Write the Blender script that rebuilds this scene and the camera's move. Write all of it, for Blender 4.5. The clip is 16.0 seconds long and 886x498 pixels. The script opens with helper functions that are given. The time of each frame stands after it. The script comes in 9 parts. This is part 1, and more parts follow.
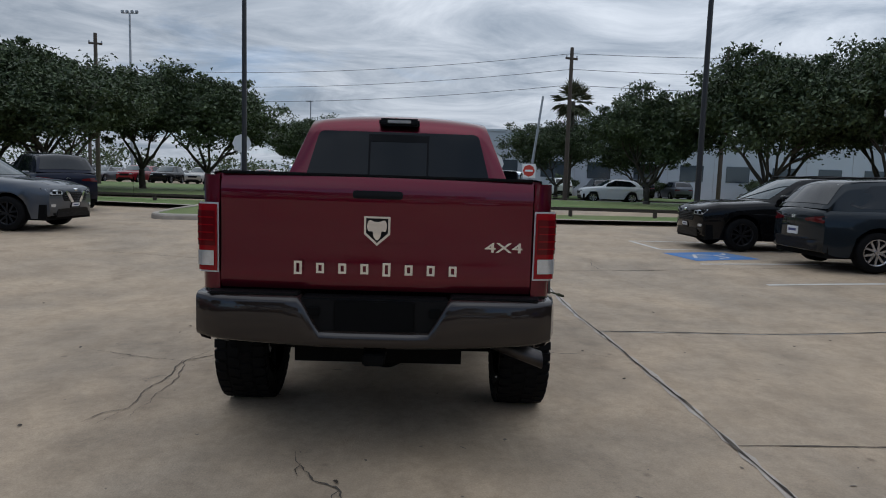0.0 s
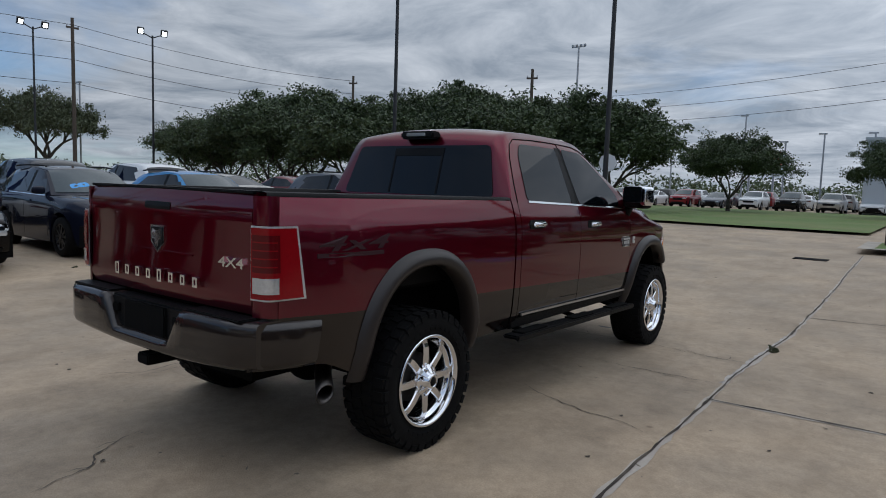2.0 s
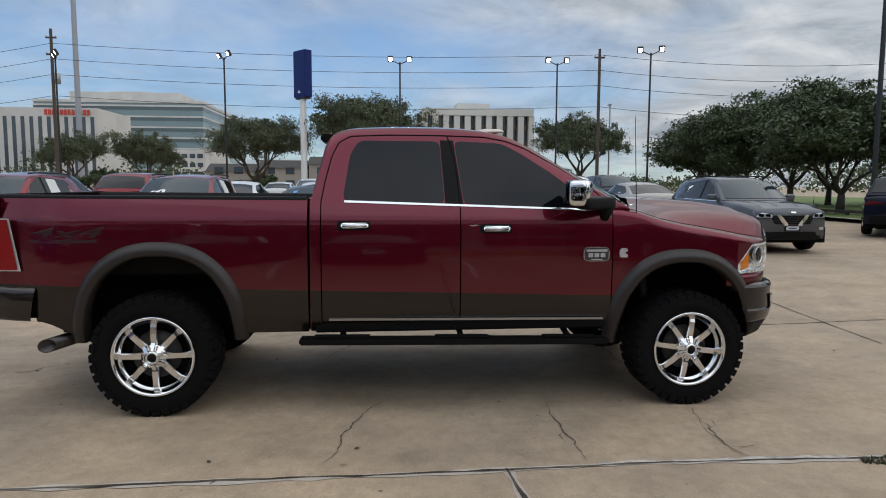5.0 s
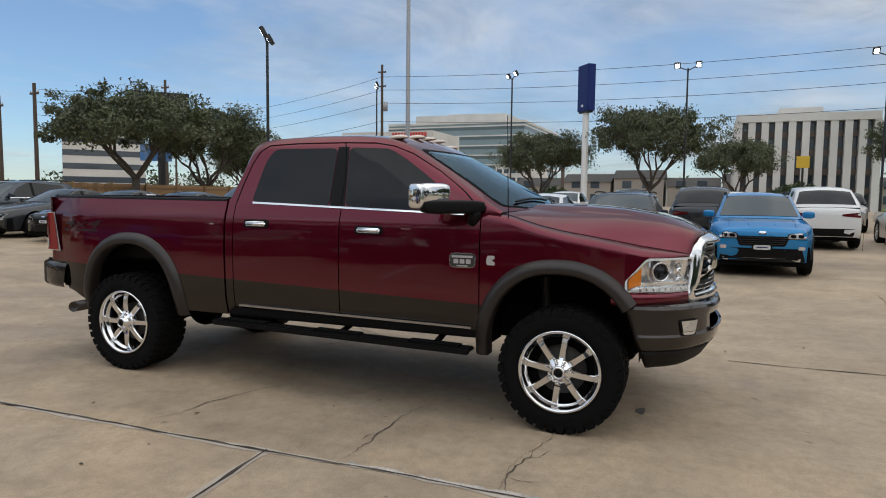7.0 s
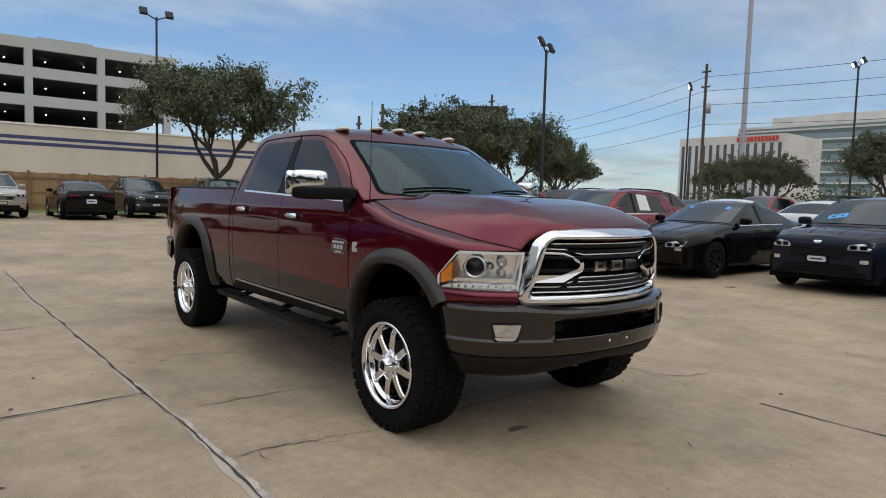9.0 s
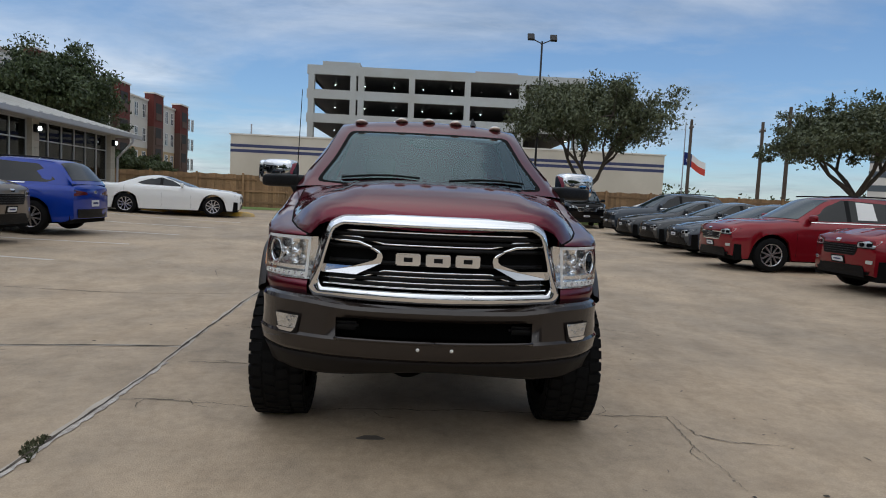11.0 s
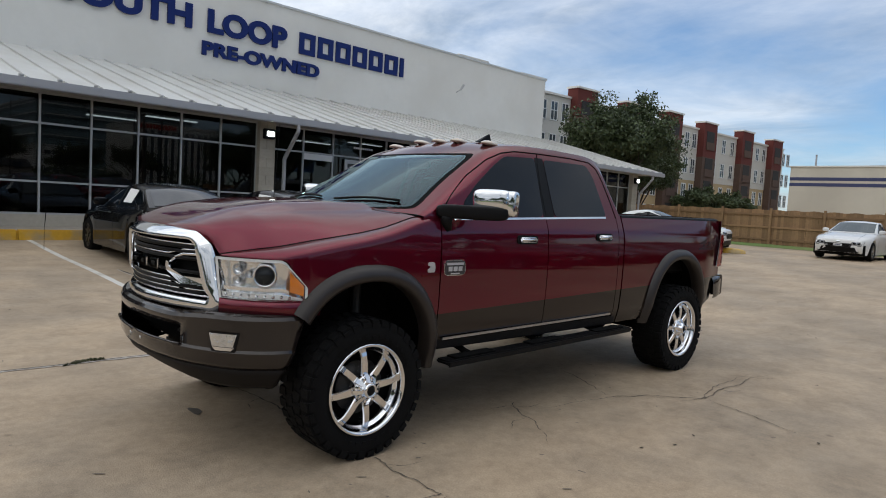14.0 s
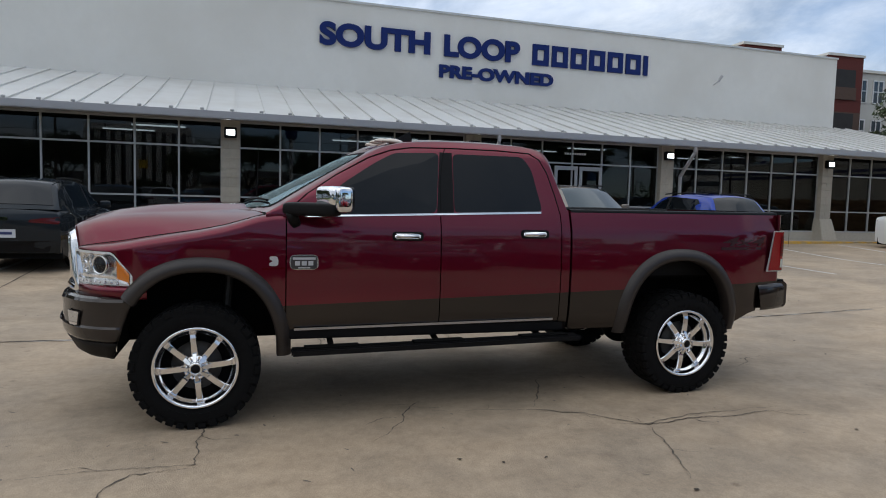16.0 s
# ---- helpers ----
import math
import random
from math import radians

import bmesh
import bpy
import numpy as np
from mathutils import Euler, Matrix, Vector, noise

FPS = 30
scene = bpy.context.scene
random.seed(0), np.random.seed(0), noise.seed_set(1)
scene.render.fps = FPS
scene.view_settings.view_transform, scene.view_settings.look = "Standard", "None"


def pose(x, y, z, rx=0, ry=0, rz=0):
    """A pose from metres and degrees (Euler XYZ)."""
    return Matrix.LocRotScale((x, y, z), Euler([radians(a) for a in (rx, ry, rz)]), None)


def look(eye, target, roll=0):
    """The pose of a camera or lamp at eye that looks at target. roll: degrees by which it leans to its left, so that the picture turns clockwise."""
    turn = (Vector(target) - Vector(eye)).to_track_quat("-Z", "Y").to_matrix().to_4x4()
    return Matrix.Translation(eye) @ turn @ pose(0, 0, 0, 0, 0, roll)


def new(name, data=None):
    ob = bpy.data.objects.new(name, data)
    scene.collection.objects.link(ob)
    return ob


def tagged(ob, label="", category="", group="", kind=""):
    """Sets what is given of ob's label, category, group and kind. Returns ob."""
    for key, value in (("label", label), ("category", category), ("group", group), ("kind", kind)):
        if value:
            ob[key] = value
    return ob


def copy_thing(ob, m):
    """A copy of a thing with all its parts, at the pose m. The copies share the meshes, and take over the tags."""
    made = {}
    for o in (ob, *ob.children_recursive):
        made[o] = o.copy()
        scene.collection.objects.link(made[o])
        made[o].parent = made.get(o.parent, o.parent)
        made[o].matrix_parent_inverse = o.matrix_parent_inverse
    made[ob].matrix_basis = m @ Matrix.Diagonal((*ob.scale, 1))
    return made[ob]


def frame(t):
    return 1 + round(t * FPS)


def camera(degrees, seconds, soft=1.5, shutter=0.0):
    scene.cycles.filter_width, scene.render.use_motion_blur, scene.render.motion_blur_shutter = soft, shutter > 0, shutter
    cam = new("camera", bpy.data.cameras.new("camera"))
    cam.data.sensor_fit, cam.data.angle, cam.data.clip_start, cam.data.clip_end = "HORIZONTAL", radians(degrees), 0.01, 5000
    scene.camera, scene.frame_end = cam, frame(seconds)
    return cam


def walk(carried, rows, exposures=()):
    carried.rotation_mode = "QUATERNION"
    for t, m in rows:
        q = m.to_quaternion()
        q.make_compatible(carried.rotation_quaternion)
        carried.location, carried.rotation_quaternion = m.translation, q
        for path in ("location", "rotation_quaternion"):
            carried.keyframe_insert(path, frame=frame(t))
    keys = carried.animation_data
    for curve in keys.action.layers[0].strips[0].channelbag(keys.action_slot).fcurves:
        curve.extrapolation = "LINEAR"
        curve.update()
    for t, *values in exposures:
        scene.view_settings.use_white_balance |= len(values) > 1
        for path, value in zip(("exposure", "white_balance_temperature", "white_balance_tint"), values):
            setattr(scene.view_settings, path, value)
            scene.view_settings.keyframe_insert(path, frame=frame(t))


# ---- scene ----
cam = camera(68.0, 16.0, 1.0)
PATH = [
    (0, (0.29, -6.261, 1.539), (0.32, -4.272, 1.329), 1.8),
    (0.5, (1.13, -6.086, 1.566), (0.812, -4.121, 1.371), 1.8),
    (1, (1.936, -5.76, 1.578), (1.291, -3.875, 1.396), 1.9),
    (1.5, (2.693, -5.337, 1.595), (1.744, -3.586, 1.412), 1.8),
    (2, (3.362, -4.819, 1.607), (2.15, -3.24, 1.414), 1.9),
    (2.5, (3.939, -4.22, 1.616), (2.502, -2.843, 1.422), 1.9),
    (3, (4.434, -3.544, 1.612), (2.817, -2.385, 1.409), 1.7),
    (3.5, (4.823, -2.776, 1.609), (3.061, -1.852, 1.409), 1.3),
    (4, (5.127, -1.975, 1.61), (3.254, -1.3, 1.423), 0.6),
    (4.5, (5.359, -1.148, 1.612), (3.414, -0.722, 1.422), 0.2),
    (5, (5.512, -0.334, 1.618), (3.53, -0.148, 1.426), 0.2),
    (5.2, (5.553, -0.006, 1.616), (3.564, 0.088, 1.423), 0.1),
    (7.3, (5.014, 3.228, 1.556), (3.225, 2.348, 1.399), 0.8),
    (7.5, (4.881, 3.524, 1.552), (3.137, 2.559, 1.393), 0.9),
    (8, (4.451, 4.167, 1.531), (2.836, 2.998, 1.38), 1.2),
    (8.2, (4.254, 4.42, 1.519), (2.698, 3.173, 1.367), 1.3),
    (10.3, (1.231, 6.017, 1.443), (0.685, 4.098, 1.301), 2.3),
    (10.5, (0.905, 6.062, 1.438), (0.483, 4.113, 1.295), 2.4),
    (11, (0.098, 6.093, 1.426), (-0.008, 4.102, 1.271), 2.7),
    (11.5, (-0.721, 6.067, 1.463), (-0.51, 4.085, 1.307), 3.0),
    (12, (-1.497, 5.915, 1.484), (-0.976, 3.99, 1.336), 3.2),
    (12.5, (-2.241, 5.677, 1.493), (-1.427, 3.856, 1.352), 3.3),
    (13, (-2.943, 5.29, 1.513), (-1.872, 3.607, 1.369), 3.4),
    (13.5, (-3.553, 4.744, 1.523), (-2.266, 3.221, 1.371), 3.3),
    (14, (-4.131, 4.15, 1.548), (-2.658, 2.804, 1.41), 3.3),
    (14.5, (-4.618, 3.485, 1.55), (-2.993, 2.329, 1.407), 3.2),
    (15, (-5.071, 2.823, 1.55), (-3.317, 1.872, 1.402), 2.8),
    (15.5, (-5.414, 2.14, 1.587), (-3.561, 1.404, 1.441), 2.3),
    (16, (-5.618, 1.489, 1.586), (-3.698, 0.948, 1.437), 1.5),
]
EXPOSURE = [(0.0, -0.27, 5980, 10), (2.0, -0.31, 5950, 10), (3.5, -0.06, 6280, 10), (5.0, 0.07, 6380, 10), (8.0, 0.16, 6780, 10), (11.0, -0.08, 6300, 10), (12.5, -0.07, 6330, 10), (13.5, -0.05, 6380, 10), (14.5, 0.16, 6500, 10), (16.0, 0.04, 6220, 10)]
walk(cam, [(t, look(eye, target, roll)) for t, eye, target, roll in PATH], EXPOSURE)

# ---- world, sun and exposure ----
SUN_AZ, SUN_EL = 20.0, 76.0  # degrees, azimuth from +y towards +x
world = bpy.data.worlds.new("overcast_sky")
scene.world = world
world.use_nodes = True
wn = world.node_tree.nodes
wl = world.node_tree.links
for n in list(wn):
    wn.remove(n)


def wnode(kind, **values):
    n = wn.new(kind)
    for key, value in values.items():
        n.inputs[key].default_value = value
    return n


sky = wn.new("ShaderNodeTexSky")
sky.sky_type = "NISHITA"
sky.sun_disc = False
sky.sun_elevation, sky.sun_rotation = radians(SUN_EL), radians(SUN_AZ)
sky.air_density, sky.dust_density, sky.ozone_density = 1.0, 0.15, 2.0
coord = wn.new("ShaderNodeTexCoord")
split = wn.new("ShaderNodeSeparateXYZ")
wl.new(coord.outputs["Generated"], split.inputs[0])
# flat cloud deck: the sky's direction is laid on a plane above the place
lift = wn.new("ShaderNodeMath")
lift.operation = "ADD"
lift.inputs[1].default_value = 0.11
wl.new(split.outputs["Z"], lift.inputs[0])
floor_up = wn.new("ShaderNodeMath")
floor_up.operation = "MAXIMUM"
floor_up.inputs[1].default_value = 0.04
wl.new(lift.outputs[0], floor_up.inputs[0])
flat = wn.new("ShaderNodeCombineXYZ")
for axis in ("X", "Y"):
    over = wn.new("ShaderNodeMath")
    over.operation = "DIVIDE"
    wl.new(split.outputs[axis], over.inputs[0])
    wl.new(floor_up.outputs[0], over.inputs[1])
    wl.new(over.outputs[0], flat.inputs[axis])
cloud_big = wnode("ShaderNodeTexNoise", Scale=0.42, Detail=8.0, Roughness=0.58, Distortion=0.35)
cloud_fine = wnode("ShaderNodeTexNoise", Scale=1.25, Detail=7.0, Roughness=0.62, Distortion=0.6)
stretch = wn.new("ShaderNodeMapping")
stretch.inputs["Scale"].default_value = (1.0, 1.15, 1)
stretch.inputs["Rotation"].default_value = (0, 0, radians(24))
wl.new(flat.outputs[0], stretch.inputs["Vector"])
wl.new(stretch.outputs[0], cloud_big.inputs["Vector"])
wl.new(stretch.outputs[0], cloud_fine.inputs["Vector"])
# more cloud to the north-east, open blue to the south-west
bias = wn.new("ShaderNodeVectorMath")
bias.operation = "DOT_PRODUCT"
bias.inputs[1].default_value = (0.05, 0.165, 0.075)
wl.new(coord.outputs["Generated"], bias.inputs[0])
cover = wn.new("ShaderNodeMath")
cover.operation = "ADD"
wl.new(cloud_big.outputs["Fac"], cover.inputs[0])
wl.new(bias.outputs["Value"], cover.inputs[1])
cover_ramp = wn.new("ShaderNodeValToRGB")
cover_ramp.color_ramp.elements[0].position = 0.27
cover_ramp.color_ramp.elements[1].position = 0.60
wl.new(cover.outputs[0], cover_ramp.inputs[0])
tone_ramp = wn.new("ShaderNodeValToRGB")
tone_ramp.color_ramp.elements[0].position = 0.36
tone_ramp.color_ramp.elements[0].color = (0.47, 0.53, 0.60, 1)
tone_ramp.color_ramp.elements[1].position = 0.66
tone_ramp.color_ramp.elements[1].color = (1.0, 1.03, 1.06, 1)
wl.new(cloud_fine.outputs["Fac"], tone_ramp.inputs[0])
sky_bg = wnode("ShaderNodeBackground", Strength=0.13)
low_tint = wn.new("ShaderNodeValToRGB")
low_tint.color_ramp.elements[0].position, low_tint.color_ramp.elements[1].position = 0.0, 0.38
low_tint.color_ramp.elements[0].color, low_tint.color_ramp.elements[1].color = (0.58, 0.73, 0.90, 1), (0.90, 0.97, 1.0, 1)
wl.new(split.outputs["Z"], low_tint.inputs[0])
tinted = wn.new("ShaderNodeMix")
tinted.data_type, tinted.blend_type = "RGBA", "MULTIPLY"
tinted.inputs["Factor"].default_value = 1.0
wl.new(sky.outputs[0], tinted.inputs["A"])
wl.new(low_tint.outputs[0], tinted.inputs["B"])
wl.new(tinted.outputs["Result"], sky_bg.inputs["Color"])
cloud_bg = wnode("ShaderNodeBackground", Strength=0.80)
# an overcast deck is brighter overhead than at the horizon
overhead = wn.new("ShaderNodeMath")
overhead.operation = "MULTIPLY_ADD"
wl.new(split.outputs["Z"], overhead.inputs[0])
overhead.inputs[1].default_value, overhead.inputs[2].default_value = 0.62, 0.74
# the deck is thicker and duller to the north-west
lean = wn.new("ShaderNodeVectorMath")
lean.operation = "DOT_PRODUCT"
lean.inputs[1].default_value = (0.27, 0.0, 0.0)
wl.new(coord.outputs["Generated"], lean.inputs[0])
dull = wn.new("ShaderNodeMath")
dull.operation = "MULTIPLY_ADD"
wl.new(lean.outputs["Value"], dull.inputs[0])
wl.new(overhead.outputs[0], dull.inputs[1])
wl.new(overhead.outputs[0], dull.inputs[2])
wl.new(dull.outputs[0], cloud_bg.inputs["Strength"])
wl.new(tone_ramp.outputs[0], cloud_bg.inputs["Color"])
both = wn.new("ShaderNodeMixShader")
wl.new(cover_ramp.outputs[0], both.inputs[0])
wl.new(sky_bg.outputs[0], both.inputs[1])
wl.new(cloud_bg.outputs[0], both.inputs[2])
world_out = wn.new("ShaderNodeOutputWorld")
wl.new(both.outputs[0], world_out.inputs[0])

sun = new("sun", bpy.data.lights.new("sun", "SUN"))
sun.data.energy, sun.data.angle, sun.data.color = 0.75, radians(110), (1.0, 0.93, 0.84)
sun_way = Vector((math.sin(radians(SUN_AZ)) * math.cos(radians(SUN_EL)), math.cos(radians(SUN_AZ)) * math.cos(radians(SUN_EL)), math.sin(radians(SUN_EL))))
sun.matrix_world = look(sun_way * 60, (0, 0, 0))


# ---- materials ----
def material(name, base, rough=0.6, metal=0.0, vary=0.0, scale=4.0, bump=0.0, bump_scale=60.0, coat=0.0, spec=0.5, each=0.0, stain=None, stain_scale=0.6, emit=None, power=0.0):
    """A node material: base colour with two scales of variation, gloss and fine relief."""
    m = bpy.data.materials.new(name)
    m.use_nodes = True
    nt = m.node_tree
    b = nt.nodes["Principled BSDF"]
    b.inputs["Base Color"].default_value = (*base, 1)
    b.inputs["Roughness"].default_value = rough
    b.inputs["Metallic"].default_value = metal
    b.inputs["Specular IOR Level"].default_value = spec
    b.inputs["Coat Weight"].default_value = coat
    b.inputs["Coat Roughness"].default_value = 0.04
    pos = nt.nodes.new("ShaderNodeNewGeometry")
    color = None
    if vary or stain or each:
        fine = nt.nodes.new("ShaderNodeTexNoise")
        fine.inputs["Scale"].default_value, fine.inputs["Detail"].default_value = scale, 7
        fine.inputs["Roughness"].default_value = 0.65
        nt.links.new(pos.outputs["Position"], fine.inputs["Vector"])
        mix = nt.nodes.new("ShaderNodeMix")
        mix.data_type = "RGBA"
        mix.inputs["A"].default_value = (*[c * (1 - vary) for c in base], 1)
        mix.inputs["B"].default_value = (*[min(1, c * (1 + vary)) for c in base], 1)
        nt.links.new(fine.outputs["Fac"], mix.inputs["Factor"])
        color = mix.outputs["Result"]
        if stain:
            wide = nt.nodes.new("ShaderNodeTexNoise")
            wide.inputs["Scale"].default_value, wide.inputs["Detail"].default_value = stain_scale, 5
            nt.links.new(pos.outputs["Position"], wide.inputs["Vector"])
            ramp = nt.nodes.new("ShaderNodeValToRGB")
            ramp.color_ramp.elements[0].position, ramp.color_ramp.elements[1].position = 0.42, 0.68
            nt.links.new(wide.outputs["Fac"], ramp.inputs[0])
            dirt = nt.nodes.new("ShaderNodeMix")
            dirt.data_type = "RGBA"
            nt.links.new(ramp.outputs[0], dirt.inputs["Factor"])
            nt.links.new(color, dirt.inputs["A"])
            dirt.inputs["B"].default_value = (*stain, 1)
            color = dirt.outputs["Result"]
        if each:
            info = nt.nodes.new("ShaderNodeObjectInfo")
            hsv = nt.nodes.new("ShaderNodeHueSaturation")
            span = nt.nodes.new("ShaderNodeMapRange")
            span.inputs["To Min"].default_value, span.inputs["To Max"].default_value = 1 - each, 1 + each
            nt.links.new(info.outputs["Random"], span.inputs["Value"])
            nt.links.new(span.outputs["Result"], hsv.inputs["Value"])
            nt.links.new(color, hsv.inputs["Color"])
            color = hsv.outputs["Color"]
        nt.links.new(color, b.inputs["Base Color"])
    if bump:
        grain = nt.nodes.new("ShaderNodeTexNoise")
        grain.inputs["Scale"].default_value, grain.inputs["Detail"].default_value = bump_scale, 5
        nt.links.new(pos.outputs["Position"], grain.inputs["Vector"])
        relief = nt.nodes.new("ShaderNodeBump")
        relief.inputs["Strength"].default_value, relief.inputs["Distance"].default_value = bump, 0.01
        nt.links.new(grain.outputs["Fac"], relief.inputs["Height"])
        nt.links.new(relief.outputs[0], b.inputs["Normal"])
    if emit:
        b.inputs["Emission Color"].default_value = (*emit, 1)
        b.inputs["Emission Strength"].default_value = power
    return m


def paint(name, base, flake=0.12, rough=0.32, metal=0.35, ior=1.52):
    """Car paint: metallic flake under a clear coat."""
    m = material(name, base, rough, metal, vary=flake, scale=900, coat=1.0, spec=0.03)
    b = m.node_tree.nodes["Principled BSDF"]
    b.inputs["Coat IOR"].default_value = ior
    b.inputs["Specular Tint"].default_value = (*[min(1.0, 0.10 + 1.6 * c) for c in base], 1)
    return m


def two_tone(name, upper, lower, level, slope):
    """The truck's paint: one colour above a line along the body, another below it."""
    m = paint(name, upper, 0.10, 0.32, 0.84, 1.48)
    nt = m.node_tree
    b = nt.nodes["Principled BSDF"]
    old = b.inputs["Base Color"].links[0].from_socket
    where = nt.nodes.new("ShaderNodeTexCoord")
    xyz = nt.nodes.new("ShaderNodeSeparateXYZ")
    nt.links.new(where.outputs["Object"], xyz.inputs[0])
    run = nt.nodes.new("ShaderNodeMath")
    run.operation = "MULTIPLY_ADD"
    nt.links.new(xyz.outputs["Y"], run.inputs[0])
    run.inputs[1].default_value = slope
    nt.links.new(xyz.outputs["Z"], run.inputs[2])
    above = nt.nodes.new("ShaderNodeMath")
    above.operation = "GREATER_THAN"
    above.inputs[1].default_value = level
    nt.links.new(run.outputs[0], above.inputs[0])
    mix = nt.nodes.new("ShaderNodeMix")
    mix.data_type = "RGBA"
    nt.links.new(above.outputs[0], mix.inputs["Factor"])
    mix.inputs["A"].default_value = (*lower, 1)
    nt.links.new(old, mix.inputs["B"])
    nt.links.new(mix.outputs["Result"], b.inputs["Base Color"])
    return m


M = {}
MAROON, TAUPE = (0.134, 0.0072, 0.0210), (0.023, 0.0175, 0.0155)
M["truck"] = two_tone("maroon_over_taupe_paint", MAROON, TAUPE, 0.868, 0.030)
M["maroon"] = paint("maroon_paint", MAROON, 0.10, 0.32, 0.84, 1.48)
M["taupe"] = paint("taupe_paint", TAUPE, 0.08, 0.40, 0.35)
M["flare"] = material("satin_taupe_flare", (0.026, 0.0205, 0.0185), 0.40, vary=0.1, scale=30, spec=0.45)
M["bezel"] = material("silver_lamp_bezel", (0.62, 0.62, 0.63), 0.3, 0.4, vary=0.1, scale=40)
# taupe darkened in its colour for the shade under the bumper and fog recesses
M["taupe_shade"] = material("shade_dark_taupe", (0.0095, 0.0080, 0.0075), 0.6, vary=0.2, scale=20, spec=0.2)
M["chrome"] = material("chrome", (0.82, 0.83, 0.85), 0.05, 1.0)
M["badge"] = material("brushed_chrome_badge", (0.70, 0.70, 0.71), 0.22, 1.0, vary=0.15, scale=90)
M["badge_dark"] = material("dark_badge_enamel", (0.045, 0.04, 0.04), 0.4)
M["spoke"] = material("satin_chrome", (0.78, 0.78, 0.79), 0.14, 1.0)
M["disc"] = material("dull_brake_disc", (0.055, 0.052, 0.05), 0.5, 0.7, vary=0.3, scale=30)
M["steel"] = material("brushed_steel", (0.45, 0.45, 0.46), 0.32, 1.0, vary=0.1, scale=40)
M["sticker"] = material("bed_sticker", (0.045, 0.018, 0.022), 0.5, coat=0.15, spec=0.12)
M["black"] = material("black_plastic", (0.0045, 0.0045, 0.005), 0.5, spec=0.16, vary=0.25, scale=30, bump=0.15, bump_scale=400)
M["under"] = material("dark_underbody", (0.004, 0.004, 0.004), 0.85, spec=0.1, vary=0.4, scale=12)
M["tyre"] = material("tyre_rubber", (0.0045, 0.0045, 0.0048), 0.8, spec=0.15, vary=0.3, scale=25, bump=0.25, bump_scale=180)
M["glass"] = material("tinted_glass", (0.0022, 0.0036, 0.0052), 0.012, 0.0, spec=0.34)


def pane_material(name, clear_tint, gloss_tint, ior):
    """Thin glass: clear with a tint, glossy by its angle."""
    m = bpy.data.materials.new(name)
    m.use_nodes = True
    nt = m.node_tree
    nt.nodes.remove(nt.nodes["Principled BSDF"])
    out = nt.nodes["Material Output"]
    clear = nt.nodes.new("ShaderNodeBsdfTransparent")
    clear.inputs["Color"].default_value = (*clear_tint, 1)
    gloss = nt.nodes.new("ShaderNodeBsdfGlossy")
    gloss.inputs["Roughness"].default_value = 0.01
    gloss.inputs["Color"].default_value = (*gloss_tint, 1)
    fres = nt.nodes.new("ShaderNodeFresnel")
    fres.inputs["IOR"].default_value = ior
    mix = nt.nodes.new("ShaderNodeMixShader")
    nt.links.new(fres.outputs[0], mix.inputs[0])
    nt.links.new(clear.outputs[0], mix.inputs[1])
    nt.links.new(gloss.outputs[0], mix.inputs[2])
    nt.links.new(mix.outputs[0], out.inputs["Surface"])
    return m


M["windscreen"] = pane_material("windscreen_glass", (0.60, 0.72, 0.72), (0.74, 0.95, 1.0), 1.52)
M["cab_trim"] = material("dark_cab_trim", (0.030, 0.027, 0.025), 0.75, vary=0.2, scale=14, spec=0.2)
M["cab_seat"] = material("brown_leather_seat", (0.060, 0.042, 0.034), 0.6, vary=0.2, scale=10, spec=0.3)
M["fog_glass"] = material("fog_lamp_glass", (0.66, 0.67, 0.68), 0.10, 0.85, vary=0.5, scale=30, bump=0.8, bump_scale=26)
M["lamp_silver"] = material("lamp_reflector", (0.90, 0.91, 0.92), 0.14, 0.9, vary=0.12, scale=30, bump=0.35, bump_scale=24)
M["clear_cover"] = material("clear_lamp_cover", (1, 1, 1), 0.0)
M["clear_cover"].node_tree.nodes["Principled BSDF"].inputs["Transmission Weight"].default_value = 1.0
M["clear_cover"].node_tree.nodes["Principled BSDF"].inputs["IOR"].default_value = 1.25
M["red_lens"] = material("red_lamp_lens", (0.25, 0.004, 0.008), 0.10, vary=0.15, scale=60, spec=0.35)
M["dark_red_lens"] = material("dark_red_lamp_lens", (0.10, 0.003, 0.006), 0.10, vary=0.15, scale=60, spec=0.35)
M["clear_lens"] = material("clear_lamp_lens", (0.62, 0.64, 0.66), 0.10, 0.6, vary=0.3, scale=45, coat=1.0)
M["amber_lens"] = material("amber_lamp_lens", (0.75, 0.22, 0.02), 0.15, vary=0.1, scale=60, coat=1.0)
M["white_plastic"] = material("white_plastic", (0.78, 0.78, 0.77), 0.45, vary=0.04, scale=20)
M["plate"] = material("plate_white", (0.62, 0.63, 0.65), 0.5, vary=0.08, scale=50)
M["ink"] = material("dark_blue_ink", (0.02, 0.03, 0.12), 0.5)
M["tan_clear"] = material("cab_lamp_lens", (0.62, 0.52, 0.42), 0.2, coat=1.0)


# ---- mesh helpers ----
def mesh_of(name, verts, faces, smooth=True):
    me = bpy.data.meshes.new(name)
    me.from_pydata([tuple(map(float, v)) for v in verts], [], faces)
    me.validate()
    if smooth:
        me.polygons.foreach_set("use_smooth", [True] * len(me.polygons))
    me.update()
    return me


def put(name, me, mat, parent=None, label="", m=None):
    ob = new(name, me)
    if mat and not me.materials:
        me.materials.append(mat)
    if parent:
        ob.parent = parent
    if m:
        ob.matrix_basis = m
    if label:
        ob["label"] = label
    return ob


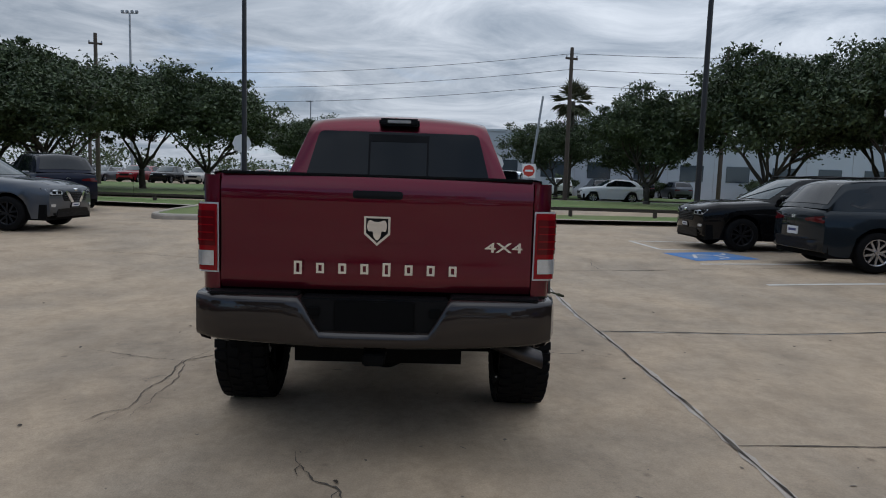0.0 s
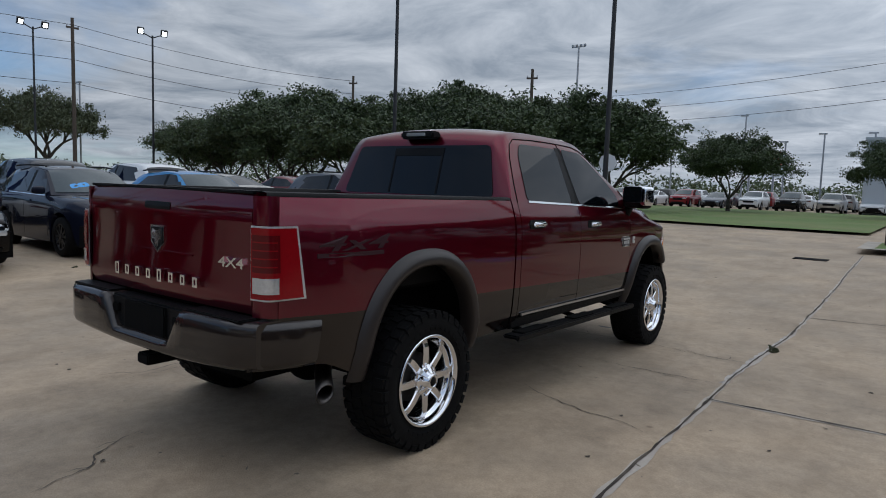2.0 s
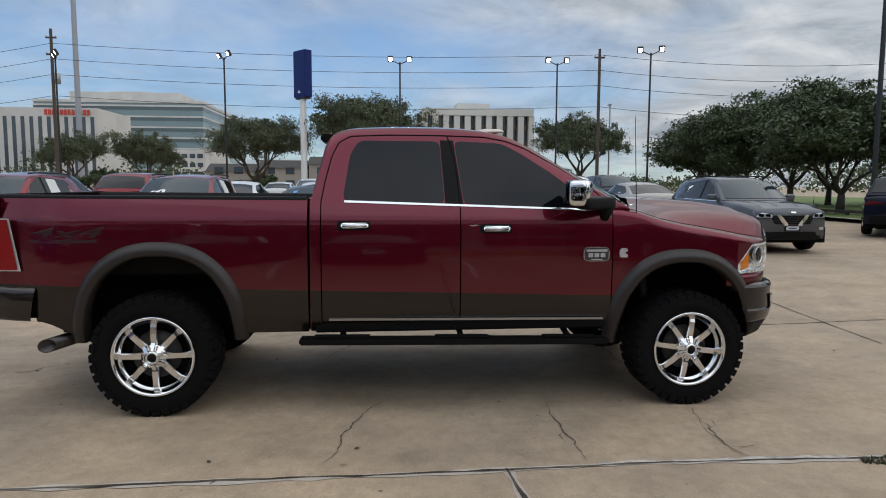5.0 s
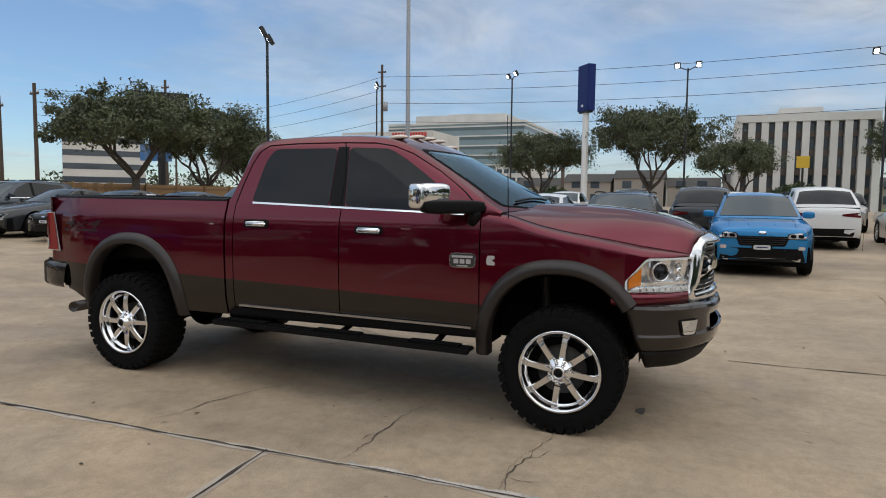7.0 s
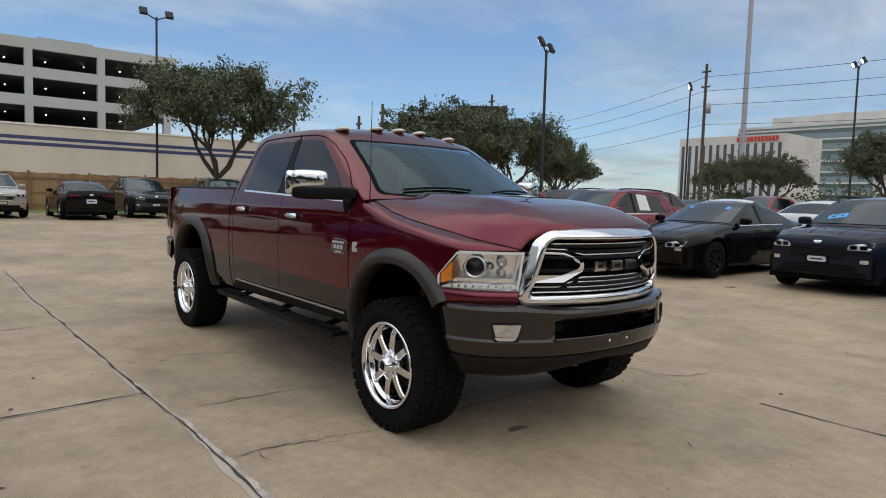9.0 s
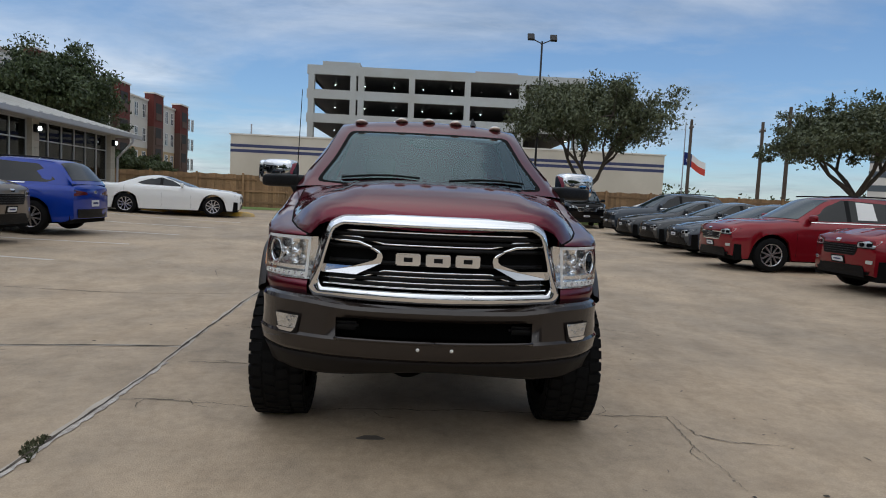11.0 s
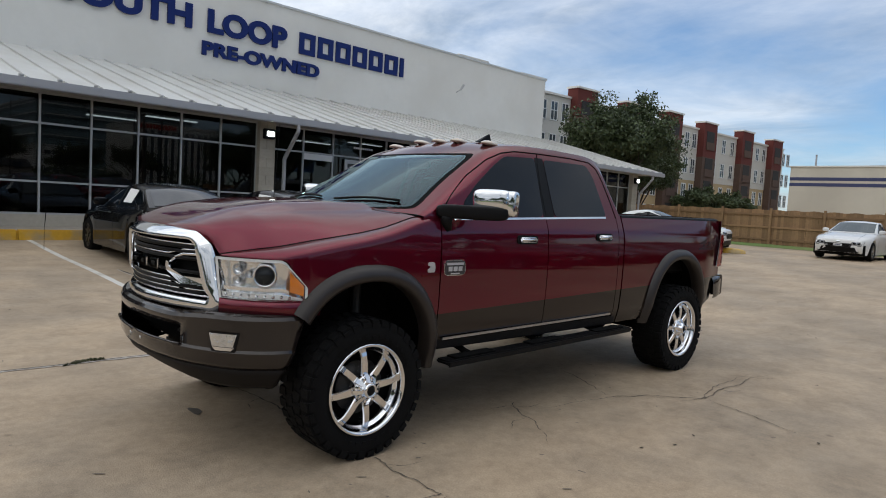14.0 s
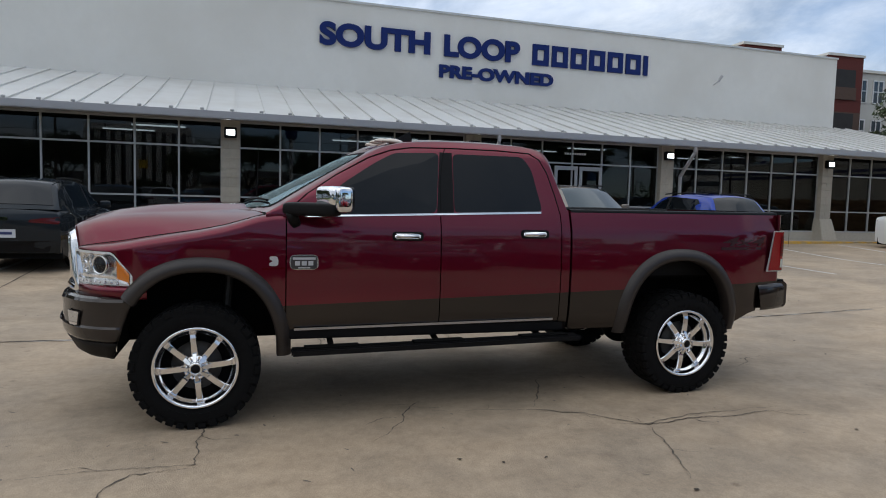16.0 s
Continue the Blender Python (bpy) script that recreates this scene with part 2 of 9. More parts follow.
def part(name, bm, mat, parent=None, label="", smooth=False, bevel=0.0, segments=2):
    """Links a bmesh as one mesh object under a thing or a part."""
    if bevel:
        bmesh.ops.bevel(bm, geom=list(bm.edges), offset=bevel, segments=segments, affect="EDGES", clamp_overlap=True)
    me = bpy.data.meshes.new(name)
    bmesh.ops.recalc_face_normals(bm, faces=bm.faces)
    bm.to_mesh(me)
    bm.free()
    if smooth:
        me.polygons.foreach_set("use_smooth", [True] * len(me.polygons))
    return put(name, me, mat, parent, label)


def thing(name, label, category, m=None, group="", kind=""):
    ob = new(name)
    ob.empty_display_size = 0.2
    if m:
        ob.matrix_basis = m
    return tagged(ob, label, category, group, kind)


def box(bm, x0, x1, y0, y1, z0, z1, m=None):
    v = [bm.verts.new((m @ Vector(c)) if m else c) for c in ((x0, y0, z0), (x1, y0, z0), (x1, y1, z0), (x0, y1, z0), (x0, y0, z1), (x1, y0, z1), (x1, y1, z1), (x0, y1, z1))]
    for q in ((0, 3, 2, 1), (4, 5, 6, 7), (0, 1, 5, 4), (1, 2, 6, 5), (2, 3, 7, 6), (3, 0, 4, 7)):
        bm.faces.new([v[i] for i in q])
    return bm


def boxed(*args, m=None):
    return box(bmesh.new(), *args, m=m)


def tube(bm, a, b, r0, r1=None, sides=10, caps=True):
    """A round bar from a to b."""
    a, b = Vector(a), Vector(b)
    r1 = r0 if r1 is None else r1
    q = (b - a).to_track_quat("Z", "Y").to_matrix()
    rings = []
    for c, r in ((a, r0), (b, r1)):
        rings.append([bm.verts.new(c + q @ Vector((r * math.cos(2 * math.pi * i / sides), r * math.sin(2 * math.pi * i / sides), 0))) for i in range(sides)])
    for i in range(sides):
        j = (i + 1) % sides
        bm.faces.new((rings[0][i], rings[0][j], rings[1][j], rings[1][i]))
    if caps:
        bm.faces.new(rings[0][::-1])
        bm.faces.new(rings[1])
    return bm


def grid_faces(rows, cols, wrap=False):
    faces = []
    for r in range(rows - 1):
        for c in range(cols - (0 if wrap else 1)):
            d = (c + 1) % cols
            faces.append((r * cols + c, r * cols + d, (r + 1) * cols + d, (r + 1) * cols + c))
    return faces


def lathe(profile, sides=32, axis="x"):
    """Verts and faces of (radius, along) pairs turned about an axis."""
    verts = []
    for r, a in profile:
        for i in range(sides):
            t = 2 * math.pi * i / sides
            c, s = r * math.cos(t), r * math.sin(t)
            verts.append((a, c, s) if axis == "x" else (c, a, s) if axis == "y" else (c, s, a))
    return verts, grid_faces(len(profile), sides, wrap=True)


def rounded(points, times=2, r=0.045):
    """A closed outline with its corners cut to short arcs."""
    pts = [np.array(p, float) for p in points]
    out = []
    for a, b, c in zip(pts[-1:] + pts[:-1], pts, pts[1:] + pts[:1]):
        la, lc = np.linalg.norm(a - b), np.linalg.norm(c - b)
        d = min(r, 0.4 * la, 0.4 * lc)
        p, q = b + (a - b) * d / la, b + (c - b) * d / lc
        out += [(1 - t) ** 2 * p + 2 * t * (1 - t) * b + t * t * q for t in (0.0, 0.25, 0.5, 0.75, 1.0)]
    return out


def dense(points, gap):
    """A closed outline with no side longer than gap."""
    out = []
    for a, b in zip(points, points[1:] + points[:1]):
        a, b = np.array(a, float), np.array(b, float)
        n = max(1, int(np.linalg.norm(b - a) / gap))
        out += [a + (b - a) * k / n for k in range(n)]
    return out


from mathutils.bvhtree import BVHTree


def skin_tree(objects):
    verts, faces = [], []
    for ob in objects:
        k = len(verts)
        verts += [v.co.copy() for v in ob.data.vertices]
        faces += [[i + k for i in p.vertices] for p in ob.data.polygons]
    return BVHTree.FromPolygons(verts, faces)


def blob(name, hx, hy, hz, power, mat, parent, label="", m=None):
    """A softly squared, rounded body of the given half sizes."""
    def sq(a):
        return math.copysign(abs(a) ** (2 / power), a)
    rows, cols = 15, 28
    verts = []
    for j in range(rows):
        p = math.pi * (j / (rows - 1) - 0.5)
        for i in range(cols):
            t = 2 * math.pi * i / cols
            verts.append((hx * sq(math.cos(p)) * sq(math.cos(t)), hy * sq(math.cos(p)) * sq(math.sin(t)), hz * sq(math.sin(p))))
    faces = [(j * cols + i, j * cols + (i + 1) % cols, (j + 1) * cols + (i + 1) % cols, (j + 1) * cols + i) for j in range(rows - 1) for i in range(cols)]
    return put(name, mesh_of(name, verts, faces), mat, parent, label, m)


def sweep(bm, points, r, sides=8):
    """One unbroken round bar along a broken line."""
    pts = [Vector(p) for p in points]
    rings = []
    for i, p in enumerate(pts):
        d = (pts[min(i + 1, len(pts) - 1)] - pts[max(i - 1, 0)]).normalized()
        a = d.cross(Vector((0, 0, 1)) if abs(d.z) < 0.9 else Vector((1, 0, 0))).normalized()
        b = a.cross(d)
        rings.append([bm.verts.new(p + (a * math.cos(g) + b * math.sin(g)) * r) for g in (2 * math.pi * k / sides for k in range(sides))])
    for p, q in zip(rings, rings[1:]):
        for k in range(sides):
            bm.faces.new((p[k], p[(k + 1) % sides], q[(k + 1) % sides], q[k]))
    bm.faces.new(rings[0][::-1])
    bm.faces.new(rings[-1])


def decal(name, outline, lay, way, tree, mat, parent, lift=0.004, thick=0.012, rings=4, label="", reach=3.0, gap=0.12):
    """A plate that follows the skin under it: outline points (u, v) are laid by lay(u, v) and dropped along way."""
    pts = dense(outline, gap)
    mid = np.mean(pts, axis=0)
    n = len(pts)
    flatpts = [mid] + [mid + (p - mid) * k / rings for k in range(1, rings + 1) for p in pts]
    way = Vector(way).normalized()
    tops, depths = [], []
    for i, p in enumerate(flatpts):
        start = Vector(lay(*p))
        hit = tree.ray_cast(start, way, reach)[0]
        within = None if i == 0 else depths[0] if i <= n else depths[i - n]
        depth = (hit - start).dot(way) if hit else within
        if depth is None:
            depth = 0.0
        if within is not None and depth > within + 0.30:
            depth = within + 0.02
        depths.append(depth)
        tops.append(start + way * (depth - lift))
    verts = tops + [t + way * thick for t in tops[-n:]]
    faces = [(0, 1 + i, 1 + (i + 1) % n) for i in range(n)]
    for k in range(rings - 1):
        a, b = 1 + k * n, 1 + (k + 1) * n
        faces += [(a + i, b + i, b + (i + 1) % n, a + (i + 1) % n) for i in range(n)]
    a, b = 1 + (rings - 1) * n, 1 + rings * n
    faces += [(a + i, b + i, b + (i + 1) % n, a + (i + 1) % n) for i in range(n)]
    me = mesh_of(name, verts, faces)
    bm = bmesh.new()
    bm.from_mesh(me)
    bmesh.ops.recalc_face_normals(bm, faces=bm.faces)
    if bm.faces[0].normal.dot(way) > 0:
        bmesh.ops.reverse_faces(bm, faces=bm.faces)
    for e in bm.edges:
        e.smooth = e.calc_face_angle(0) < 0.5
    bm.to_mesh(me)
    bm.free()
    return put(name, me, mat, parent, label)


def lettering(name, words, size, mat, m, parent=None, depth=0.02, label="", align="LEFT", bold=0.012):
    """Built-in font turned into a mesh, standing in the local xy plane of m."""
    cu = bpy.data.curves.new(name, "FONT")
    cu.body, cu.size, cu.extrude, cu.align_x = words, size, depth, align
    cu.offset = bold * size
    tmp = new(name, cu)
    bpy.context.view_layer.update()
    me = bpy.data.meshes.new_from_object(tmp.evaluated_get(bpy.context.evaluated_depsgraph_get()))
    bpy.data.objects.remove(tmp)
    return put(name, me, mat, parent, label, m)


def smooth01(a):
    a = min(1.0, max(0.0, a))
    return a * a * (3 - 2 * a)


def ground_z(x, y):
    """The lot is a shallow dish: it rises a hand's width away from the truck, and more towards the showroom and the fence."""
    r = math.hypot(x, 0.8 * y)
    z = 0.17 * smooth01((r - 3.0) / 6.0)
    z += 0.20 * smooth01((r - 8.0) / 14.0)
    z += 0.12 * smooth01((x - 8.0) / 5.0) * smooth01((20 - abs(y + 8)) / 6.0)
    z += (0.035 - 0.008 * y) * smooth01((4.5 - r) / 2.0)
    return z

# ---- ground ----
def lot_material():
    m = material("worn_concrete", (0.430, 0.333, 0.231), 0.82, vary=0.15, scale=7.0, bump=0.35, bump_scale=110, stain=(0.365, 0.285, 0.200), stain_scale=0.8)
    nt = m.node_tree
    b = nt.nodes["Principled BSDF"]
    old = b.inputs["Base Color"].links[0].from_socket
    pos = nt.nodes["Geometry"]
    # long tyre-worn streaks and pale scuffs
    turn = nt.nodes.new("ShaderNodeMapping")
    turn.inputs["Scale"].default_value = (1.5, 0.75, 1)
    turn.inputs["Rotation"].default_value = (0, 0, radians(8))
    nt.links.new(pos.outputs["Position"], turn.inputs["Vector"])
    streak = nt.nodes.new("ShaderNodeTexNoise")
    streak.inputs["Scale"].default_value, streak.inputs["Detail"].default_value, streak.inputs["Roughness"].default_value = 1.3, 9, 0.68
    nt.links.new(turn.outputs[0], streak.inputs["Vector"])
    ramp = nt.nodes.new("ShaderNodeValToRGB")
    ramp.color_ramp.elements[0].position, ramp.color_ramp.elements[1].position = 0.47, 0.72
    ramp.color_ramp.elements[0].color, ramp.color_ramp.elements[1].color = (1, 1, 1, 1), (0.82, 0.81, 0.80, 1)
    nt.links.new(streak.outputs["Fac"], ramp.inputs[0])
    mul = nt.nodes.new("ShaderNodeMix")
    mul.data_type, mul.blend_type = "RGBA", "MULTIPLY"
    mul.inputs["Factor"].default_value = 1.0
    nt.links.new(old, mul.inputs["A"])
    nt.links.new(ramp.outputs[0], mul.inputs["B"])
    # small dark spots of oil and gum
    spots = nt.nodes.new("ShaderNodeTexVoronoi")
    spots.inputs["Scale"].default_value = 1.7
    nt.links.new(pos.outputs["Position"], spots.inputs["Vector"])
    dots = nt.nodes.new("ShaderNodeValToRGB")
    dots.color_ramp.elements[0].position, dots.color_ramp.elements[1].position = 0.02, 0.06
    dots.color_ramp.elements[0].color, dots.color_ramp.elements[1].color = (0.62, 0.6, 0.58, 1), (1, 1, 1, 1)
    nt.links.new(spots.outputs["Distance"], dots.inputs[0])
    last = nt.nodes.new("ShaderNodeMix")
    last.data_type, last.blend_type = "RGBA", "MULTIPLY"
    last.inputs["Factor"].default_value = 1.0
    nt.links.new(mul.outputs["Result"], last.inputs["A"])
    nt.links.new(dots.outputs[0], last.inputs["B"])
    # fine speckle of sand and pits, and broad worn patches with clear edges
    def veil(scale, detail, lo, hi, dark, light, before):
        nz = nt.nodes.new("ShaderNodeTexNoise")
        nz.inputs["Scale"].default_value, nz.inputs["Detail"].default_value, nz.inputs["Roughness"].default_value = scale, detail, 0.7
        nt.links.new(pos.outputs["Position"], nz.inputs["Vector"])
        rp = nt.nodes.new("ShaderNodeValToRGB")
        rp.color_ramp.elements[0].position, rp.color_ramp.elements[1].position = lo, hi
        rp.color_ramp.elements[0].color, rp.color_ramp.elements[1].color = (*dark, 1), (*light, 1)
        nt.links.new(nz.outputs["Fac"], rp.inputs[0])
        mx = nt.nodes.new("ShaderNodeMix")
        mx.data_type, mx.blend_type = "RGBA", "MULTIPLY"
        mx.inputs["Factor"].default_value = 1.0
        nt.links.new(before, mx.inputs["A"])
        nt.links.new(rp.outputs[0], mx.inputs["B"])
        return mx.outputs["Result"]

    out = veil(85, 5, 0.36, 0.62, (0.86, 0.855, 0.85), (1.06, 1.06, 1.06), last.outputs["Result"])
    out = veil(0.33, 10, 0.40, 0.58, (0.81, 0.825, 0.845), (1.07, 1.05, 1.02), out)
    out = veil(14, 8, 0.38, 0.56, (0.92, 0.915, 0.91), (1.02, 1.02, 1.02), out)
    out = veil(2.6, 10, 0.36, 0.50, (0.90, 0.895, 0.89), (1.0, 1.0, 1.0), out)
    nt.links.new(out, b.inputs["Base Color"])
    rough = nt.nodes.new("ShaderNodeMapRange")
    rough.inputs["To Min"].default_value, rough.inputs["To Max"].default_value = 0.55, 0.95
    nt.links.new(streak.outputs["Fac"], rough.inputs["Value"])
    nt.links.new(rough.outputs["Result"], b.inputs["Roughness"])
    return m


M["lot"] = lot_material()
M["grass"] = material("mown_grass", (0.105, 0.165, 0.038), 0.9, vary=0.45, scale=5, bump=0.8, bump_scale=35, stain=(0.16, 0.18, 0.06), stain_scale=0.25)
M["kerb"] = material("kerb_concrete", (0.42, 0.37, 0.31), 0.85, vary=0.18, scale=7, bump=0.3, stain=(0.28, 0.25, 0.21), stain_scale=1.2)
M["yellow"] = material("worn_yellow_paint", (0.62, 0.36, 0.03), 0.7, vary=0.2, scale=14, stain=(0.36, 0.30, 0.2), stain_scale=2.2)
M["line"] = material("worn_white_line", (0.62, 0.60, 0.56), 0.75, vary=0.15, scale=20, stain=(0.46, 0.43, 0.38), stain_scale=2.5)
M["blue_paint"] = material("worn_blue_paint", (0.05, 0.17, 0.42), 0.7, vary=0.2, scale=12, stain=(0.16, 0.22, 0.32), stain_scale=2.0)
M["joint_lip"] = material("joint_lip", (0.44, 0.39, 0.33), 0.9, vary=0.3, scale=16, stain=(0.36, 0.31, 0.26), stain_scale=2.0)
M["crumbled"] = material("crumbled_pale_joint", (0.50, 0.46, 0.42), 0.95, vary=0.75, scale=38, bump=1.0, bump_scale=60, stain=(0.22, 0.19, 0.165), stain_scale=9.0)
M["sealant"] = material("joint_sealant", (0.050, 0.042, 0.036), 0.9, vary=0.5, scale=14, stain=(0.16, 0.135, 0.11), stain_scale=3.0, spec=0.1)
M["crack"] = material("crack_dirt", (0.085, 0.07, 0.055), 0.95, vary=0.4, scale=20)
M["road"] = material("asphalt_road", (0.10, 0.095, 0.09), 0.9, vary=0.2, scale=6, bump=0.3, bump_scale=70)

steps = np.concatenate([-np.geomspace(1600, 16, 26), np.linspace(-15, 15, 61), np.geomspace(16, 1600, 26)])
verts = [(x, y, ground_z(x, y)) for y in steps for x in steps]
ground = put("ground", mesh_of("ground", verts, grid_faces(len(steps), len(steps))), M["lot"])
tagged(ground, "worn tan concrete car park with stains and joints", "ground", kind="structure")


def strip(name, points, width, mat, label, lift=0.004, wander=0.0, seed=1, taper=False, kind="structure", category="joint", step=0.12):
    """A thin strip that lies on the ground along a broken line."""
    rnd = random.Random(seed)
    path = []
    for (xa, ya), (xb, yb) in zip(points, points[1:]):
        n = max(1, int(math.hypot(xb - xa, yb - ya) / step))
        for k in range(n):
            f = k / n
            path.append((xa + (xb - xa) * f, ya + (yb - ya) * f))
    path.append(points[-1])
    verts, off = [], 0.0
    for i, (x, y) in enumerate(path):
        a, b = path[max(0, i - 1)], path[min(len(path) - 1, i + 1)]
        d = Vector((b[0] - a[0], b[1] - a[1])).normalized()
        off = off * 0.75 + rnd.uniform(-wander, wander)
        w = width * (0.5 + (rnd.uniform(-0.3, 0.35) if wander else 0))
        if taper:
            w *= min(1, 2.2 * min(i, len(path) - 1 - i) / len(path) + 0.15)
        for s in (1, -1):
            px, py = x - d.y * (off + s * w), y + d.x * (off + s * w)
            verts.append((px, py, ground_z(px, py) + lift))
    ob = put(name, mesh_of(name, verts, grid_faces(len(path), 2), smooth=False), mat)
    return tagged(ob, label, category, kind=kind)

# ---- the pickup truck ----
truck = thing("pickup_truck", "lifted maroon and taupe four-door pickup truck on chrome wheels", "truck", pose(-0.025, 0, 0, 0, 0, 0.6))

SIDE_X = ((0.50, 0.885), (0.60, 0.925), (0.72, 0.955), (0.90, 0.968), (1.10, 0.972), (1.20, 0.970), (1.30, 0.965), (1.365, 0.959), (1.395, 0.952), (1.43, 0.940), (1.48, 0.924), (1.53, 0.905), (1.60, 0.88))


def side_x(z, y):
    """Half width of the lower body."""
    w = float(np.interp(z, [a for a, _ in SIDE_X], [b for _, b in SIDE_X]))
    w *= 1 - 0.085 * smooth01((-y - 2.40) / 0.55)
    w *= 1 - 0.022 * smooth01((y - 1.95) / 0.4)
    return w


def arch_z(y, mid, half, foot, height, power=2.3):
    u = abs(y - mid) / half
    return foot + height * (1 - u ** power) ** (1 / power) if u < 1 else None


REAR_ARCH, FRONT_ARCH = (-1.848, 0.498, 0.60, 0.552), (1.865, 0.505, 0.52, 0.560)


def side_panel(name, y0, y1, bottom, top, parent, side, label=""):
    """A body side panel between two upright seams, with wheel arches let in and a turned-in edge."""
    ys = list(np.linspace(y0, y1, max(6, int((y1 - y0) / 0.035))))
    rows = 26
    verts, faces = [], []
    for y in ys:
        zb, zt = bottom(y), top(y)
        for arch in (REAR_ARCH, FRONT_ARCH):
            a = arch_z(y, *arch)
            if a:
                zb = max(zb, a)
        col = []
        for k in range(rows):
            z = zb + (zt - zb) * k / (rows - 1)
            col.append((side * side_x(z, y), y, z))
        inner = (col[0][0] - side * 0.05, y, col[0][2] + 0.005)
        cap = (col[-1][0] - side * 0.05, y, col[-1][2] + 0.004)
        verts += [inner] + col + [cap]
    cols = rows + 2
    faces = grid_faces(len(ys), cols)
    ends = []
    for k, base in ((0, 0), (1, (len(ys) - 1) * cols)):
        first = len(verts)
        for c in range(cols):
            v = verts[base + c]
            verts.append((v[0] - side * 0.04, v[1], v[2]))
        ends += [(base + c, base + c + 1, first + c + 1, first + c) for c in range(cols - 1)]
    me = mesh_of(name, verts, faces + ends)
    bm = bmesh.new()
    bm.from_mesh(me)
    bmesh.ops.remove_doubles(bm, verts=bm.verts, dist=1e-5)
    bmesh.ops.recalc_face_normals(bm, faces=bm.faces)
    mid = max(bm.faces, key=lambda f: f.calc_area())
    if mid.normal.x * side < 0:
        bmesh.ops.reverse_faces(bm, faces=bm.faces)
    for e in bm.edges:
        e.smooth = e.calc_face_angle(0) < 0.6
    bm.to_mesh(me)
    bm.free()
    return put(name, me, M["truck"], parent, label)


def rail_z(y):
    return 1.527 + 0.006 * (-y - 0.9)


def belt_z(y):
    return 1.497 - 0.033 * (y + 0.4)


def seam_z(y):
    """Height of the joint between hood and fender."""
    return float(np.interp(y, (1.30, 1.42, 1.52, 1.62, 1.72, 1.88, 2.05, 2.22, 2.38, 2.53, 2.62, 2.67), (1.470, 1.462, 1.440, 1.408, 1.378, 1.344, 1.317, 1.289, 1.259, 1.237, 1.220, 1.205)))


def seam_x(y):
    return float(np.interp(y, (1.30, 1.70, 2.05, 2.38, 2.55, 2.62, 2.67), (0.868, 0.865, 0.845, 0.800, 0.745, 0.705, 0.662)))


def front_x(y):
    """Half width of the body where it turns in to the front."""
    return float(np.interp(y, (2.10, 2.28, 2.39, 2.47, 2.57, 2.62, 2.665, 2.70), (0.968, 0.950, 0.925, 0.885, 0.805, 0.745, 0.672, 0.60)))


def lamp_top(y):
    return float(np.interp(y, (2.285, 2.40, 2.67), (1.02, 1.192, 1.200)))


def front_fender(side):
    """From the door to the grille: flank, wheel arch, shoulder and the cut-out for the headlamp."""
    ys = list(np.linspace(1.32, 2.28, 34)) + [2.286] + list(np.linspace(2.31, 2.66, 18))
    verts, low, high = [], 12, 5
    for y in ys:
        zs, xs = seam_z(y), seam_x(y)
        zb = 0.56 if y < 2.286 else lamp_top(y)
        a = arch_z(y, *FRONT_ARCH)
        if a and y < 2.286:
            zb = max(zb, a)
        sh = max(zs - 0.055, zb + 0.002)
        col = []
        for k in range(low):
            z = zb + (sh - zb) * k / (low - 1)
            col.append((min(side_x(z, y), front_x(y)), z))
        x0 = col[-1][0]
        for k in range(1, high + 1):
            g = k / high * math.pi / 2
            col.append((x0 + (xs - x0) * (1 - math.cos(g)), sh + (zs - sh) * math.sin(g)))
        verts += [(side * (col[0][0] - 0.05), y, col[0][1] + 0.005)] + [(side * x, y, z) for x, z in col] + [(side * (xs - 0.03), y, zs - 0.03)]
    cols = low + high + 2
    me = mesh_of("front_fender", verts, grid_faces(len(ys), cols))
    bm = bmesh.new()
    bm.from_mesh(me)
    bmesh.ops.remove_doubles(bm, verts=bm.verts, dist=1e-5)
    bmesh.ops.recalc_face_normals(bm, faces=bm.faces)
    if max(bm.faces, key=lambda f: f.calc_area()).normal.x * side < 0:
        bmesh.ops.reverse_faces(bm, faces=bm.faces)
    for e in bm.edges:
        e.smooth = e.calc_face_angle(0) < 0.7
    bm.to_mesh(me)
    bm.free()
    return put("front_fender", me, M["truck"], truck, "maroon front fender")


def flare(name, arch, side, cut=0.0):
    """The wide painted lip round a wheel arch."""
    mid, half, foot, height = arch
    verts, n, prof = [], 44, 7
    for i in range(n + 1):
        t = cut + (math.pi - cut) * i / n
        c, s = math.cos(t), math.sin(t)
        e = 2 / 2.3
        for k in range(prof):
            f = k / (prof - 1)
            wide = 0.098 * f - 0.012
            y = mid + (half + wide) * math.copysign(abs(c) ** e, c)
            z = foot + (height + wide) * abs(s) ** e - 0.05 * (1 - abs(s))
            bulge = 0.048 * math.sin(math.pi * min(1, 0.25 + 0.75 * f)) ** 0.8 if f < 1 else -0.004
            verts.append((side * (side_x(z, y) + bulge), y, z))
        y0 = mid + (half - 0.012) * math.copysign(abs(c) ** e, c)
        z0 = foot + (height - 0.012) * abs(s) ** e - 0.05 * (1 - abs(s))
        verts.insert(len(verts) - prof, (side * (side_x(z0, y0) - 0.07), y0, z0))
    return put(name, mesh_of(name, verts, grid_faces(n + 1, prof + 1)), M["flare"], truck, "taupe painted wheel arch flare")


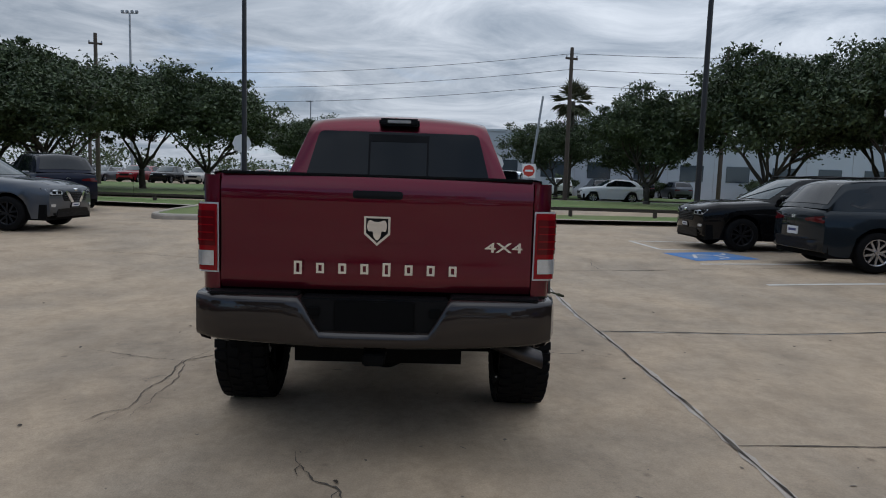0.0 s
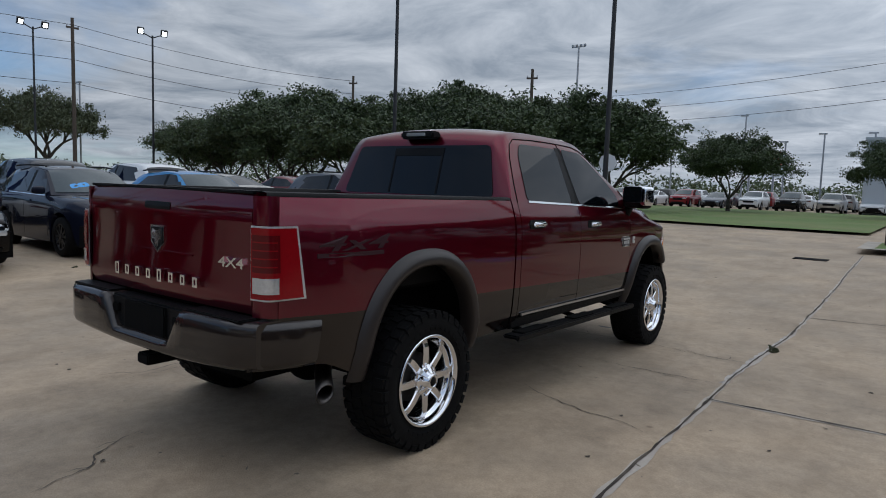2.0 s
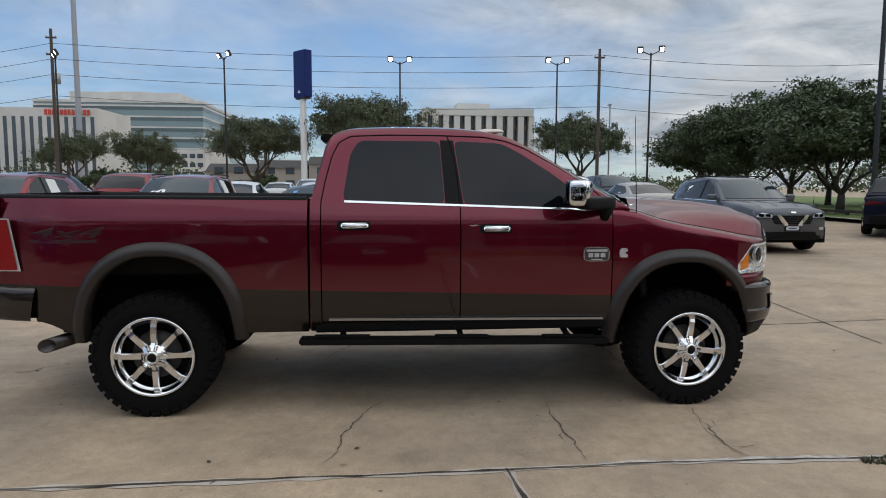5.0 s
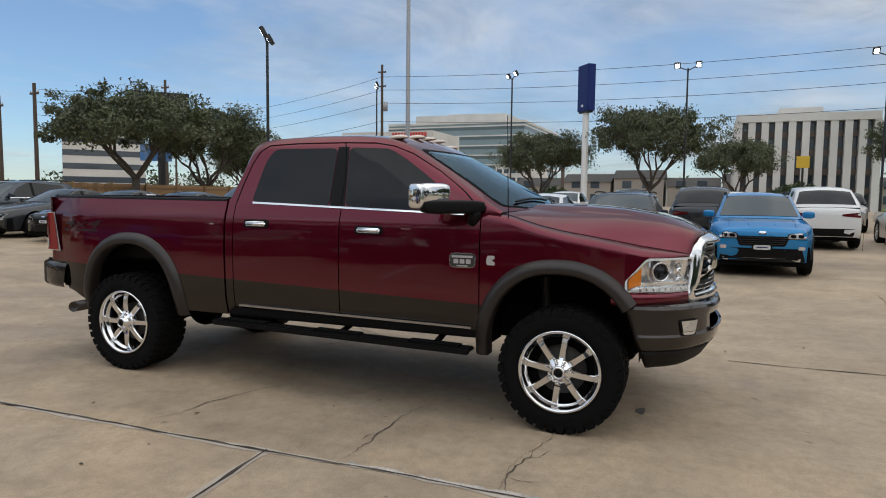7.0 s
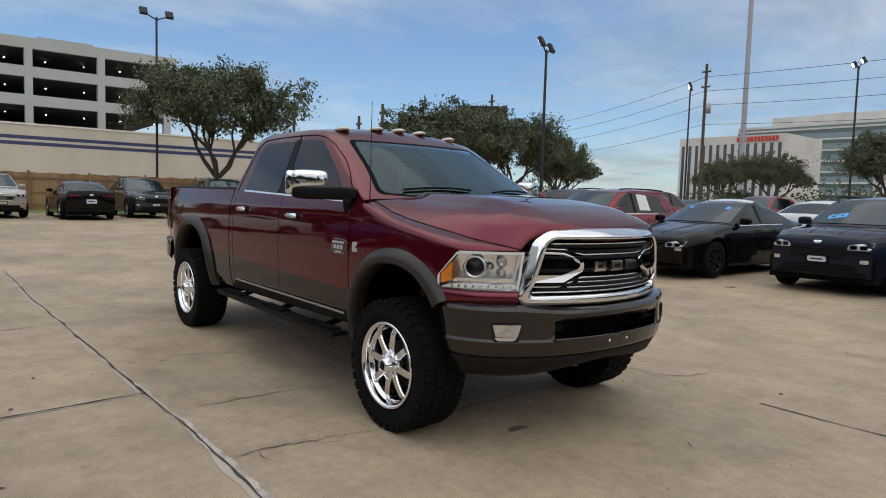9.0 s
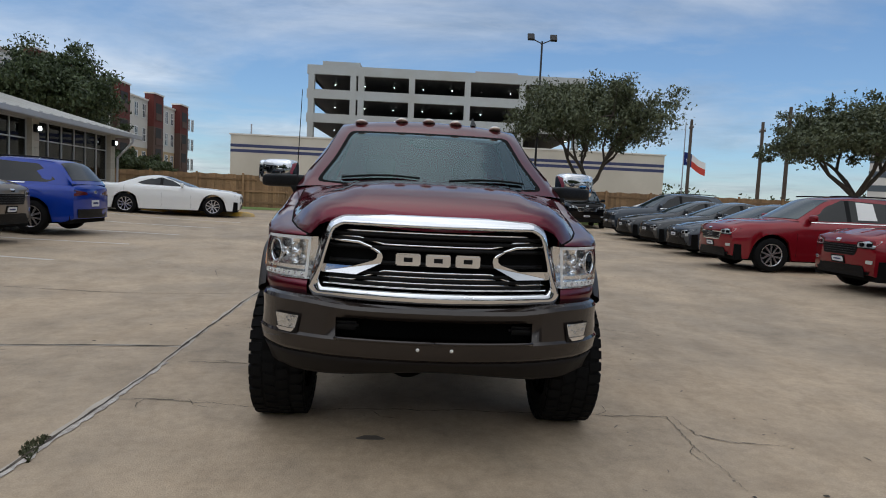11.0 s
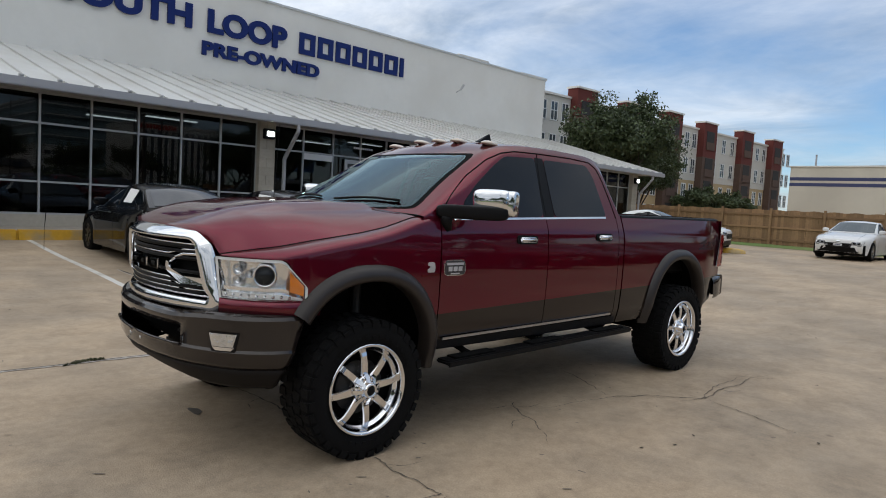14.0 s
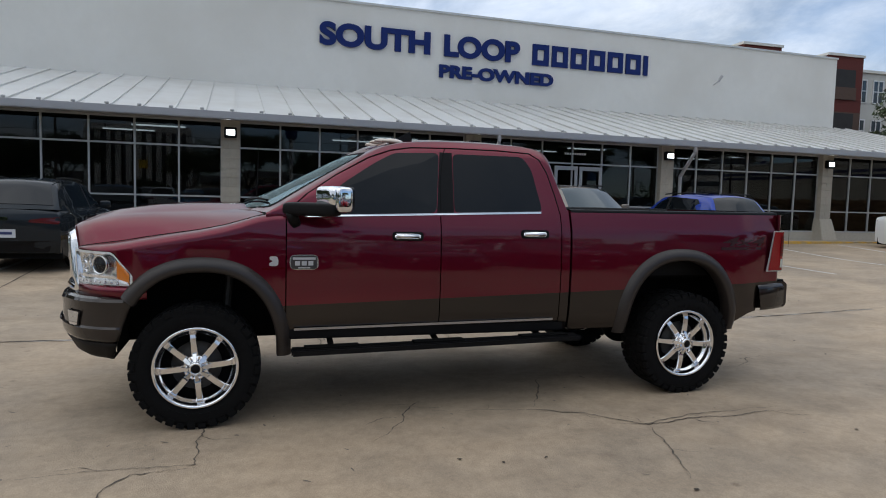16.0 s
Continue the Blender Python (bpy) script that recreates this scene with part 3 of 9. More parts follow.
skins = []
for side in (1, -1):
    bed = side_panel("bed_side", -2.874, -0.853, lambda y: 0.595 + 0.10 * smooth01((-y - 2.35) / 0.3) + 0.22 * smooth01((-y - 2.66) / 0.05), rail_z, truck, side, "maroon bed side with taupe lower band")
    corner = side_panel("cab_corner", -0.835, -0.765, lambda y: 0.60, lambda y: belt_z(y) + 0.02, truck, side)
    rear = side_panel("rear_door", -0.757, 0.206, lambda y: 0.660 - 0.012 * y, belt_z, truck, side, "maroon rear door with a taupe lower band")
    front = side_panel("front_door", 0.214, 1.312, lambda y: 0.660 - 0.012 * y, belt_z, truck, side, "maroon front door with a taupe lower band")
    fender = front_fender(side)
    skins += [bed, corner, rear, front, fender]
    flare("wheel_arch_flare", REAR_ARCH, side)
    flare("wheel_arch_flare", FRONT_ARCH, side, cut=0.62)

# cab: windscreen, roof and back drawn between a middle line and the roof's edge
MIDLINE = ((-0.862, 1.50), (-0.80, 1.72), (-0.742, 1.95), (-0.70, 2.025), (-0.55, 2.066), (-0.2, 2.084), (0.2, 2.08), (0.48, 2.055), (0.66, 2.005), (0.78, 1.945), (1.2, 1.725), (1.66, 1.49))
EDGE = ((-0.835, 1.50, 0.905), (-0.778, 1.72, 0.815), (-0.722, 1.935, 0.738), (-0.685, 1.990, 0.718), (-0.54, 2.018, 0.706), (-0.2, 2.028, 0.702), (0.2, 2.025, 0.704), (0.46, 2.005, 0.710), (0.60, 1.970, 0.716), (0.70, 1.922, 0.722), (1.05, 1.712, 0.775), (1.45, 1.468, 0.865))


def spread(rows, n):
    """More points along a broken line, rounded."""
    rows = np.array(rows, float)
    at = np.r_[0, np.cumsum(np.linalg.norm(np.diff(rows[:, :2], axis=0), axis=1))]
    at /= at[-1]
    u = np.linspace(0, 1, n)
    out = np.stack([np.interp(u, at, rows[:, k]) for k in range(rows.shape[1])], 1)
    for _ in range(2):
        out[1:-1] = 0.25 * out[:-2] + 0.5 * out[1:-1] + 0.25 * out[2:]
    return out


N = 64
mids, edges = spread(MIDLINE, N), spread(EDGE, N)
verts, across = [], 8
for side in (1,):
    for i in range(N):
        row = []
        for k in range(-across, across + 1):
            t = abs(k) / across
            y = mids[i, 0] + (edges[i, 0] - mids[i, 0]) * t ** 2
            z = mids[i, 1] + (edges[i, 1] - mids[i, 1]) * t ** 2.4
            row.append((math.copysign(edges[i, 2] * t, k) if k else 0.0, y, z))
        lower = []
        ye, ze, xe = edges[i]
        zb = belt_z(ye) - 0.012
        for j in range(1, 7):
            f = j / 6
            z = ze + (min(zb, ze) - ze) * f
            x = 0.928 - (0.928 - 0.708) * ((z - 1.47) / 0.56) if z > 1.47 else 0.928
            lower.append((max(x, xe) if j < 2 else x, ye, z))
        row = [(-x, y, z) for x, y, z in lower[::-1]] + row + lower
        verts += row
cab = put("cab_shell", mesh_of("cab_shell", verts, grid_faces(N, 2 * across + 1 + 12)), M["maroon"], truck, "maroon cab shell and roof")
bm = bmesh.new()
bm.from_mesh(cab.data)
bmesh.ops.recalc_face_normals(bm, faces=bm.faces)
if max(bm.faces, key=lambda f: f.calc_center_median().z).normal.z < 0:
    bmesh.ops.reverse_faces(bm, faces=bm.faces)
bm.to_mesh(cab.data)
bm.free()

# hood with a raised middle
verts, n, across = [], 40, 14
for i in range(n):
    u = min(1.0, i / (n - 2))
    ye = 1.462 + (2.668 - 1.462) * u
    for k in range(-across, across + 1):
        t = abs(k) / across
        rear, front = 1.66 - 0.198 * t ** 2, 2.778 - 0.113 * t ** 2.2
        y = rear + (front - rear) * min(1.0, i / (n - 2))
        crown = float(np.interp(y, (1.5, 1.66, 1.93, 2.20, 2.46, 2.58, 2.66, 2.72, 2.778), (1.50, 1.502, 1.500, 1.482, 1.446, 1.416, 1.388, 1.360, 1.322)))
        edge = seam_z(ye) + 0.004
        bulge = 0.026 * smooth01((0.66 - t) / 0.10) * (1 - u ** 3)
        z = edge + (crown - edge) * (1 - t ** (3.0 + 5.0 * u * u)) + bulge - (0.07 * (1 - t ** 6) if i == n - 1 else 0.0)
        verts.append((math.copysign((seam_x(ye) - 0.004) * t, k) if k else 0.0, y, z))
hood = put("hood", mesh_of("hood", verts, grid_faces(n, 2 * across + 1)), M["maroon"], truck, "maroon hood with a raised middle")
bm = bmesh.new()
bm.from_mesh(hood.data)
bmesh.ops.recalc_face_normals(bm, faces=bm.faces)
if bm.faces[0].normal.z < 0:
    bmesh.ops.reverse_faces(bm, faces=bm.faces)
bm.to_mesh(hood.data)
bm.free()

# the nose: a body-colour wall behind grille and lamps
verts = []
for j, z in enumerate(np.linspace(0.88, 1.24, 7)):
    for k in range(-14, 15):
        x = 0.665 * k / 14
        verts.append((x, 2.83 - 0.175 * (abs(x) / 0.66) ** 2 - 0.10, z))
nose = put("nose_panel", mesh_of("nose_panel", verts, grid_faces(7, 29)), M["under"], truck)
skins += [cab, hood, nose]
tree = skin_tree(skins)
cab_tree = skin_tree([cab])


def on_side(side):
    return lambda u, v: (side * 2.0, u, v)


# side glass, pillars, chrome lines, handles, badges
for side in (1, -1):
    lay, way = on_side(side), (-side, 0, 0)
    decal("door_pillar", [(0.105, 1.49), (0.235, 1.482), (0.178, 1.945), (0.082, 1.945)], lay, way, tree, M["black"], truck, 0.003, label="black centre door pillar")
    decal("rear_side_window", rounded([(-0.612, 1.515), (0.100, 1.494), (0.078, 1.936), (-0.495, 1.938), (-0.560, 1.84)], 2), lay, way, tree, M["glass"], truck, 0.005, label="dark tinted rear door glass")
    decal("front_side_window", rounded([(0.240, 1.490), (1.075, 1.462), (1.075, 1.56), (0.90, 1.70), (0.68, 1.845), (0.53, 1.925), (0.185, 1.940)], 2), lay, way, tree, M["glass"], truck, 0.005, label="dark tinted front door glass")
    decal("belt_trim", [(-0.60, 1.500), (1.19, 1.443), (1.19, 1.456), (-0.60, 1.515)], lay, way, tree, M["chrome"], truck, 0.007, label="chrome strip under the side glass", gap=0.06)
    for y in (-0.535, 0.46):
        z = 1.342 if y < 0 else 1.318
        decal("handle_cup", rounded([(y - 0.115, z - 0.032), (y + 0.115, z - 0.032), (y + 0.115, z + 0.032), (y - 0.115, z + 0.032)]), lay, way, tree, M["black"], truck, 0.006)
        bm = bmesh.new()
        x = side_x(z, y) + 0.024
        box(bm, side * x - 0.010, side * x + 0.010, y - 0.088, y + 0.100, z - 0.019, z + 0.019)
        part("door_handle", bm, M["chrome"], truck, "chrome door handle", bevel=0.0095, segments=4, smooth=True)
    for label_name, y, w, h in (("fender_badge", 1.195, 0.098, 0.052),):
        decal(label_name, rounded([(y - w, 1.132 - h), (y + w, 1.132 - h), (y + w, 1.132 + h), (y - w, 1.132 + h)], 1), lay, way, tree, M["badge"], truck, 0.006, label="chrome badge on the door")
    decal("engine_badge", rounded([(1.372, 1.106), (1.428, 1.106), (1.428, 1.128), (1.408, 1.134), (1.408, 1.146), (1.428, 1.150), (1.424, 1.172), (1.376, 1.172), (1.366, 1.140)], 1, 0.012), lay, way, tree, M["bezel"], truck, 0.007, label="small chrome engine badge on the fender", gap=0.05)
    decal("badge_field", rounded([(1.108, 1.086), (1.282, 1.086), (1.282, 1.178), (1.108, 1.178)], 1, 0.02), lay, way, tree, M["badge_dark"], truck, 0.009)
    for k in range(3):
        y = 1.150 + k * 0.045
        decal("badge_block", [(y - 0.017, 1.110), (y + 0.017, 1.110), (y + 0.017, 1.140), (y - 0.017, 1.140)], lay, way, tree, M["bezel"], truck, 0.012)
    for ya, yb, za, zb in ((1.118, 1.272, 1.150, 1.166), (1.155, 1.235, 1.090, 1.098)):
        decal("badge_bar", [(ya, za), (yb, za), (yb, zb), (ya, zb)], lay, way, tree, M["bezel"], truck, 0.012)
    decal("engine_badge_strip", [(1.325, 1.084), (1.475, 1.080), (1.475, 1.092), (1.325, 1.096)], lay, way, tree, M["dark_red_lens"], truck, 0.005, label="dark red strip under the engine badge")
    # faint four-wheel-drive sticker on the bed side
    sticker = M["sticker"]
    ob = lettering("bed_sticker", "4x4", 0.106, sticker, Matrix(), truck, 0.0012, "faded grey four-by-four sticker on the bed side")
    wide = max(v.co.x for v in ob.data.vertices)
    for v in ob.data.vertices:
        u, h, w = v.co
        y = (-2.68 + 0.46 * (u + 0.3 * h) / wide) if side > 0 else (-2.22 - 0.46 * (u + 0.3 * h) / wide)
        z = 1.264 + h
        v.co = (side * (side_x(z, y) + 0.003 + w), y, z)
    decal("sticker_bar", [(-2.67, 1.230), (-2.23, 1.230), (-2.23, 1.252), (-2.67, 1.252)], lay, way, tree, sticker, truck, 0.003, thick=0.003, rings=1, label="faded grey sticker strip")

# door shut lines round the window frames
for side in (1, -1):
    for way in (((-0.760, 1.50), (-0.735, 1.64), (-0.690, 1.82), (-0.640, 1.92), (-0.560, 1.968), (-0.30, 1.980), (0.10, 1.980)), ((0.205, 1.49), (0.195, 1.70), (0.160, 1.90), (0.135, 1.975)), ((0.10, 1.980), (0.40, 1.972), (0.56, 1.945), (0.72, 1.885), (0.95, 1.755), (1.18, 1.600), (1.27, 1.515))):
        bm = bmesh.new()
        pts = []
        for (ya, za), (yb, zb) in zip(way, way[1:]):
            for f in np.linspace(0, 1, 6):
                hit = tree.ray_cast(Vector((side * 2.0, ya + (yb - ya) * f, za + (zb - za) * f)), Vector((-side, 0, 0)), 3.0)[0]
                if hit and (not pts or (hit - pts[-1]).length > 0.004):
                    pts.append(hit)
        sweep(bm, pts, 0.0045, 6)
        part("door_seam", bm, M["under"], truck)

# dark seam between hood and fenders
for side in (1, -1):
    bm = bmesh.new()
    sweep(bm, [(side * (seam_x(y) - 0.001), y, seam_z(y) - 0.001) for y in np.linspace(1.47, 2.66, 30)], 0.0045, 6)
    part("hood_seam", bm, M["under"], truck)

# windscreen and back glass
seal = decal("windscreen_seal", rounded([(-0.805, 1.505), (-0.705, 1.70), (-0.632, 1.930), (0.632, 1.930), (0.705, 1.70), (0.805, 1.505), (0.4, 1.475), (-0.4, 1.475)], 2), lambda u, v: (u, 3.4, v), (0, -1, 0), cab_tree, M["under"], truck, 0.003, label="black windscreen seal", rings=14)
decal("windscreen", rounded([(-0.772, 1.515), (-0.676, 1.70), (-0.604, 1.912), (0.604, 1.912), (0.676, 1.70), (0.772, 1.515), (0.4, 1.490), (-0.4, 1.490)], 2), lambda u, v: (u, 3.4, v), (0, -1, 0), cab_tree, M["windscreen"], truck, 0.006, label="blue-green reflecting windscreen glass", rings=6)
# the seal is a ring, and the shell is open behind the glass
bm = bmesh.new()
bm.from_mesh(seal.data)
bm.faces.ensure_lookup_table()
n = (len(bm.verts) - 1) // 15
bmesh.ops.delete(bm, geom=bm.faces[: 13 * n], context="FACES")
bm.to_mesh(seal.data)
bm.free()
bm = bmesh.new()
bm.from_mesh(cab.data)
gone = []
for f in bm.faces:
    c = f.calc_center_median()
    if c.y > 0.66 and 1.50 < c.z < 1.905 and abs(c.x) < np.interp(c.z, (1.515, 1.70, 1.912), (0.772, 0.676, 0.604)) - 0.008:
        gone.append(f)
bmesh.ops.delete(bm, geom=gone, context="FACES")
bm.to_mesh(cab.data)
bm.free()
# inside the cab: dash, seats, steering wheel and mirror
verts = []
for y, z in ((1.46, 1.30), (1.45, 1.465), (1.20, 1.475), (0.98, 1.445), (0.93, 1.36), (0.96, 1.05)):
    for k in range(-8, 9):
        verts.append((0.80 * k / 8, y, z - 0.02 * (k / 8) ** 2))
put("dashboard", mesh_of("dashboard", verts, grid_faces(6, 17)), M["cab_trim"], truck, "dark dashboard")
for y, back, xs in ((0.30, 0.10, (-0.40, 0.40)), (-0.52, 0.06, (-0.42, 0.42))):
    for x in xs:
        blob("seat_back", 0.26, 0.085, 0.34, 4, M["cab_seat"], truck, "brown leather seat back", pose(x, y, 1.24, 12, 0, 0))
        blob("headrest", 0.125, 0.055, 0.095, 4, M["cab_seat"], truck, "padded headrest", pose(x, y - 0.09, 1.68, 8, 0, 0))
wheel_ring = bmesh.new()
ring = [pose(-0.40, 0.80, 1.42, 66, 0, 0) @ Vector((0.185 * math.cos(a), 0.185 * math.sin(a), 0)) for a in np.linspace(0, 2 * math.pi, 33)]
sweep(wheel_ring, ring, 0.016)
tube(wheel_ring, ring[0], ring[16], 0.022, 0.022, 8)
part("steering_wheel", wheel_ring, M["cab_trim"], truck, "dark steering wheel", smooth=True)
blob("rear_view_mirror", 0.125, 0.022, 0.036, 5, M["black"], truck, "black rear view mirror", pose(0, 0.72, 1.855))
decal("rear_window", rounded([(-0.755, 1.53), (-0.655, 1.915), (0.655, 1.915), (0.755, 1.53)], 2), lambda u, v: (u, -3.4, v), (0, 1, 0), tree, M["glass"], truck, 0.006, label="dark tinted rear window", rings=5)
for x in (-0.24, 0.24):
    decal("rear_window_divider", [(x - 0.008, 1.54), (x + 0.008, 1.54), (x + 0.008, 1.88), (x - 0.008, 1.88)], lambda u, v: (u, -3.4, v), (0, 1, 0), tree, M["black"], truck, 0.010)
decal("rear_window_header", [(-0.25, 1.835), (0.25, 1.835), (0.25, 1.895), (-0.25, 1.895)], lambda u, v: (u, -3.4, v), (0, 1, 0), tree, M["black"], truck, 0.010)
bm = boxed(-0.165, 0.165, -0.815, -0.70, 1.965, 2.025)
brake = part("high_brake_lamp", bm, M["black"], truck, "black high brake lamp housing above the rear window", bevel=0.015)
part("lens", boxed(-0.095, 0.095, -0.822, -0.80, 1.985, 2.010), M["clear_lens"], brake, "clear cargo lamp lens", bevel=0.004)

# roof clearance lamps and the fin aerial
for x in (-0.56, -0.225, 0.0, 0.225, 0.56):
    v, fc = lathe(((0.0, 0.0), (0.055, 0.004), (0.05, 0.02), (0.03, 0.034), (0.0, 0.038)), 14, "z")
    drop = tree.ray_cast(Vector((x, 0.50, 3)), Vector((0, 0, -1)))[0]
    put("roof_clearance_lamp", mesh_of("roof_clearance_lamp", v, fc), M["tan_clear"], truck, "pale roof clearance lamp", pose(x, 0.50, drop.z - 0.006, 5, 0, 0) @ Matrix.Diagonal((1, 1.7, 1, 1)))
bm = bmesh.new()
vs = [bm.verts.new(c) for c in ((-0.02, 0.34, 2.06), (0.02, 0.34, 2.06), (0.02, 0.18, 2.06), (-0.02, 0.18, 2.06), (-0.006, 0.20, 2.135), (0.006, 0.20, 2.135))]
for q in ((0, 1, 5, 4), (1, 2, 5), (0, 4, 3), (2, 3, 4, 5), (0, 3, 2, 1)):
    bm.faces.new([vs[i] for i in q])
fin = part("fin_aerial", bm, M["black"], truck, "black shark fin aerial")
fin.matrix_basis = pose(-0.385, 0.13, -0.012)
bm = bmesh.new()
tube(bm, (0.925, 1.505, 1.375), (0.905, 1.48, 2.12), 0.004, 0.002, 6)
tube(bm, (0.928, 1.508, 1.345), (0.924, 1.503, 1.39), 0.018, 0.010, 8)
part("whip_aerial", bm, M["black"], truck, "thin black whip aerial on the fender")

# wipers
for x0, x1 in ((0.62, 0.08), (-0.12, -0.66)):
    way = []
    for f in np.linspace(0, 1, 9):
        hit = cab_tree.ray_cast(Vector((x0 + (x1 - x0) * f, 3.0, 1.532 + 0.022 * math.sin(f * 2.6))), Vector((0, -1, 0)))[0]
        way.append(hit + Vector((0, 0.020, 0.008)))
    bm = bmesh.new()
    sweep(bm, way, 0.008)
    part("wiper", bm, M["black"], truck, "black windscreen wiper", smooth=True)

# tow mirrors
for side in (1, -1):
    ob = blob("mirror_housing", 0.235, 0.058, 0.046, 5, M["black"], truck, "black towing mirror housing", pose(side * 1.065, 1.155, 1.500, 0, 0, side * -44))
    blob("mirror_cap", 0.130, 0.080, 0.075, 4.5, M["chrome"], truck, "chrome mirror cap", pose(side * 1.120, 1.020, 1.585, 0, 0, side * -24))
    blob("mirror_end", 0.040, 0.060, 0.085, 4.5, M["chrome"], truck, "chrome outer mirror end", pose(side * 1.235, 0.965, 1.568, 0, 0, side * -24))
    blob("mirror_glass", 0.112, 0.008, 0.075, 8, M["glass"], truck, "dark mirror glass", pose(side * 1.110, 0.938, 1.580, 0, 0, side * -24))
    arm = bmesh.new()
    sweep(arm, [(side * 0.930, 1.25, 1.385), (side * 0.945, 1.27, 1.43), (side * 0.965, 1.285, 1.48)], 0.040, 12)
    part("mirror_arm", arm, M["black"], truck, smooth=True)

# bed: floor, inner walls, rail caps, tailgate
bm = bmesh.new()
box(bm, -0.80, 0.80, -2.86, -0.90, 0.98, 1.02)
part("bed_floor", bm, M["under"], truck, "dark bed floor")
for side in (1, -1):
    part("bed_inner_wall", boxed(side * 0.80 - 0.015, side * 0.80 + 0.015, -2.86, -0.90, 1.0, 1.50), M["black"], truck)
    bm = bmesh.new()
    ys = np.linspace(-2.90, -0.856, 26)
    verts = []
    for y in ys:
        z = rail_z(y)
        xo = side_x(z, y)
        for dx, dz in ((0.006, -0.012), (0.004, 0.006), (-0.03, 0.012), (-0.115, 0.010), (-0.125, -0.03)):
            verts.append((side * (xo + dx), y, z + dz))
    put("bed_rail_cap", mesh_of("bed_rail_cap", verts, grid_faces(26, 5)), M["black"], truck, "black plastic bed rail cap")
part("bed_front_wall", boxed(-0.86, 0.86, -0.905, -0.880, 0.75, 1.52), M["maroon"], truck)
part("cab_back", boxed(-0.90, 0.90, -0.845, -0.80, 0.60, 1.51), M["maroon"], truck)

verts = []
for j in range(13):
    f = j / 12
    z = 0.965 + (1.545 - 0.965) * f
    dy = 0.012 * math.sin(math.pi * f) + (0.035 * smooth01((f - 0.86) / 0.14)) + (0.02 * smooth01((0.1 - f) / 0.1))
    for k in range(-12, 13):
        t = k / 12
        verts.append((0.785 * t, -2.972 + dy + 0.020 * t * t, z))
gate = mesh_of("tailgate", verts, grid_faces(13, 25))
bm = bmesh.new()
bm.from_mesh(gate)
bmesh.ops.recalc_face_normals(bm, faces=bm.faces)
if bm.faces[100].normal.y > 0:
    bmesh.ops.reverse_faces(bm, faces=bm.faces)
ext = bmesh.ops.extrude_face_region(bm, geom=list(bm.faces))
bmesh.ops.translate(bm, verts=[v for v in ext["geom"] if isinstance(v, bmesh.types.BMVert)], vec=(0, 0.06, 0))
for e in bm.edges:
    e.smooth = e.calc_face_angle(0) < 0.7
bm.to_mesh(gate)
bm.free()
gate.polygons.foreach_set("use_smooth", [True] * len(gate.polygons))
tailgate = put("tailgate", gate, M["maroon"], truck, "closed maroon tailgate with chrome badges")
tail_tree = skin_tree([tailgate])
back = (lambda u, v: (u, -4.0, v), (0, 1, 0))
part("tailgate_cap", boxed(-0.785, 0.785, -2.945, -2.875, 1.538, 1.553), M["black"], truck, "black tailgate top cap", bevel=0.006)
decal("tailgate_handle", rounded([(-0.125, 1.432), (0.125, 1.432), (0.125, 1.472), (-0.125, 1.472)]), *back, tail_tree, M["black"], tailgate, 0.004, label="dark tailgate handle recess")
decal("tailgate_crease", [(-0.32, 1.205), (0.32, 1.205), (0.32, 1.213), (-0.32, 1.213)], *back, tail_tree, M["maroon"], tailgate, 0.005)
# shield badge and the row of chrome marks
decal("shield_badge", [(-0.066, 1.345), (0.066, 1.345), (0.066, 1.255), (0.0, 1.197), (-0.066, 1.255)], *back, tail_tree, M["chrome"], tailgate, 0.008, label="chrome shield badge", gap=0.05)
decal("shield_field", [(-0.055, 1.335), (0.055, 1.335), (0.055, 1.262), (0.0, 1.212), (-0.055, 1.262)], *back, tail_tree, M["black"], tailgate, 0.011, gap=0.05)
decal("shield_figure", rounded([(-0.040, 1.330), (-0.012, 1.318), (0.012, 1.318), (0.040, 1.330), (0.052, 1.300), (0.044, 1.268), (0.022, 1.272), (0.017, 1.240), (0.0, 1.222), (-0.017, 1.240), (-0.022, 1.272), (-0.044, 1.268), (-0.052, 1.300)], 1), *back, tail_tree, M["chrome"], tailgate, 0.014, gap=0.05)
for i, x in enumerate(np.linspace(-0.39, 0.385, 8)):
    tall = 0.034 if i in (0, 4) else 0.026
    letter = bmesh.new()
    box(letter, x - 0.020, x - 0.008, -2.992, -2.972, 1.080 - tall, 1.080 + tall)
    box(letter, x + 0.008, x + 0.020, -2.992, -2.972, 1.080 - tall, 1.080 + tall)
    box(letter, x - 0.008, x + 0.008, -2.990, -2.972, 1.080 - tall, 1.080 - tall + 0.011)
    box(letter, x - 0.008, x + 0.008, -2.990, -2.972, 1.080 + tall - 0.011, 1.080 + tall)
    part("chrome_mark", letter, M["chrome"], tailgate, "small chrome lettering block")
lettering("four_by_four_badge", "4X4", 0.070, M["chrome"], pose(0.545, -2.955, 1.180, 90, 0, 2) @ Matrix.Diagonal((1.62, 1, 1, 1)), tailgate, 0.010, "chrome four-by-four badge")

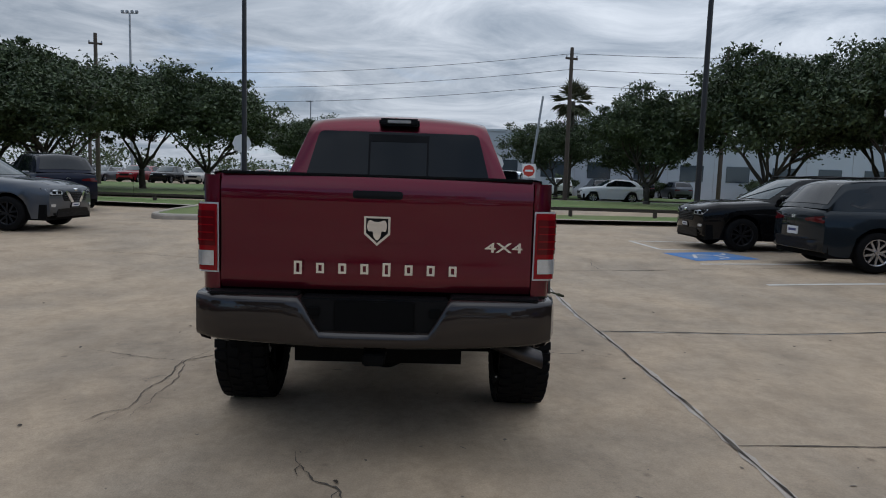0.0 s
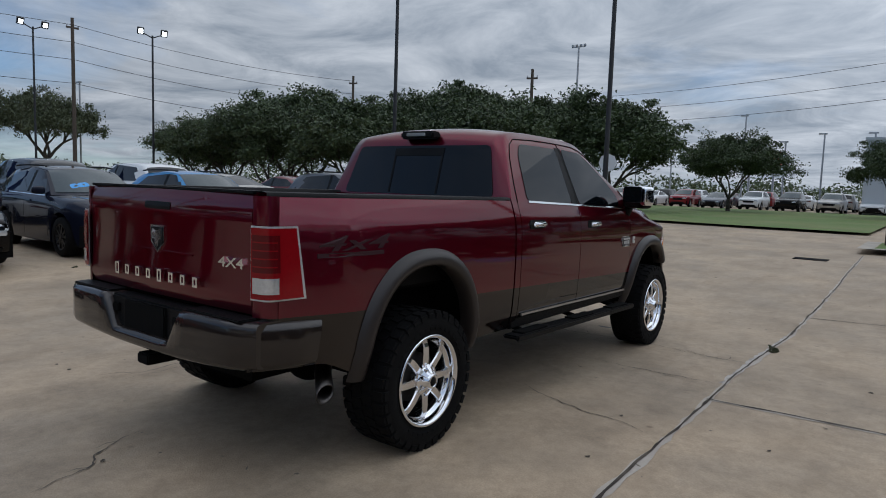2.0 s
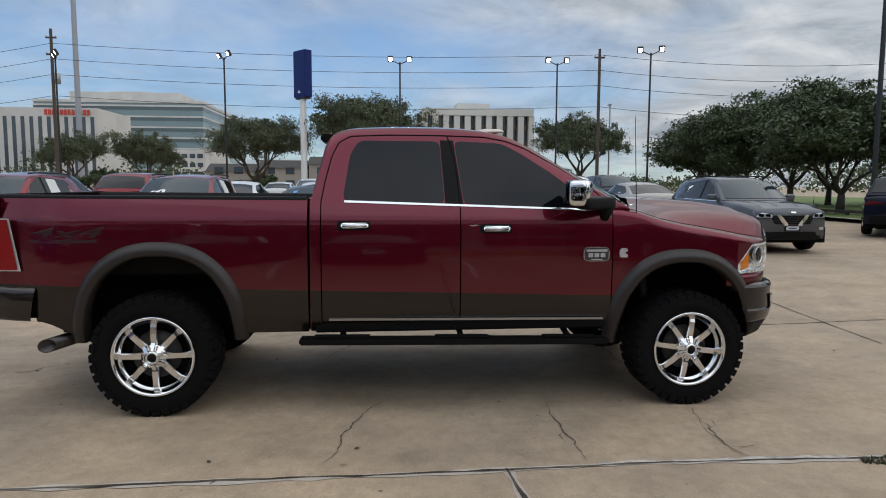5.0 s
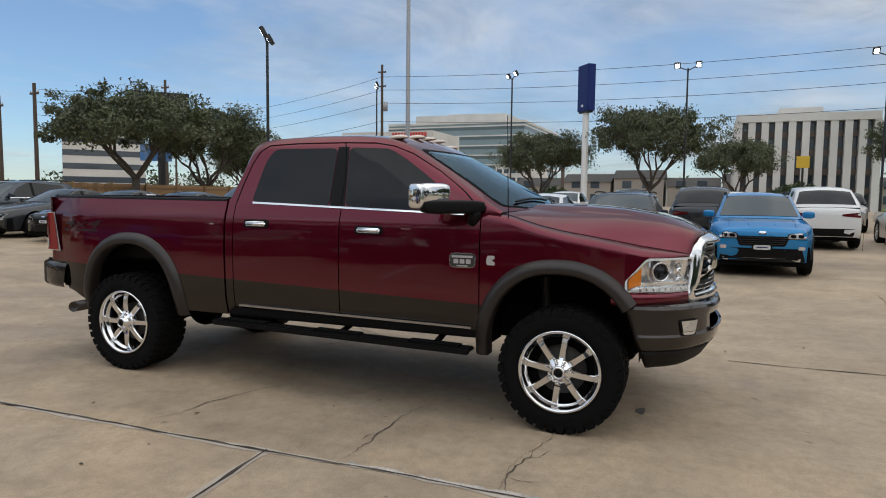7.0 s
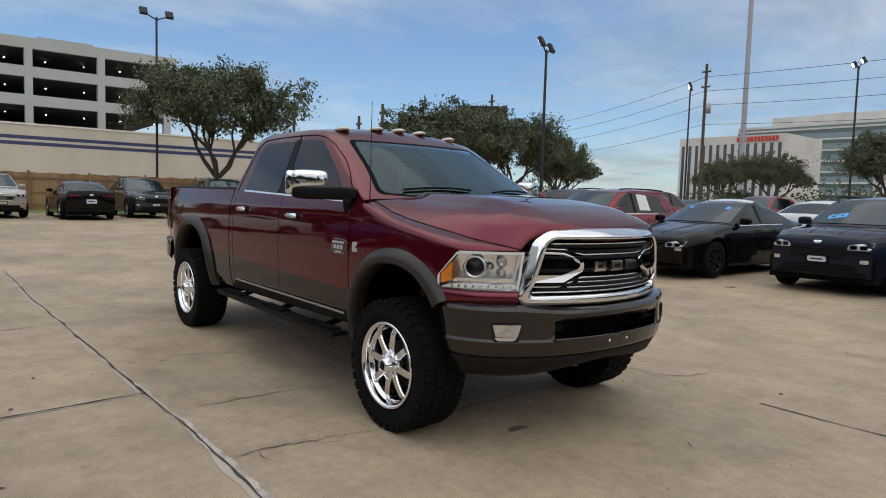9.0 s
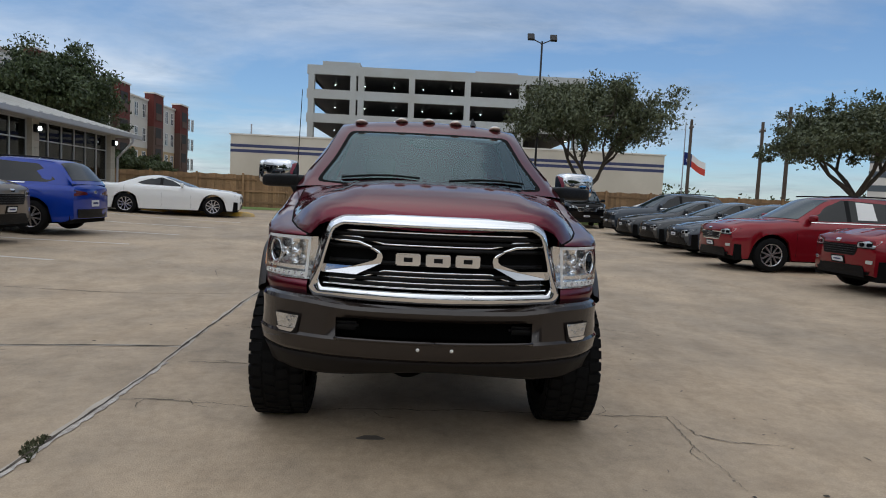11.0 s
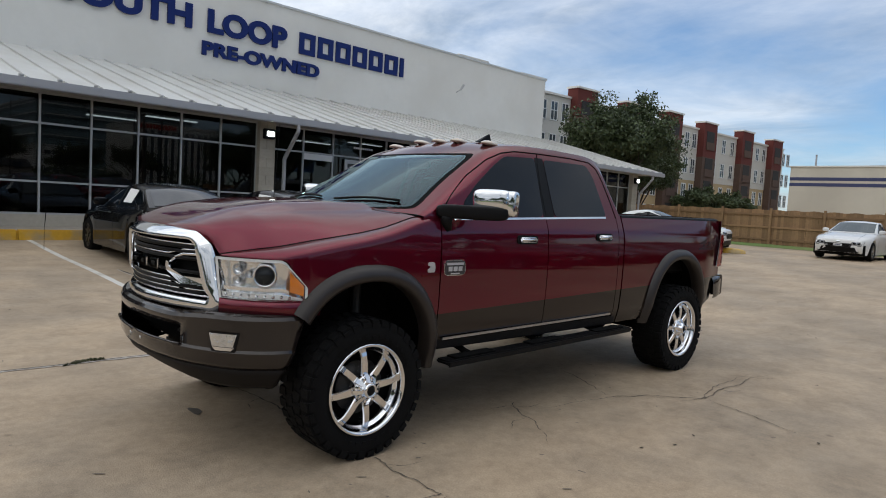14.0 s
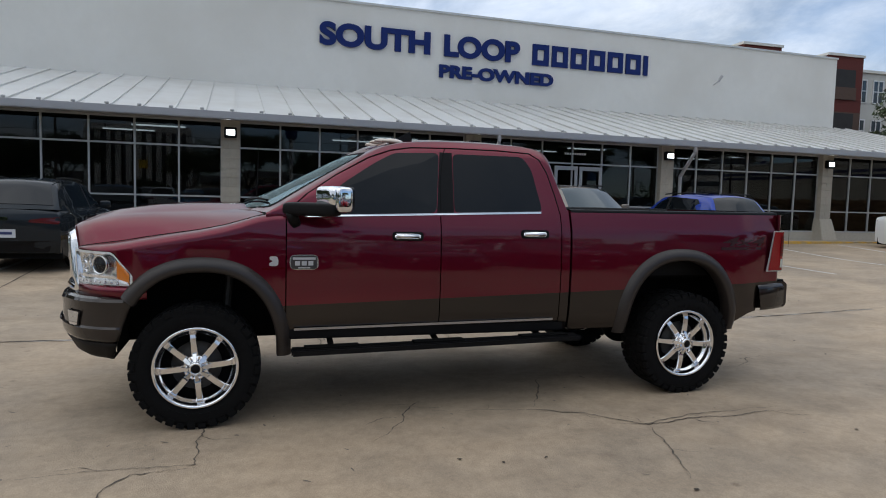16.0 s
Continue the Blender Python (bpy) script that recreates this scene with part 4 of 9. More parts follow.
# tail lamps wrap round the bed's corners
for side in (1, -1):
    def lamp_band(name, mat, u0, u1, z0, z1, lift, label=""):
        """A band round the corner: u from 0 at the tailgate to 1 on the flank."""
        verts = []
        n = 14
        for j in range(4):
            z = z0 + (z1 - z0) * j / 3
            for i in range(n):
                u = u0 + (u1 - u0) * i / (n - 1)
                flank_y = -2.735 + (z - 1.04) * -0.165
                if u < 0.42:
                    f = u / 0.42
                    x, y = 0.792 + 0.075 * f, -2.952 + 0.014 * f
                elif u < 0.62:
                    a = (u - 0.42) / 0.20 * math.pi / 2
                    x, y = 0.867 + 0.030 * math.sin(a), -2.938 + 0.030 * (1 - math.cos(a))
                else:
                    f = (u - 0.62) / 0.38
                    x, y = 0.897 + 0.026 * f, -2.908 + (flank_y + 2.908) * f
                a = 0 if u < 0.42 else 1 if u > 0.62 else (u - 0.42) / 0.20
                verts.append((side * (x + lift * a), y - lift * (1 - a), z))
        return put(name, mesh_of(name, verts, grid_faces(4, n)), mat, lamp, label)
    lamp = thing("tail_lamp", "", "")
    lamp.parent = truck
    lamp["label"] = "red tail lamp with a chrome bezel"
    bezel = lamp_band("bezel", M["bezel"], 0.0, 1.0, 1.040, 1.392, 0.006, "chrome lamp bezel")
    lamp_band("turn_lens", M["red_lens"], 0.04, 0.96, 1.049, 1.383, 0.012, "bright red outer lens")
    lamp_band("stop_lens", M["dark_red_lens"], 0.10, 0.68, 1.175, 1.350, 0.016, "dark red ribbed inner lens")
    for k in range(4):
        lamp_band("lens_rib", M["red_lens"], 0.14, 0.64, 1.20 + 0.038 * k, 1.206 + 0.038 * k, 0.019)
    lamp_band("reversing_lens", M["clear_lens"], 0.13, 0.66, 1.075, 1.150, 0.018, "clear reversing lens")
    part("corner_post", boxed(side * 0.795, side * 0.858, -2.915, -2.86, 0.95, 1.525), M["maroon"], truck, bevel=0.012)
    verts = []
    for j in range(6):
        z = 0.94 + 0.59 * j / 5
        for i in range(12):
            u = i / 11
            a = u * math.pi / 2
            x = 0.79 + 0.098 * math.sin(a)
            y = -2.945 + 0.075 * (1 - math.cos(a))
            verts.append((side * x, y, z))
    put("bed_corner", mesh_of("bed_corner", verts, grid_faces(6, 12)), M["truck"], truck)

# rear bumper: outer beam with a dropped middle step
def beam(name, stations, mat, parent, label="", sides=None):
    """A beam swept along x: stations of (x, y_outer, y_inner, z_low, z_high), rounded."""
    verts = []
    for x, yo, yi, z0, z1 in stations:
        r = 0.03
        s = 1 if yo > yi else -1
        verts += [(x, yi, z0 + 0.01), (x, yo - s * r, z0), (x, yo - s * 0.008, z0 + r * 0.4), (x, yo, z0 + r), (x, yo, z1 - r), (x, yo - s * 0.008, z1 - r * 0.4), (x, yo - s * r, z1), (x, yi, z1)]
    cols = 8
    faces = grid_faces(len(stations), cols)
    faces += [tuple(range(cols)), tuple(range((len(stations) - 1) * cols, len(stations) * cols))[::-1]]
    bm = bmesh.new()
    me = mesh_of(name, verts, faces)
    bm.from_mesh(me)
    bmesh.ops.recalc_face_normals(bm, faces=bm.faces)
    for e in bm.edges:
        e.smooth = e.calc_face_angle(0) < 0.8
    bm.to_mesh(me)
    bm.free()
    return put(name, me, mat, parent, label)


def rear_top(x):
    x = abs(x)
    return 0.945 if x > 0.37 else 0.775 if x < 0.27 else 0.775 + 0.17 * (x - 0.27) / 0.10


xs = [-0.893, -0.885, -0.865, -0.82, -0.75, -0.6, -0.45, -0.38, -0.35, -0.30, -0.27, -0.2, 0, 0.2, 0.27, 0.30, 0.35, 0.38, 0.45, 0.6, 0.75, 0.82, 0.865, 0.885, 0.893]
bumper = beam("rear_bumper", [(x, -3.085 + 0.30 * max(0, abs(x) - 0.76) ** 1.6 * 5.0 + 0.03 * x * x, -2.93 + (0.20 if abs(x) > 0.87 else 0), 0.735 - 0.045 * (1 - x * x), rear_top(x)) for x in xs], M["taupe"], truck, "taupe painted rear bumper with a black middle step")
for side in (1, -1):
    verts = []
    for i in range(12):
        f = i / 11
        y = -3.004 + 0.359 * f
        x = 0.878 + 0.070 * math.sin(0.5 * math.pi * min(1.0, f * 1.15))
        for z, d in ((0.705, -0.06), (0.718, -0.012), (0.75, 0.004), (0.90, 0.004), (0.935, -0.006), (0.945, -0.07)):
            verts.append((side * (x + d), y + 0.045 * (z - 0.94) / 0.24 * f, z - 0.012 * f))
    put("bumper_end", mesh_of("bumper_end", verts, grid_faces(12, 6) + [(0, 1, 2, 3, 4, 5)]), M["taupe"], bumper, "taupe bumper end round the corner")
    part("bumper_step_pad", boxed(side * 0.60 - 0.22, side * 0.60 + 0.22, -3.04, -2.93, 0.942, 0.956), M["black"], bumper, "black bumper step pad", bevel=0.005)
part("step_recess", boxed(-0.37, 0.37, -3.035, -2.92, 0.745, 0.94), M["black"], bumper, "black recessed step", bevel=0.01)
part("plate_holder", boxed(-0.20, 0.20, -3.05, -3.03, 0.77, 0.93), M["under"], bumper, "empty black number plate holder", bevel=0.006)
for x in (-0.30, 0.30):
    bm = boxed(x - 0.03, x + 0.03, -3.05, -3.03, 0.845, 0.895)
    part("towing_socket", bm, M["under"], bumper, bevel=0.006)
bm = bmesh.new()
box(bm, -0.055, 0.055, -3.06, -2.7, 0.60, 0.66)
box(bm, -0.16, 0.16, -3.00, -2.8, 0.66, 0.70)
box(bm, -0.55, 0.55, -2.90, -2.80, 0.655, 0.70)
part("tow_hitch", bm, M["under"], truck, "black tow hitch receiver", bevel=0.008)
pipe = bmesh.new()
way = [Vector(p) for p in ((0.42, -2.10, 0.630), (0.55, -2.26, 0.600), (0.735, -2.44, 0.565), (0.925, -2.60, 0.530))]
for r, flip in ((0.047, False), (0.042, True)):
    rings = []
    for i, p in enumerate(way):
        d = (way[min(i + 1, 3)] - way[max(i - 1, 0)]).normalized()
        a = d.cross(Vector((0, 0, 1))).normalized()
        b = a.cross(d)
        rings.append([pipe.verts.new(p + a * r * math.cos(g) + b * r * math.sin(g) + d * ((0.925 - (p + a * r * math.cos(g) + b * r * math.sin(g)).x) / d.x if i == 3 else 0)) for g in np.linspace(0, 2 * math.pi, 20, endpoint=False)])
    for p, q in zip(rings, rings[1:]):
        for k in range(20):
            f4 = (p[k], p[(k + 1) % 20], q[(k + 1) % 20], q[k])
            pipe.faces.new(f4[::-1] if flip else f4)
    last = rings[-1] if not flip else last
    if flip:
        for k in range(20):
            pipe.faces.new((last[k], last[(k + 1) % 20], rings[-1][(k + 1) % 20], rings[-1][k]))
part("exhaust_pipe", pipe, material("stained_steel_pipe", (0.09, 0.082, 0.078), 0.42, 1.0, vary=0.3, scale=18), truck, "steel exhaust tail pipe with a slanted tip", smooth=True)

# grille
GO = [(-0.50, 1.332), (0.50, 1.332), (0.585, 1.285), (0.672, 0.935), (0.640, 0.886), (-0.640, 0.886), (-0.672, 0.935), (-0.585, 1.285)]
GI = [(-0.485, 1.268), (0.485, 1.268), (0.530, 1.240), (0.606, 0.975), (0.590, 0.945), (-0.590, 0.945), (-0.606, 0.975), (-0.530, 1.240)]


def front_y(x, z):
    return 2.845 - 0.175 * (abs(x) / 0.66) ** 2 - 0.16 * max(0, z - 1.22)


def finer(points, n=7):
    """The closed outline with each side cut into n."""
    return [points[i] + (points[(i + 1) % len(points)] - points[i]) * k / n for i in range(len(points)) for k in range(n)]


go, gi = finer(rounded(GO, 2)), finer(rounded(GI, 2))
verts = []
for a, b in zip(go, gi):
    for f, d in ((0.0, -0.10), (0.03, -0.034), (0.22, -0.014), (0.55, 0.012), (0.85, 0.026), (0.97, 0.012), (1.0, -0.07)):
        p = a + (b - a) * f
        k = smooth01((a[1] - 0.92) / 0.08)
        flat = d if f in (0.0, 1.0) else 0.010 - 0.03 * abs(f - 0.5)
        verts.append((p[0], front_y(*p) + d * k + flat * (1 - k), p[1]))
grille = put("grille_surround", mesh_of("grille_surround", verts, grid_faces(len(go) + 0, 7) + [((len(go) - 1) * 7 + c, (len(go) - 1) * 7 + c + 1, c + 1, c) for c in range(6)]), M["chrome"], truck, "wide chrome grille surround")
verts = [(x, front_y(x, z) - 0.075, z) for z in np.linspace(0.94, 1.29, 4) for x in np.linspace(-0.60, 0.60, 13)]
put("grille_backing", mesh_of("grille_backing", verts, grid_faces(4, 13)), M["under"], grille, "black grille mesh")


def grille_bar(name, points, r, mat, label=""):
    bm = bmesh.new()
    way = []
    for (xa, za), (xb, zb) in zip(points, points[1:]):
        n = max(1, int(abs(xb - xa) / 0.06))
        way += [(xa + (xb - xa) * k / n, za + (zb - za) * k / n) for k in range(n)]
    way.append(points[-1])
    sweep(bm, [(x, front_y(x, z) - 0.028, z) for x, z in way], r)
    return part(name, bm, mat, grille, label, smooth=True)


for z, w in ((1.242, 0.48), (1.020, 0.30), (0.990, 0.37), (0.964, 0.58)):
    grille_bar("grille_slat", [(-w, z), (w, z)], 0.0055, M["chrome"], "thin chrome grille slat")
grille_bar("grille_slat", [(-0.51, 1.214), (-0.40, 1.210), (-0.27, 1.180), (0.27, 1.180), (0.40, 1.210), (0.51, 1.214)], 0.0055, M["chrome"], "thin chrome grille slat")
grille_bar("grille_slat", [(-0.58, 0.995), (-0.43, 0.992), (-0.27, 1.046), (0.27, 1.046), (0.43, 0.992), (0.58, 0.995)], 0.0055, M["chrome"], "thin chrome grille slat")
for z in (1.226, 1.199, 1.162, 1.088, 1.033, 1.005, 0.978):
    grille_bar("grille_louvre", [(-0.55, z), (0.55, z)], 0.010, M["black"])
for s in (1, -1):
    grille_bar("grille_wing_line", [(s * 0.555, 1.192), (s * 0.40, 1.185), (s * 0.335, 1.162), (s * 0.297, 1.138), (s * 0.286, 1.115)], 0.010, M["chrome"], "thin chrome wing line")
    wing = bmesh.new()
    prof = [(0.277, 1.115), (0.283, 1.138), (0.305, 1.132), (0.307, 1.112), (0.322, 1.098), (0.425, 1.063), (0.598, 1.063), (0.604, 1.021), (0.41, 1.021), (0.285, 1.085)]
    fv = [wing.verts.new((s * x, front_y(x, z) - 0.005, z)) for x, z in prof]
    bv = [wing.verts.new((s * x, front_y(x, z) - 0.06, z)) for x, z in prof]
    n = len(prof)
    wing.faces.new(fv)
    for i in range(n):
        wing.faces.new((fv[i], fv[(i + 1) % n], bv[(i + 1) % n], bv[i]))
    part("grille_wing", wing, M["chrome"], grille, "bright chrome grille wing")
# three plain chrome blocks stand for the maker's word
for x in (0.150, 0.0, -0.150):
    y = front_y(x, 1.11)
    bm = bmesh.new()
    box(bm, x - 0.062, x + 0.062, y - 0.035, y - 0.004, 1.080, 1.142)
    block = part("grille_block", bm, M["chrome"], grille, "plain chrome block on the grille", bevel=0.006)
    part("block_slot", boxed(x - 0.022, x + 0.022, y - 0.012, y - 0.002, 1.100, 1.122), M["black"], block)

# headlamps wrap into the fenders
LAMP_WAY = ((0.668, 2.660), (0.74, 2.618), (0.80, 2.570), (0.855, 2.510), (0.89, 2.460), (0.92, 2.395), (0.938, 2.335), (0.950, 2.285))


def along(way, u):
    """A point at the share u of a broken line, and the way out from it."""
    way = np.array(way, float)
    at = np.r_[0, np.cumsum(np.linalg.norm(np.diff(way, axis=0), axis=1))]
    at /= at[-1]
    p = np.array([np.interp(u, at, way[:, k]) for k in (0, 1)])
    a, b = (np.array([np.interp(np.clip(u + d, 0, 1), at, way[:, k]) for k in (0, 1)]) for d in (-0.03, 0.03))
    d = (b - a) / np.linalg.norm(b - a)
    return p, np.array((-d[1], d[0]))


def lamp_span(u):
    """Lower and upper edge of the headlamp."""
    low = 0.974 - 0.006 * u
    high = 1.196 - 0.004 * u if u < 0.74 else 1.193 - 0.150 * (u - 0.74) / 0.26
    return low, high


def lamp_patch(name, side, mat, parent, u0, u1, g0, g1, lift, label="", n=22, m=7, bow=0.008):
    """A piece of the headlamp's face: shares u along it and g up it."""
    verts = []
    for j in range(m):
        for i in range(n):
            u, g = u0 + (u1 - u0) * i / (n - 1), g0 + (g1 - g0) * j / (m - 1)
            low, high = lamp_span(u)
            p, out = along(LAMP_WAY, u)
            p = p + out * (lift + bow * math.sin(math.pi * g))
            verts.append((side * (p[0] - 0.02 * g * (1 - u)), p[1] + 0.02 * g * (1 - u), low + (high - low) * g))
    faces = grid_faces(m, n)
    return put(name, mesh_of(name, verts, faces if side < 0 else [q[::-1] for q in faces]), mat, parent, label)


def lamp_spot(side, u, g, lift):
    low, high = lamp_span(u)
    p, out = along(LAMP_WAY, u)
    p = p + out * lift
    turn = math.degrees(math.atan2(-out[0] * side, out[1]))
    return pose(side * p[0], p[1], low + (high - low) * g, 0, 0, turn)


for side in (1, -1):
    lamp = thing("headlamp", "clear projector headlamp with an amber marker", "")
    lamp.parent = truck
    lamp_patch("housing", side, M["lamp_silver"], lamp, 0.0, 1.0, 0.0, 1.0, -0.055, "bright lamp housing", bow=-0.01)
    for name, g in (("housing_floor", 0.0), ("housing_roof", 1.0)):
        verts = []
        for lift in (-0.055, 0.003):
            for i in range(22):
                u = i / 21
                p, out = along(LAMP_WAY, u)
                p = p + out * lift
                verts.append((side * (p[0] - 0.02 * g * (1 - u)), p[1] + 0.02 * g * (1 - u), lamp_span(u)[int(g)]))
        put(name, mesh_of(name, verts, grid_faces(2, 22)), M["white_plastic"] if g == 0 else M["lamp_silver"], lamp)
    lamp_patch("rim", side, M["white_plastic"], lamp, 0.0, 1.0, 0.93, 1.0, 0.002, "pale upper rim", m=3, bow=0)
    lamp_patch("rim", side, M["white_plastic"], lamp, 0.0, 0.03, 0.0, 1.0, 0.002, "", n=3, bow=0)
    lamp_patch("rim", side, M["white_plastic"], lamp, 0.97, 1.0, 0.0, 1.0, 0.002, "", n=3, bow=0)
    lamp_patch("running_light", side, M["white_plastic"], lamp, 0.03, 0.95, 0.04, 0.16, -0.012, "white running light strip", m=4)
    lamp_patch("running_light_shelf", side, M["lamp_silver"], lamp, 0.06, 0.80, 0.22, 0.30, -0.020, "", m=3)
    lamp_patch("marker_lens", side, M["amber_lens"], lamp, 0.80, 0.955, 0.28, 0.86, -0.006, "amber side marker lens")
    for k in range(9):
        v, fc = lathe(((0.010, 0), (0.009, 0.006), (0.0, 0.009)), 8, "y")
        put("running_light_bead", mesh_of("bead", v, fc), M["chrome"], lamp, "", lamp_spot(side, 0.08 + 0.09 * k, 0.10, -0.010))
    v, fc = lathe(((0.040, -0.03), (0.062, 0.0), (0.066, 0.020), (0.058, 0.026), (0.048, 0.014), (0.044, 0.006)), 28, "y")
    put("projector_ring", mesh_of("projector_ring", v, fc), M["chrome"], lamp, "chrome projector ring", lamp_spot(side, 0.52, 0.60, -0.030))
    v, fc = lathe(((0.047, 0.004), (0.038, 0.016), (0.022, 0.024), (0.0, 0.027)), 22, "y")
    put("projector_lens", mesh_of("projector_lens", v, fc), M["glass"], lamp, "dark projector lens", lamp_spot(side, 0.52, 0.60, -0.030))
    for u, g, r in ((0.20, 0.72, 0.030), (0.20, 0.45, 0.026), (0.34, 0.62, 0.022)):
        v, fc = lathe(((r, 0.014), (r * 0.8, 0.0), (r * 0.3, -0.006), (0.0, 0.004)), 16, "y")
        put("reflector_bowl", mesh_of("reflector_bowl", v, fc), M["chrome"], lamp, "chrome reflector bowl", lamp_spot(side, u, g, -0.040))
        v, fc = lathe(((r * 0.42, 0.0), (r * 0.3, 0.012), (0.0, 0.016)), 12, "y")
        put("bulb", mesh_of("bulb", v, fc), M["clear_lens"], lamp, "", lamp_spot(side, u, g, -0.040))
    cover = lamp_patch("cover", side, M["clear_cover"], lamp, 0.0, 1.0, 0.0, 1.0, 0.005, "clear plastic lamp cover")
    cover.visible_shadow = False
    # body-colour strip under the lamp
    verts = []
    strip_way = LAMP_WAY + ((0.952, 2.20),)
    for z, d in ((0.880, -0.03), (0.886, 0.0), (0.93, 0.004), (0.970, 0.0), (0.974, -0.03)):
        for i in range(24):
            p, out = along(strip_way, i / 23)
            p = p + out * d
            verts.append((side * p[0], p[1], z))
    put("under_lamp_panel", mesh_of("under_lamp_panel", verts, grid_faces(5, 24)), M["maroon"], truck, "maroon strip under the headlamp")

# front bumper: one skin swept round the corners, with an air slot let in
BUMP_WAY = ((0.0, 2.875), (0.15, 2.870), (0.30, 2.853), (0.45, 2.822), (0.545, 2.792), (0.64, 2.748), (0.75, 2.688), (0.84, 2.612), (0.90, 2.525), (0.935, 2.44), (0.950, 2.36), (0.955, 2.28))


def bump_point(x_or_u, z, inset=0.0):
    """A point on the bumper: u from 0 in the middle to 1 at the wheel."""
    p, out = along(BUMP_WAY, x_or_u)
    if p[1] < 2.5:
        p[1] = 2.5 - (2.5 - p[1]) * (0.22 - 0.34 * max(0.0, 0.90 - z)) / 0.22
    p = p - out * inset
    return p[0], p[1], z


us = [0.0, 0.06, 0.14, 0.22, 0.30, 0.36, 0.405, 0.46, 0.52, 0.58, 0.64, 0.70, 0.75, 0.80, 0.85, 0.90, 0.95, 1.0]
rows = ((0.905, 0.14), (0.897, 0.030), (0.885, 0.010), (0.866, 0.0), (0.805, 0.006), (0.705, 0.004), (0.690, -0.004), (0.625, 0.008), (0.590, 0.030))
full = [-u for u in us[:0:-1]] + us
verts = []
for z, inset in rows:
    for u in full:
        drop = 0.020 * (1 - smooth01((abs(u) - 0.3) / 0.3)) if z > 0.86 else 0.0
        x, y, zz = bump_point(abs(u), z - drop, inset)
        verts.append((math.copysign(x, u) if u else 0.0, y, zz))
nc = len(full)
mid = len(us) - 1
faces = [q for k, q in enumerate(grid_faces(len(rows), nc)) if not (k // (nc - 1) == 4 and mid - 6 <= k % (nc - 1) < mid + 6)]
fb = put("front_bumper", mesh_of("front_bumper", verts, faces), M["taupe"], truck, "taupe painted front bumper with an air slot")
bm = bmesh.new()
bm.from_mesh(fb.data)
bmesh.ops.recalc_face_normals(bm, faces=bm.faces)
far = max(bm.faces, key=lambda f: f.calc_center_median().y)
if far.normal.y < 0:
    bmesh.ops.reverse_faces(bm, faces=bm.faces)
for e in bm.edges:
    e.smooth = e.calc_face_angle(0) < 0.45
bm.to_mesh(fb.data)
bm.free()
fb.modifiers.new("thickness", "SOLIDIFY").thickness = 0.012
verts = []
for z, inset in ((0.592, 0.026), (0.56, 0.045), (0.50, 0.075), (0.475, 0.11), (0.49, 0.20)):
    for u in full:
        rise = 0.05 * (1 - smooth01(abs(u) / 0.6)) * (0.592 - z) / 0.12
        x, y, zz = bump_point(abs(u), z + rise, inset)
        verts.append((math.copysign(x, u) if u else 0.0, y, zz))
# the lip's darker taupe holds the shading below the bumper
put("lower_valance", mesh_of("lower_valance", verts, grid_faces(5, nc)), M["taupe_shade"], fb, "taupe lower bumper lip, darkened for its shade").modifiers.new("thickness", "SOLIDIFY").thickness = 0.01
part("bumper_slot", boxed(-0.60, 0.60, 2.62, 2.70, 0.69, 0.82), M["under"], fb, "dark air slot")
for s in (1, -1):
    hook = bmesh.new()
    box(hook, s * 0.46 - 0.075, s * 0.46 + 0.075, 2.70, 2.775, 0.735, 0.780)
    part("tow_hook", hook, M["black"], fb, "black tow hook in the bumper slot", bevel=0.014)
    lip = bmesh.new()
    sweep(lip, [(s * bump_point(u, 0.700, -0.004)[0], *bump_point(u, 0.700, -0.004)[1:]) for u in us[:7]], 0.010)
    part("slot_lip", lip, M["taupe"], fb, "taupe lip under the air slot", smooth=True)

    def fog_patch(name, mat, u0, u1, z0, z1, inset, label=""):
        verts = []
        for j in range(4):
            for i in range(8):
                slant = 0.016 * (1 - j / 3) * (1 - i / 3.5)
                x, y, z = bump_point(u0 + (u1 - u0) * i / 7 + slant, z0 + (z1 - z0) * j / 3, inset)
                verts.append((s * x, y, z))
        return put(name, mesh_of(name, verts, grid_faces(4, 8)), mat, foglight, label)
    foglight = thing("fog_lamp", "", "")
    foglight.parent = fb
    fog_patch("fog_recess", M["taupe_shade"], 0.566, 0.708, 0.694, 0.798, -0.003)
    fog_patch("fog_lens", M["fog_glass"], 0.572, 0.700, 0.722, 0.792, -0.008, "clear fog lamp lens")
    fog_patch("fog_shelf", M["chrome"], 0.590, 0.692, 0.702, 0.720, -0.010, "bright fog lamp shelf")
for x in (-0.085, 0.085):
    v, fc = lathe(((0.010, 0), (0.009, 0.006), (0.0, 0.007)), 8, "y")
    put("plate_bolt", mesh_of("plate_bolt", v, fc), M["white_plastic"], fb, "", pose(x, 2.868, 0.665))

# underbody, wheel wells, axles, running boards
bm = boxed(-0.80, 0.80, -2.85, -2.42, 0.70, 1.0)
part("rear_frame_box", bm, M["under"], truck)
part("chassis", boxed(-0.46, 0.46, -2.7, 2.5, 0.52, 0.72), M["under"], truck, "dark chassis frame")
part("cab_floor", boxed(-0.88, 0.88, -0.86, 1.36, 0.60, 0.72), M["under"], truck)
part("firewall", boxed(-0.88, 0.88, 1.28, 1.36, 0.60, 1.45), M["under"], truck)
part("engine_bay", boxed(-0.55, 0.55, 1.36, 2.60, 0.60, 1.15), M["under"], truck)
part("bed_underside", boxed(-0.62, 0.62, -2.42, -1.30, 0.66, 0.99), M["under"], truck)
part("bed_forward_box", boxed(-0.86, 0.86, -1.33, -0.88, 0.64, 0.99), M["under"], truck)
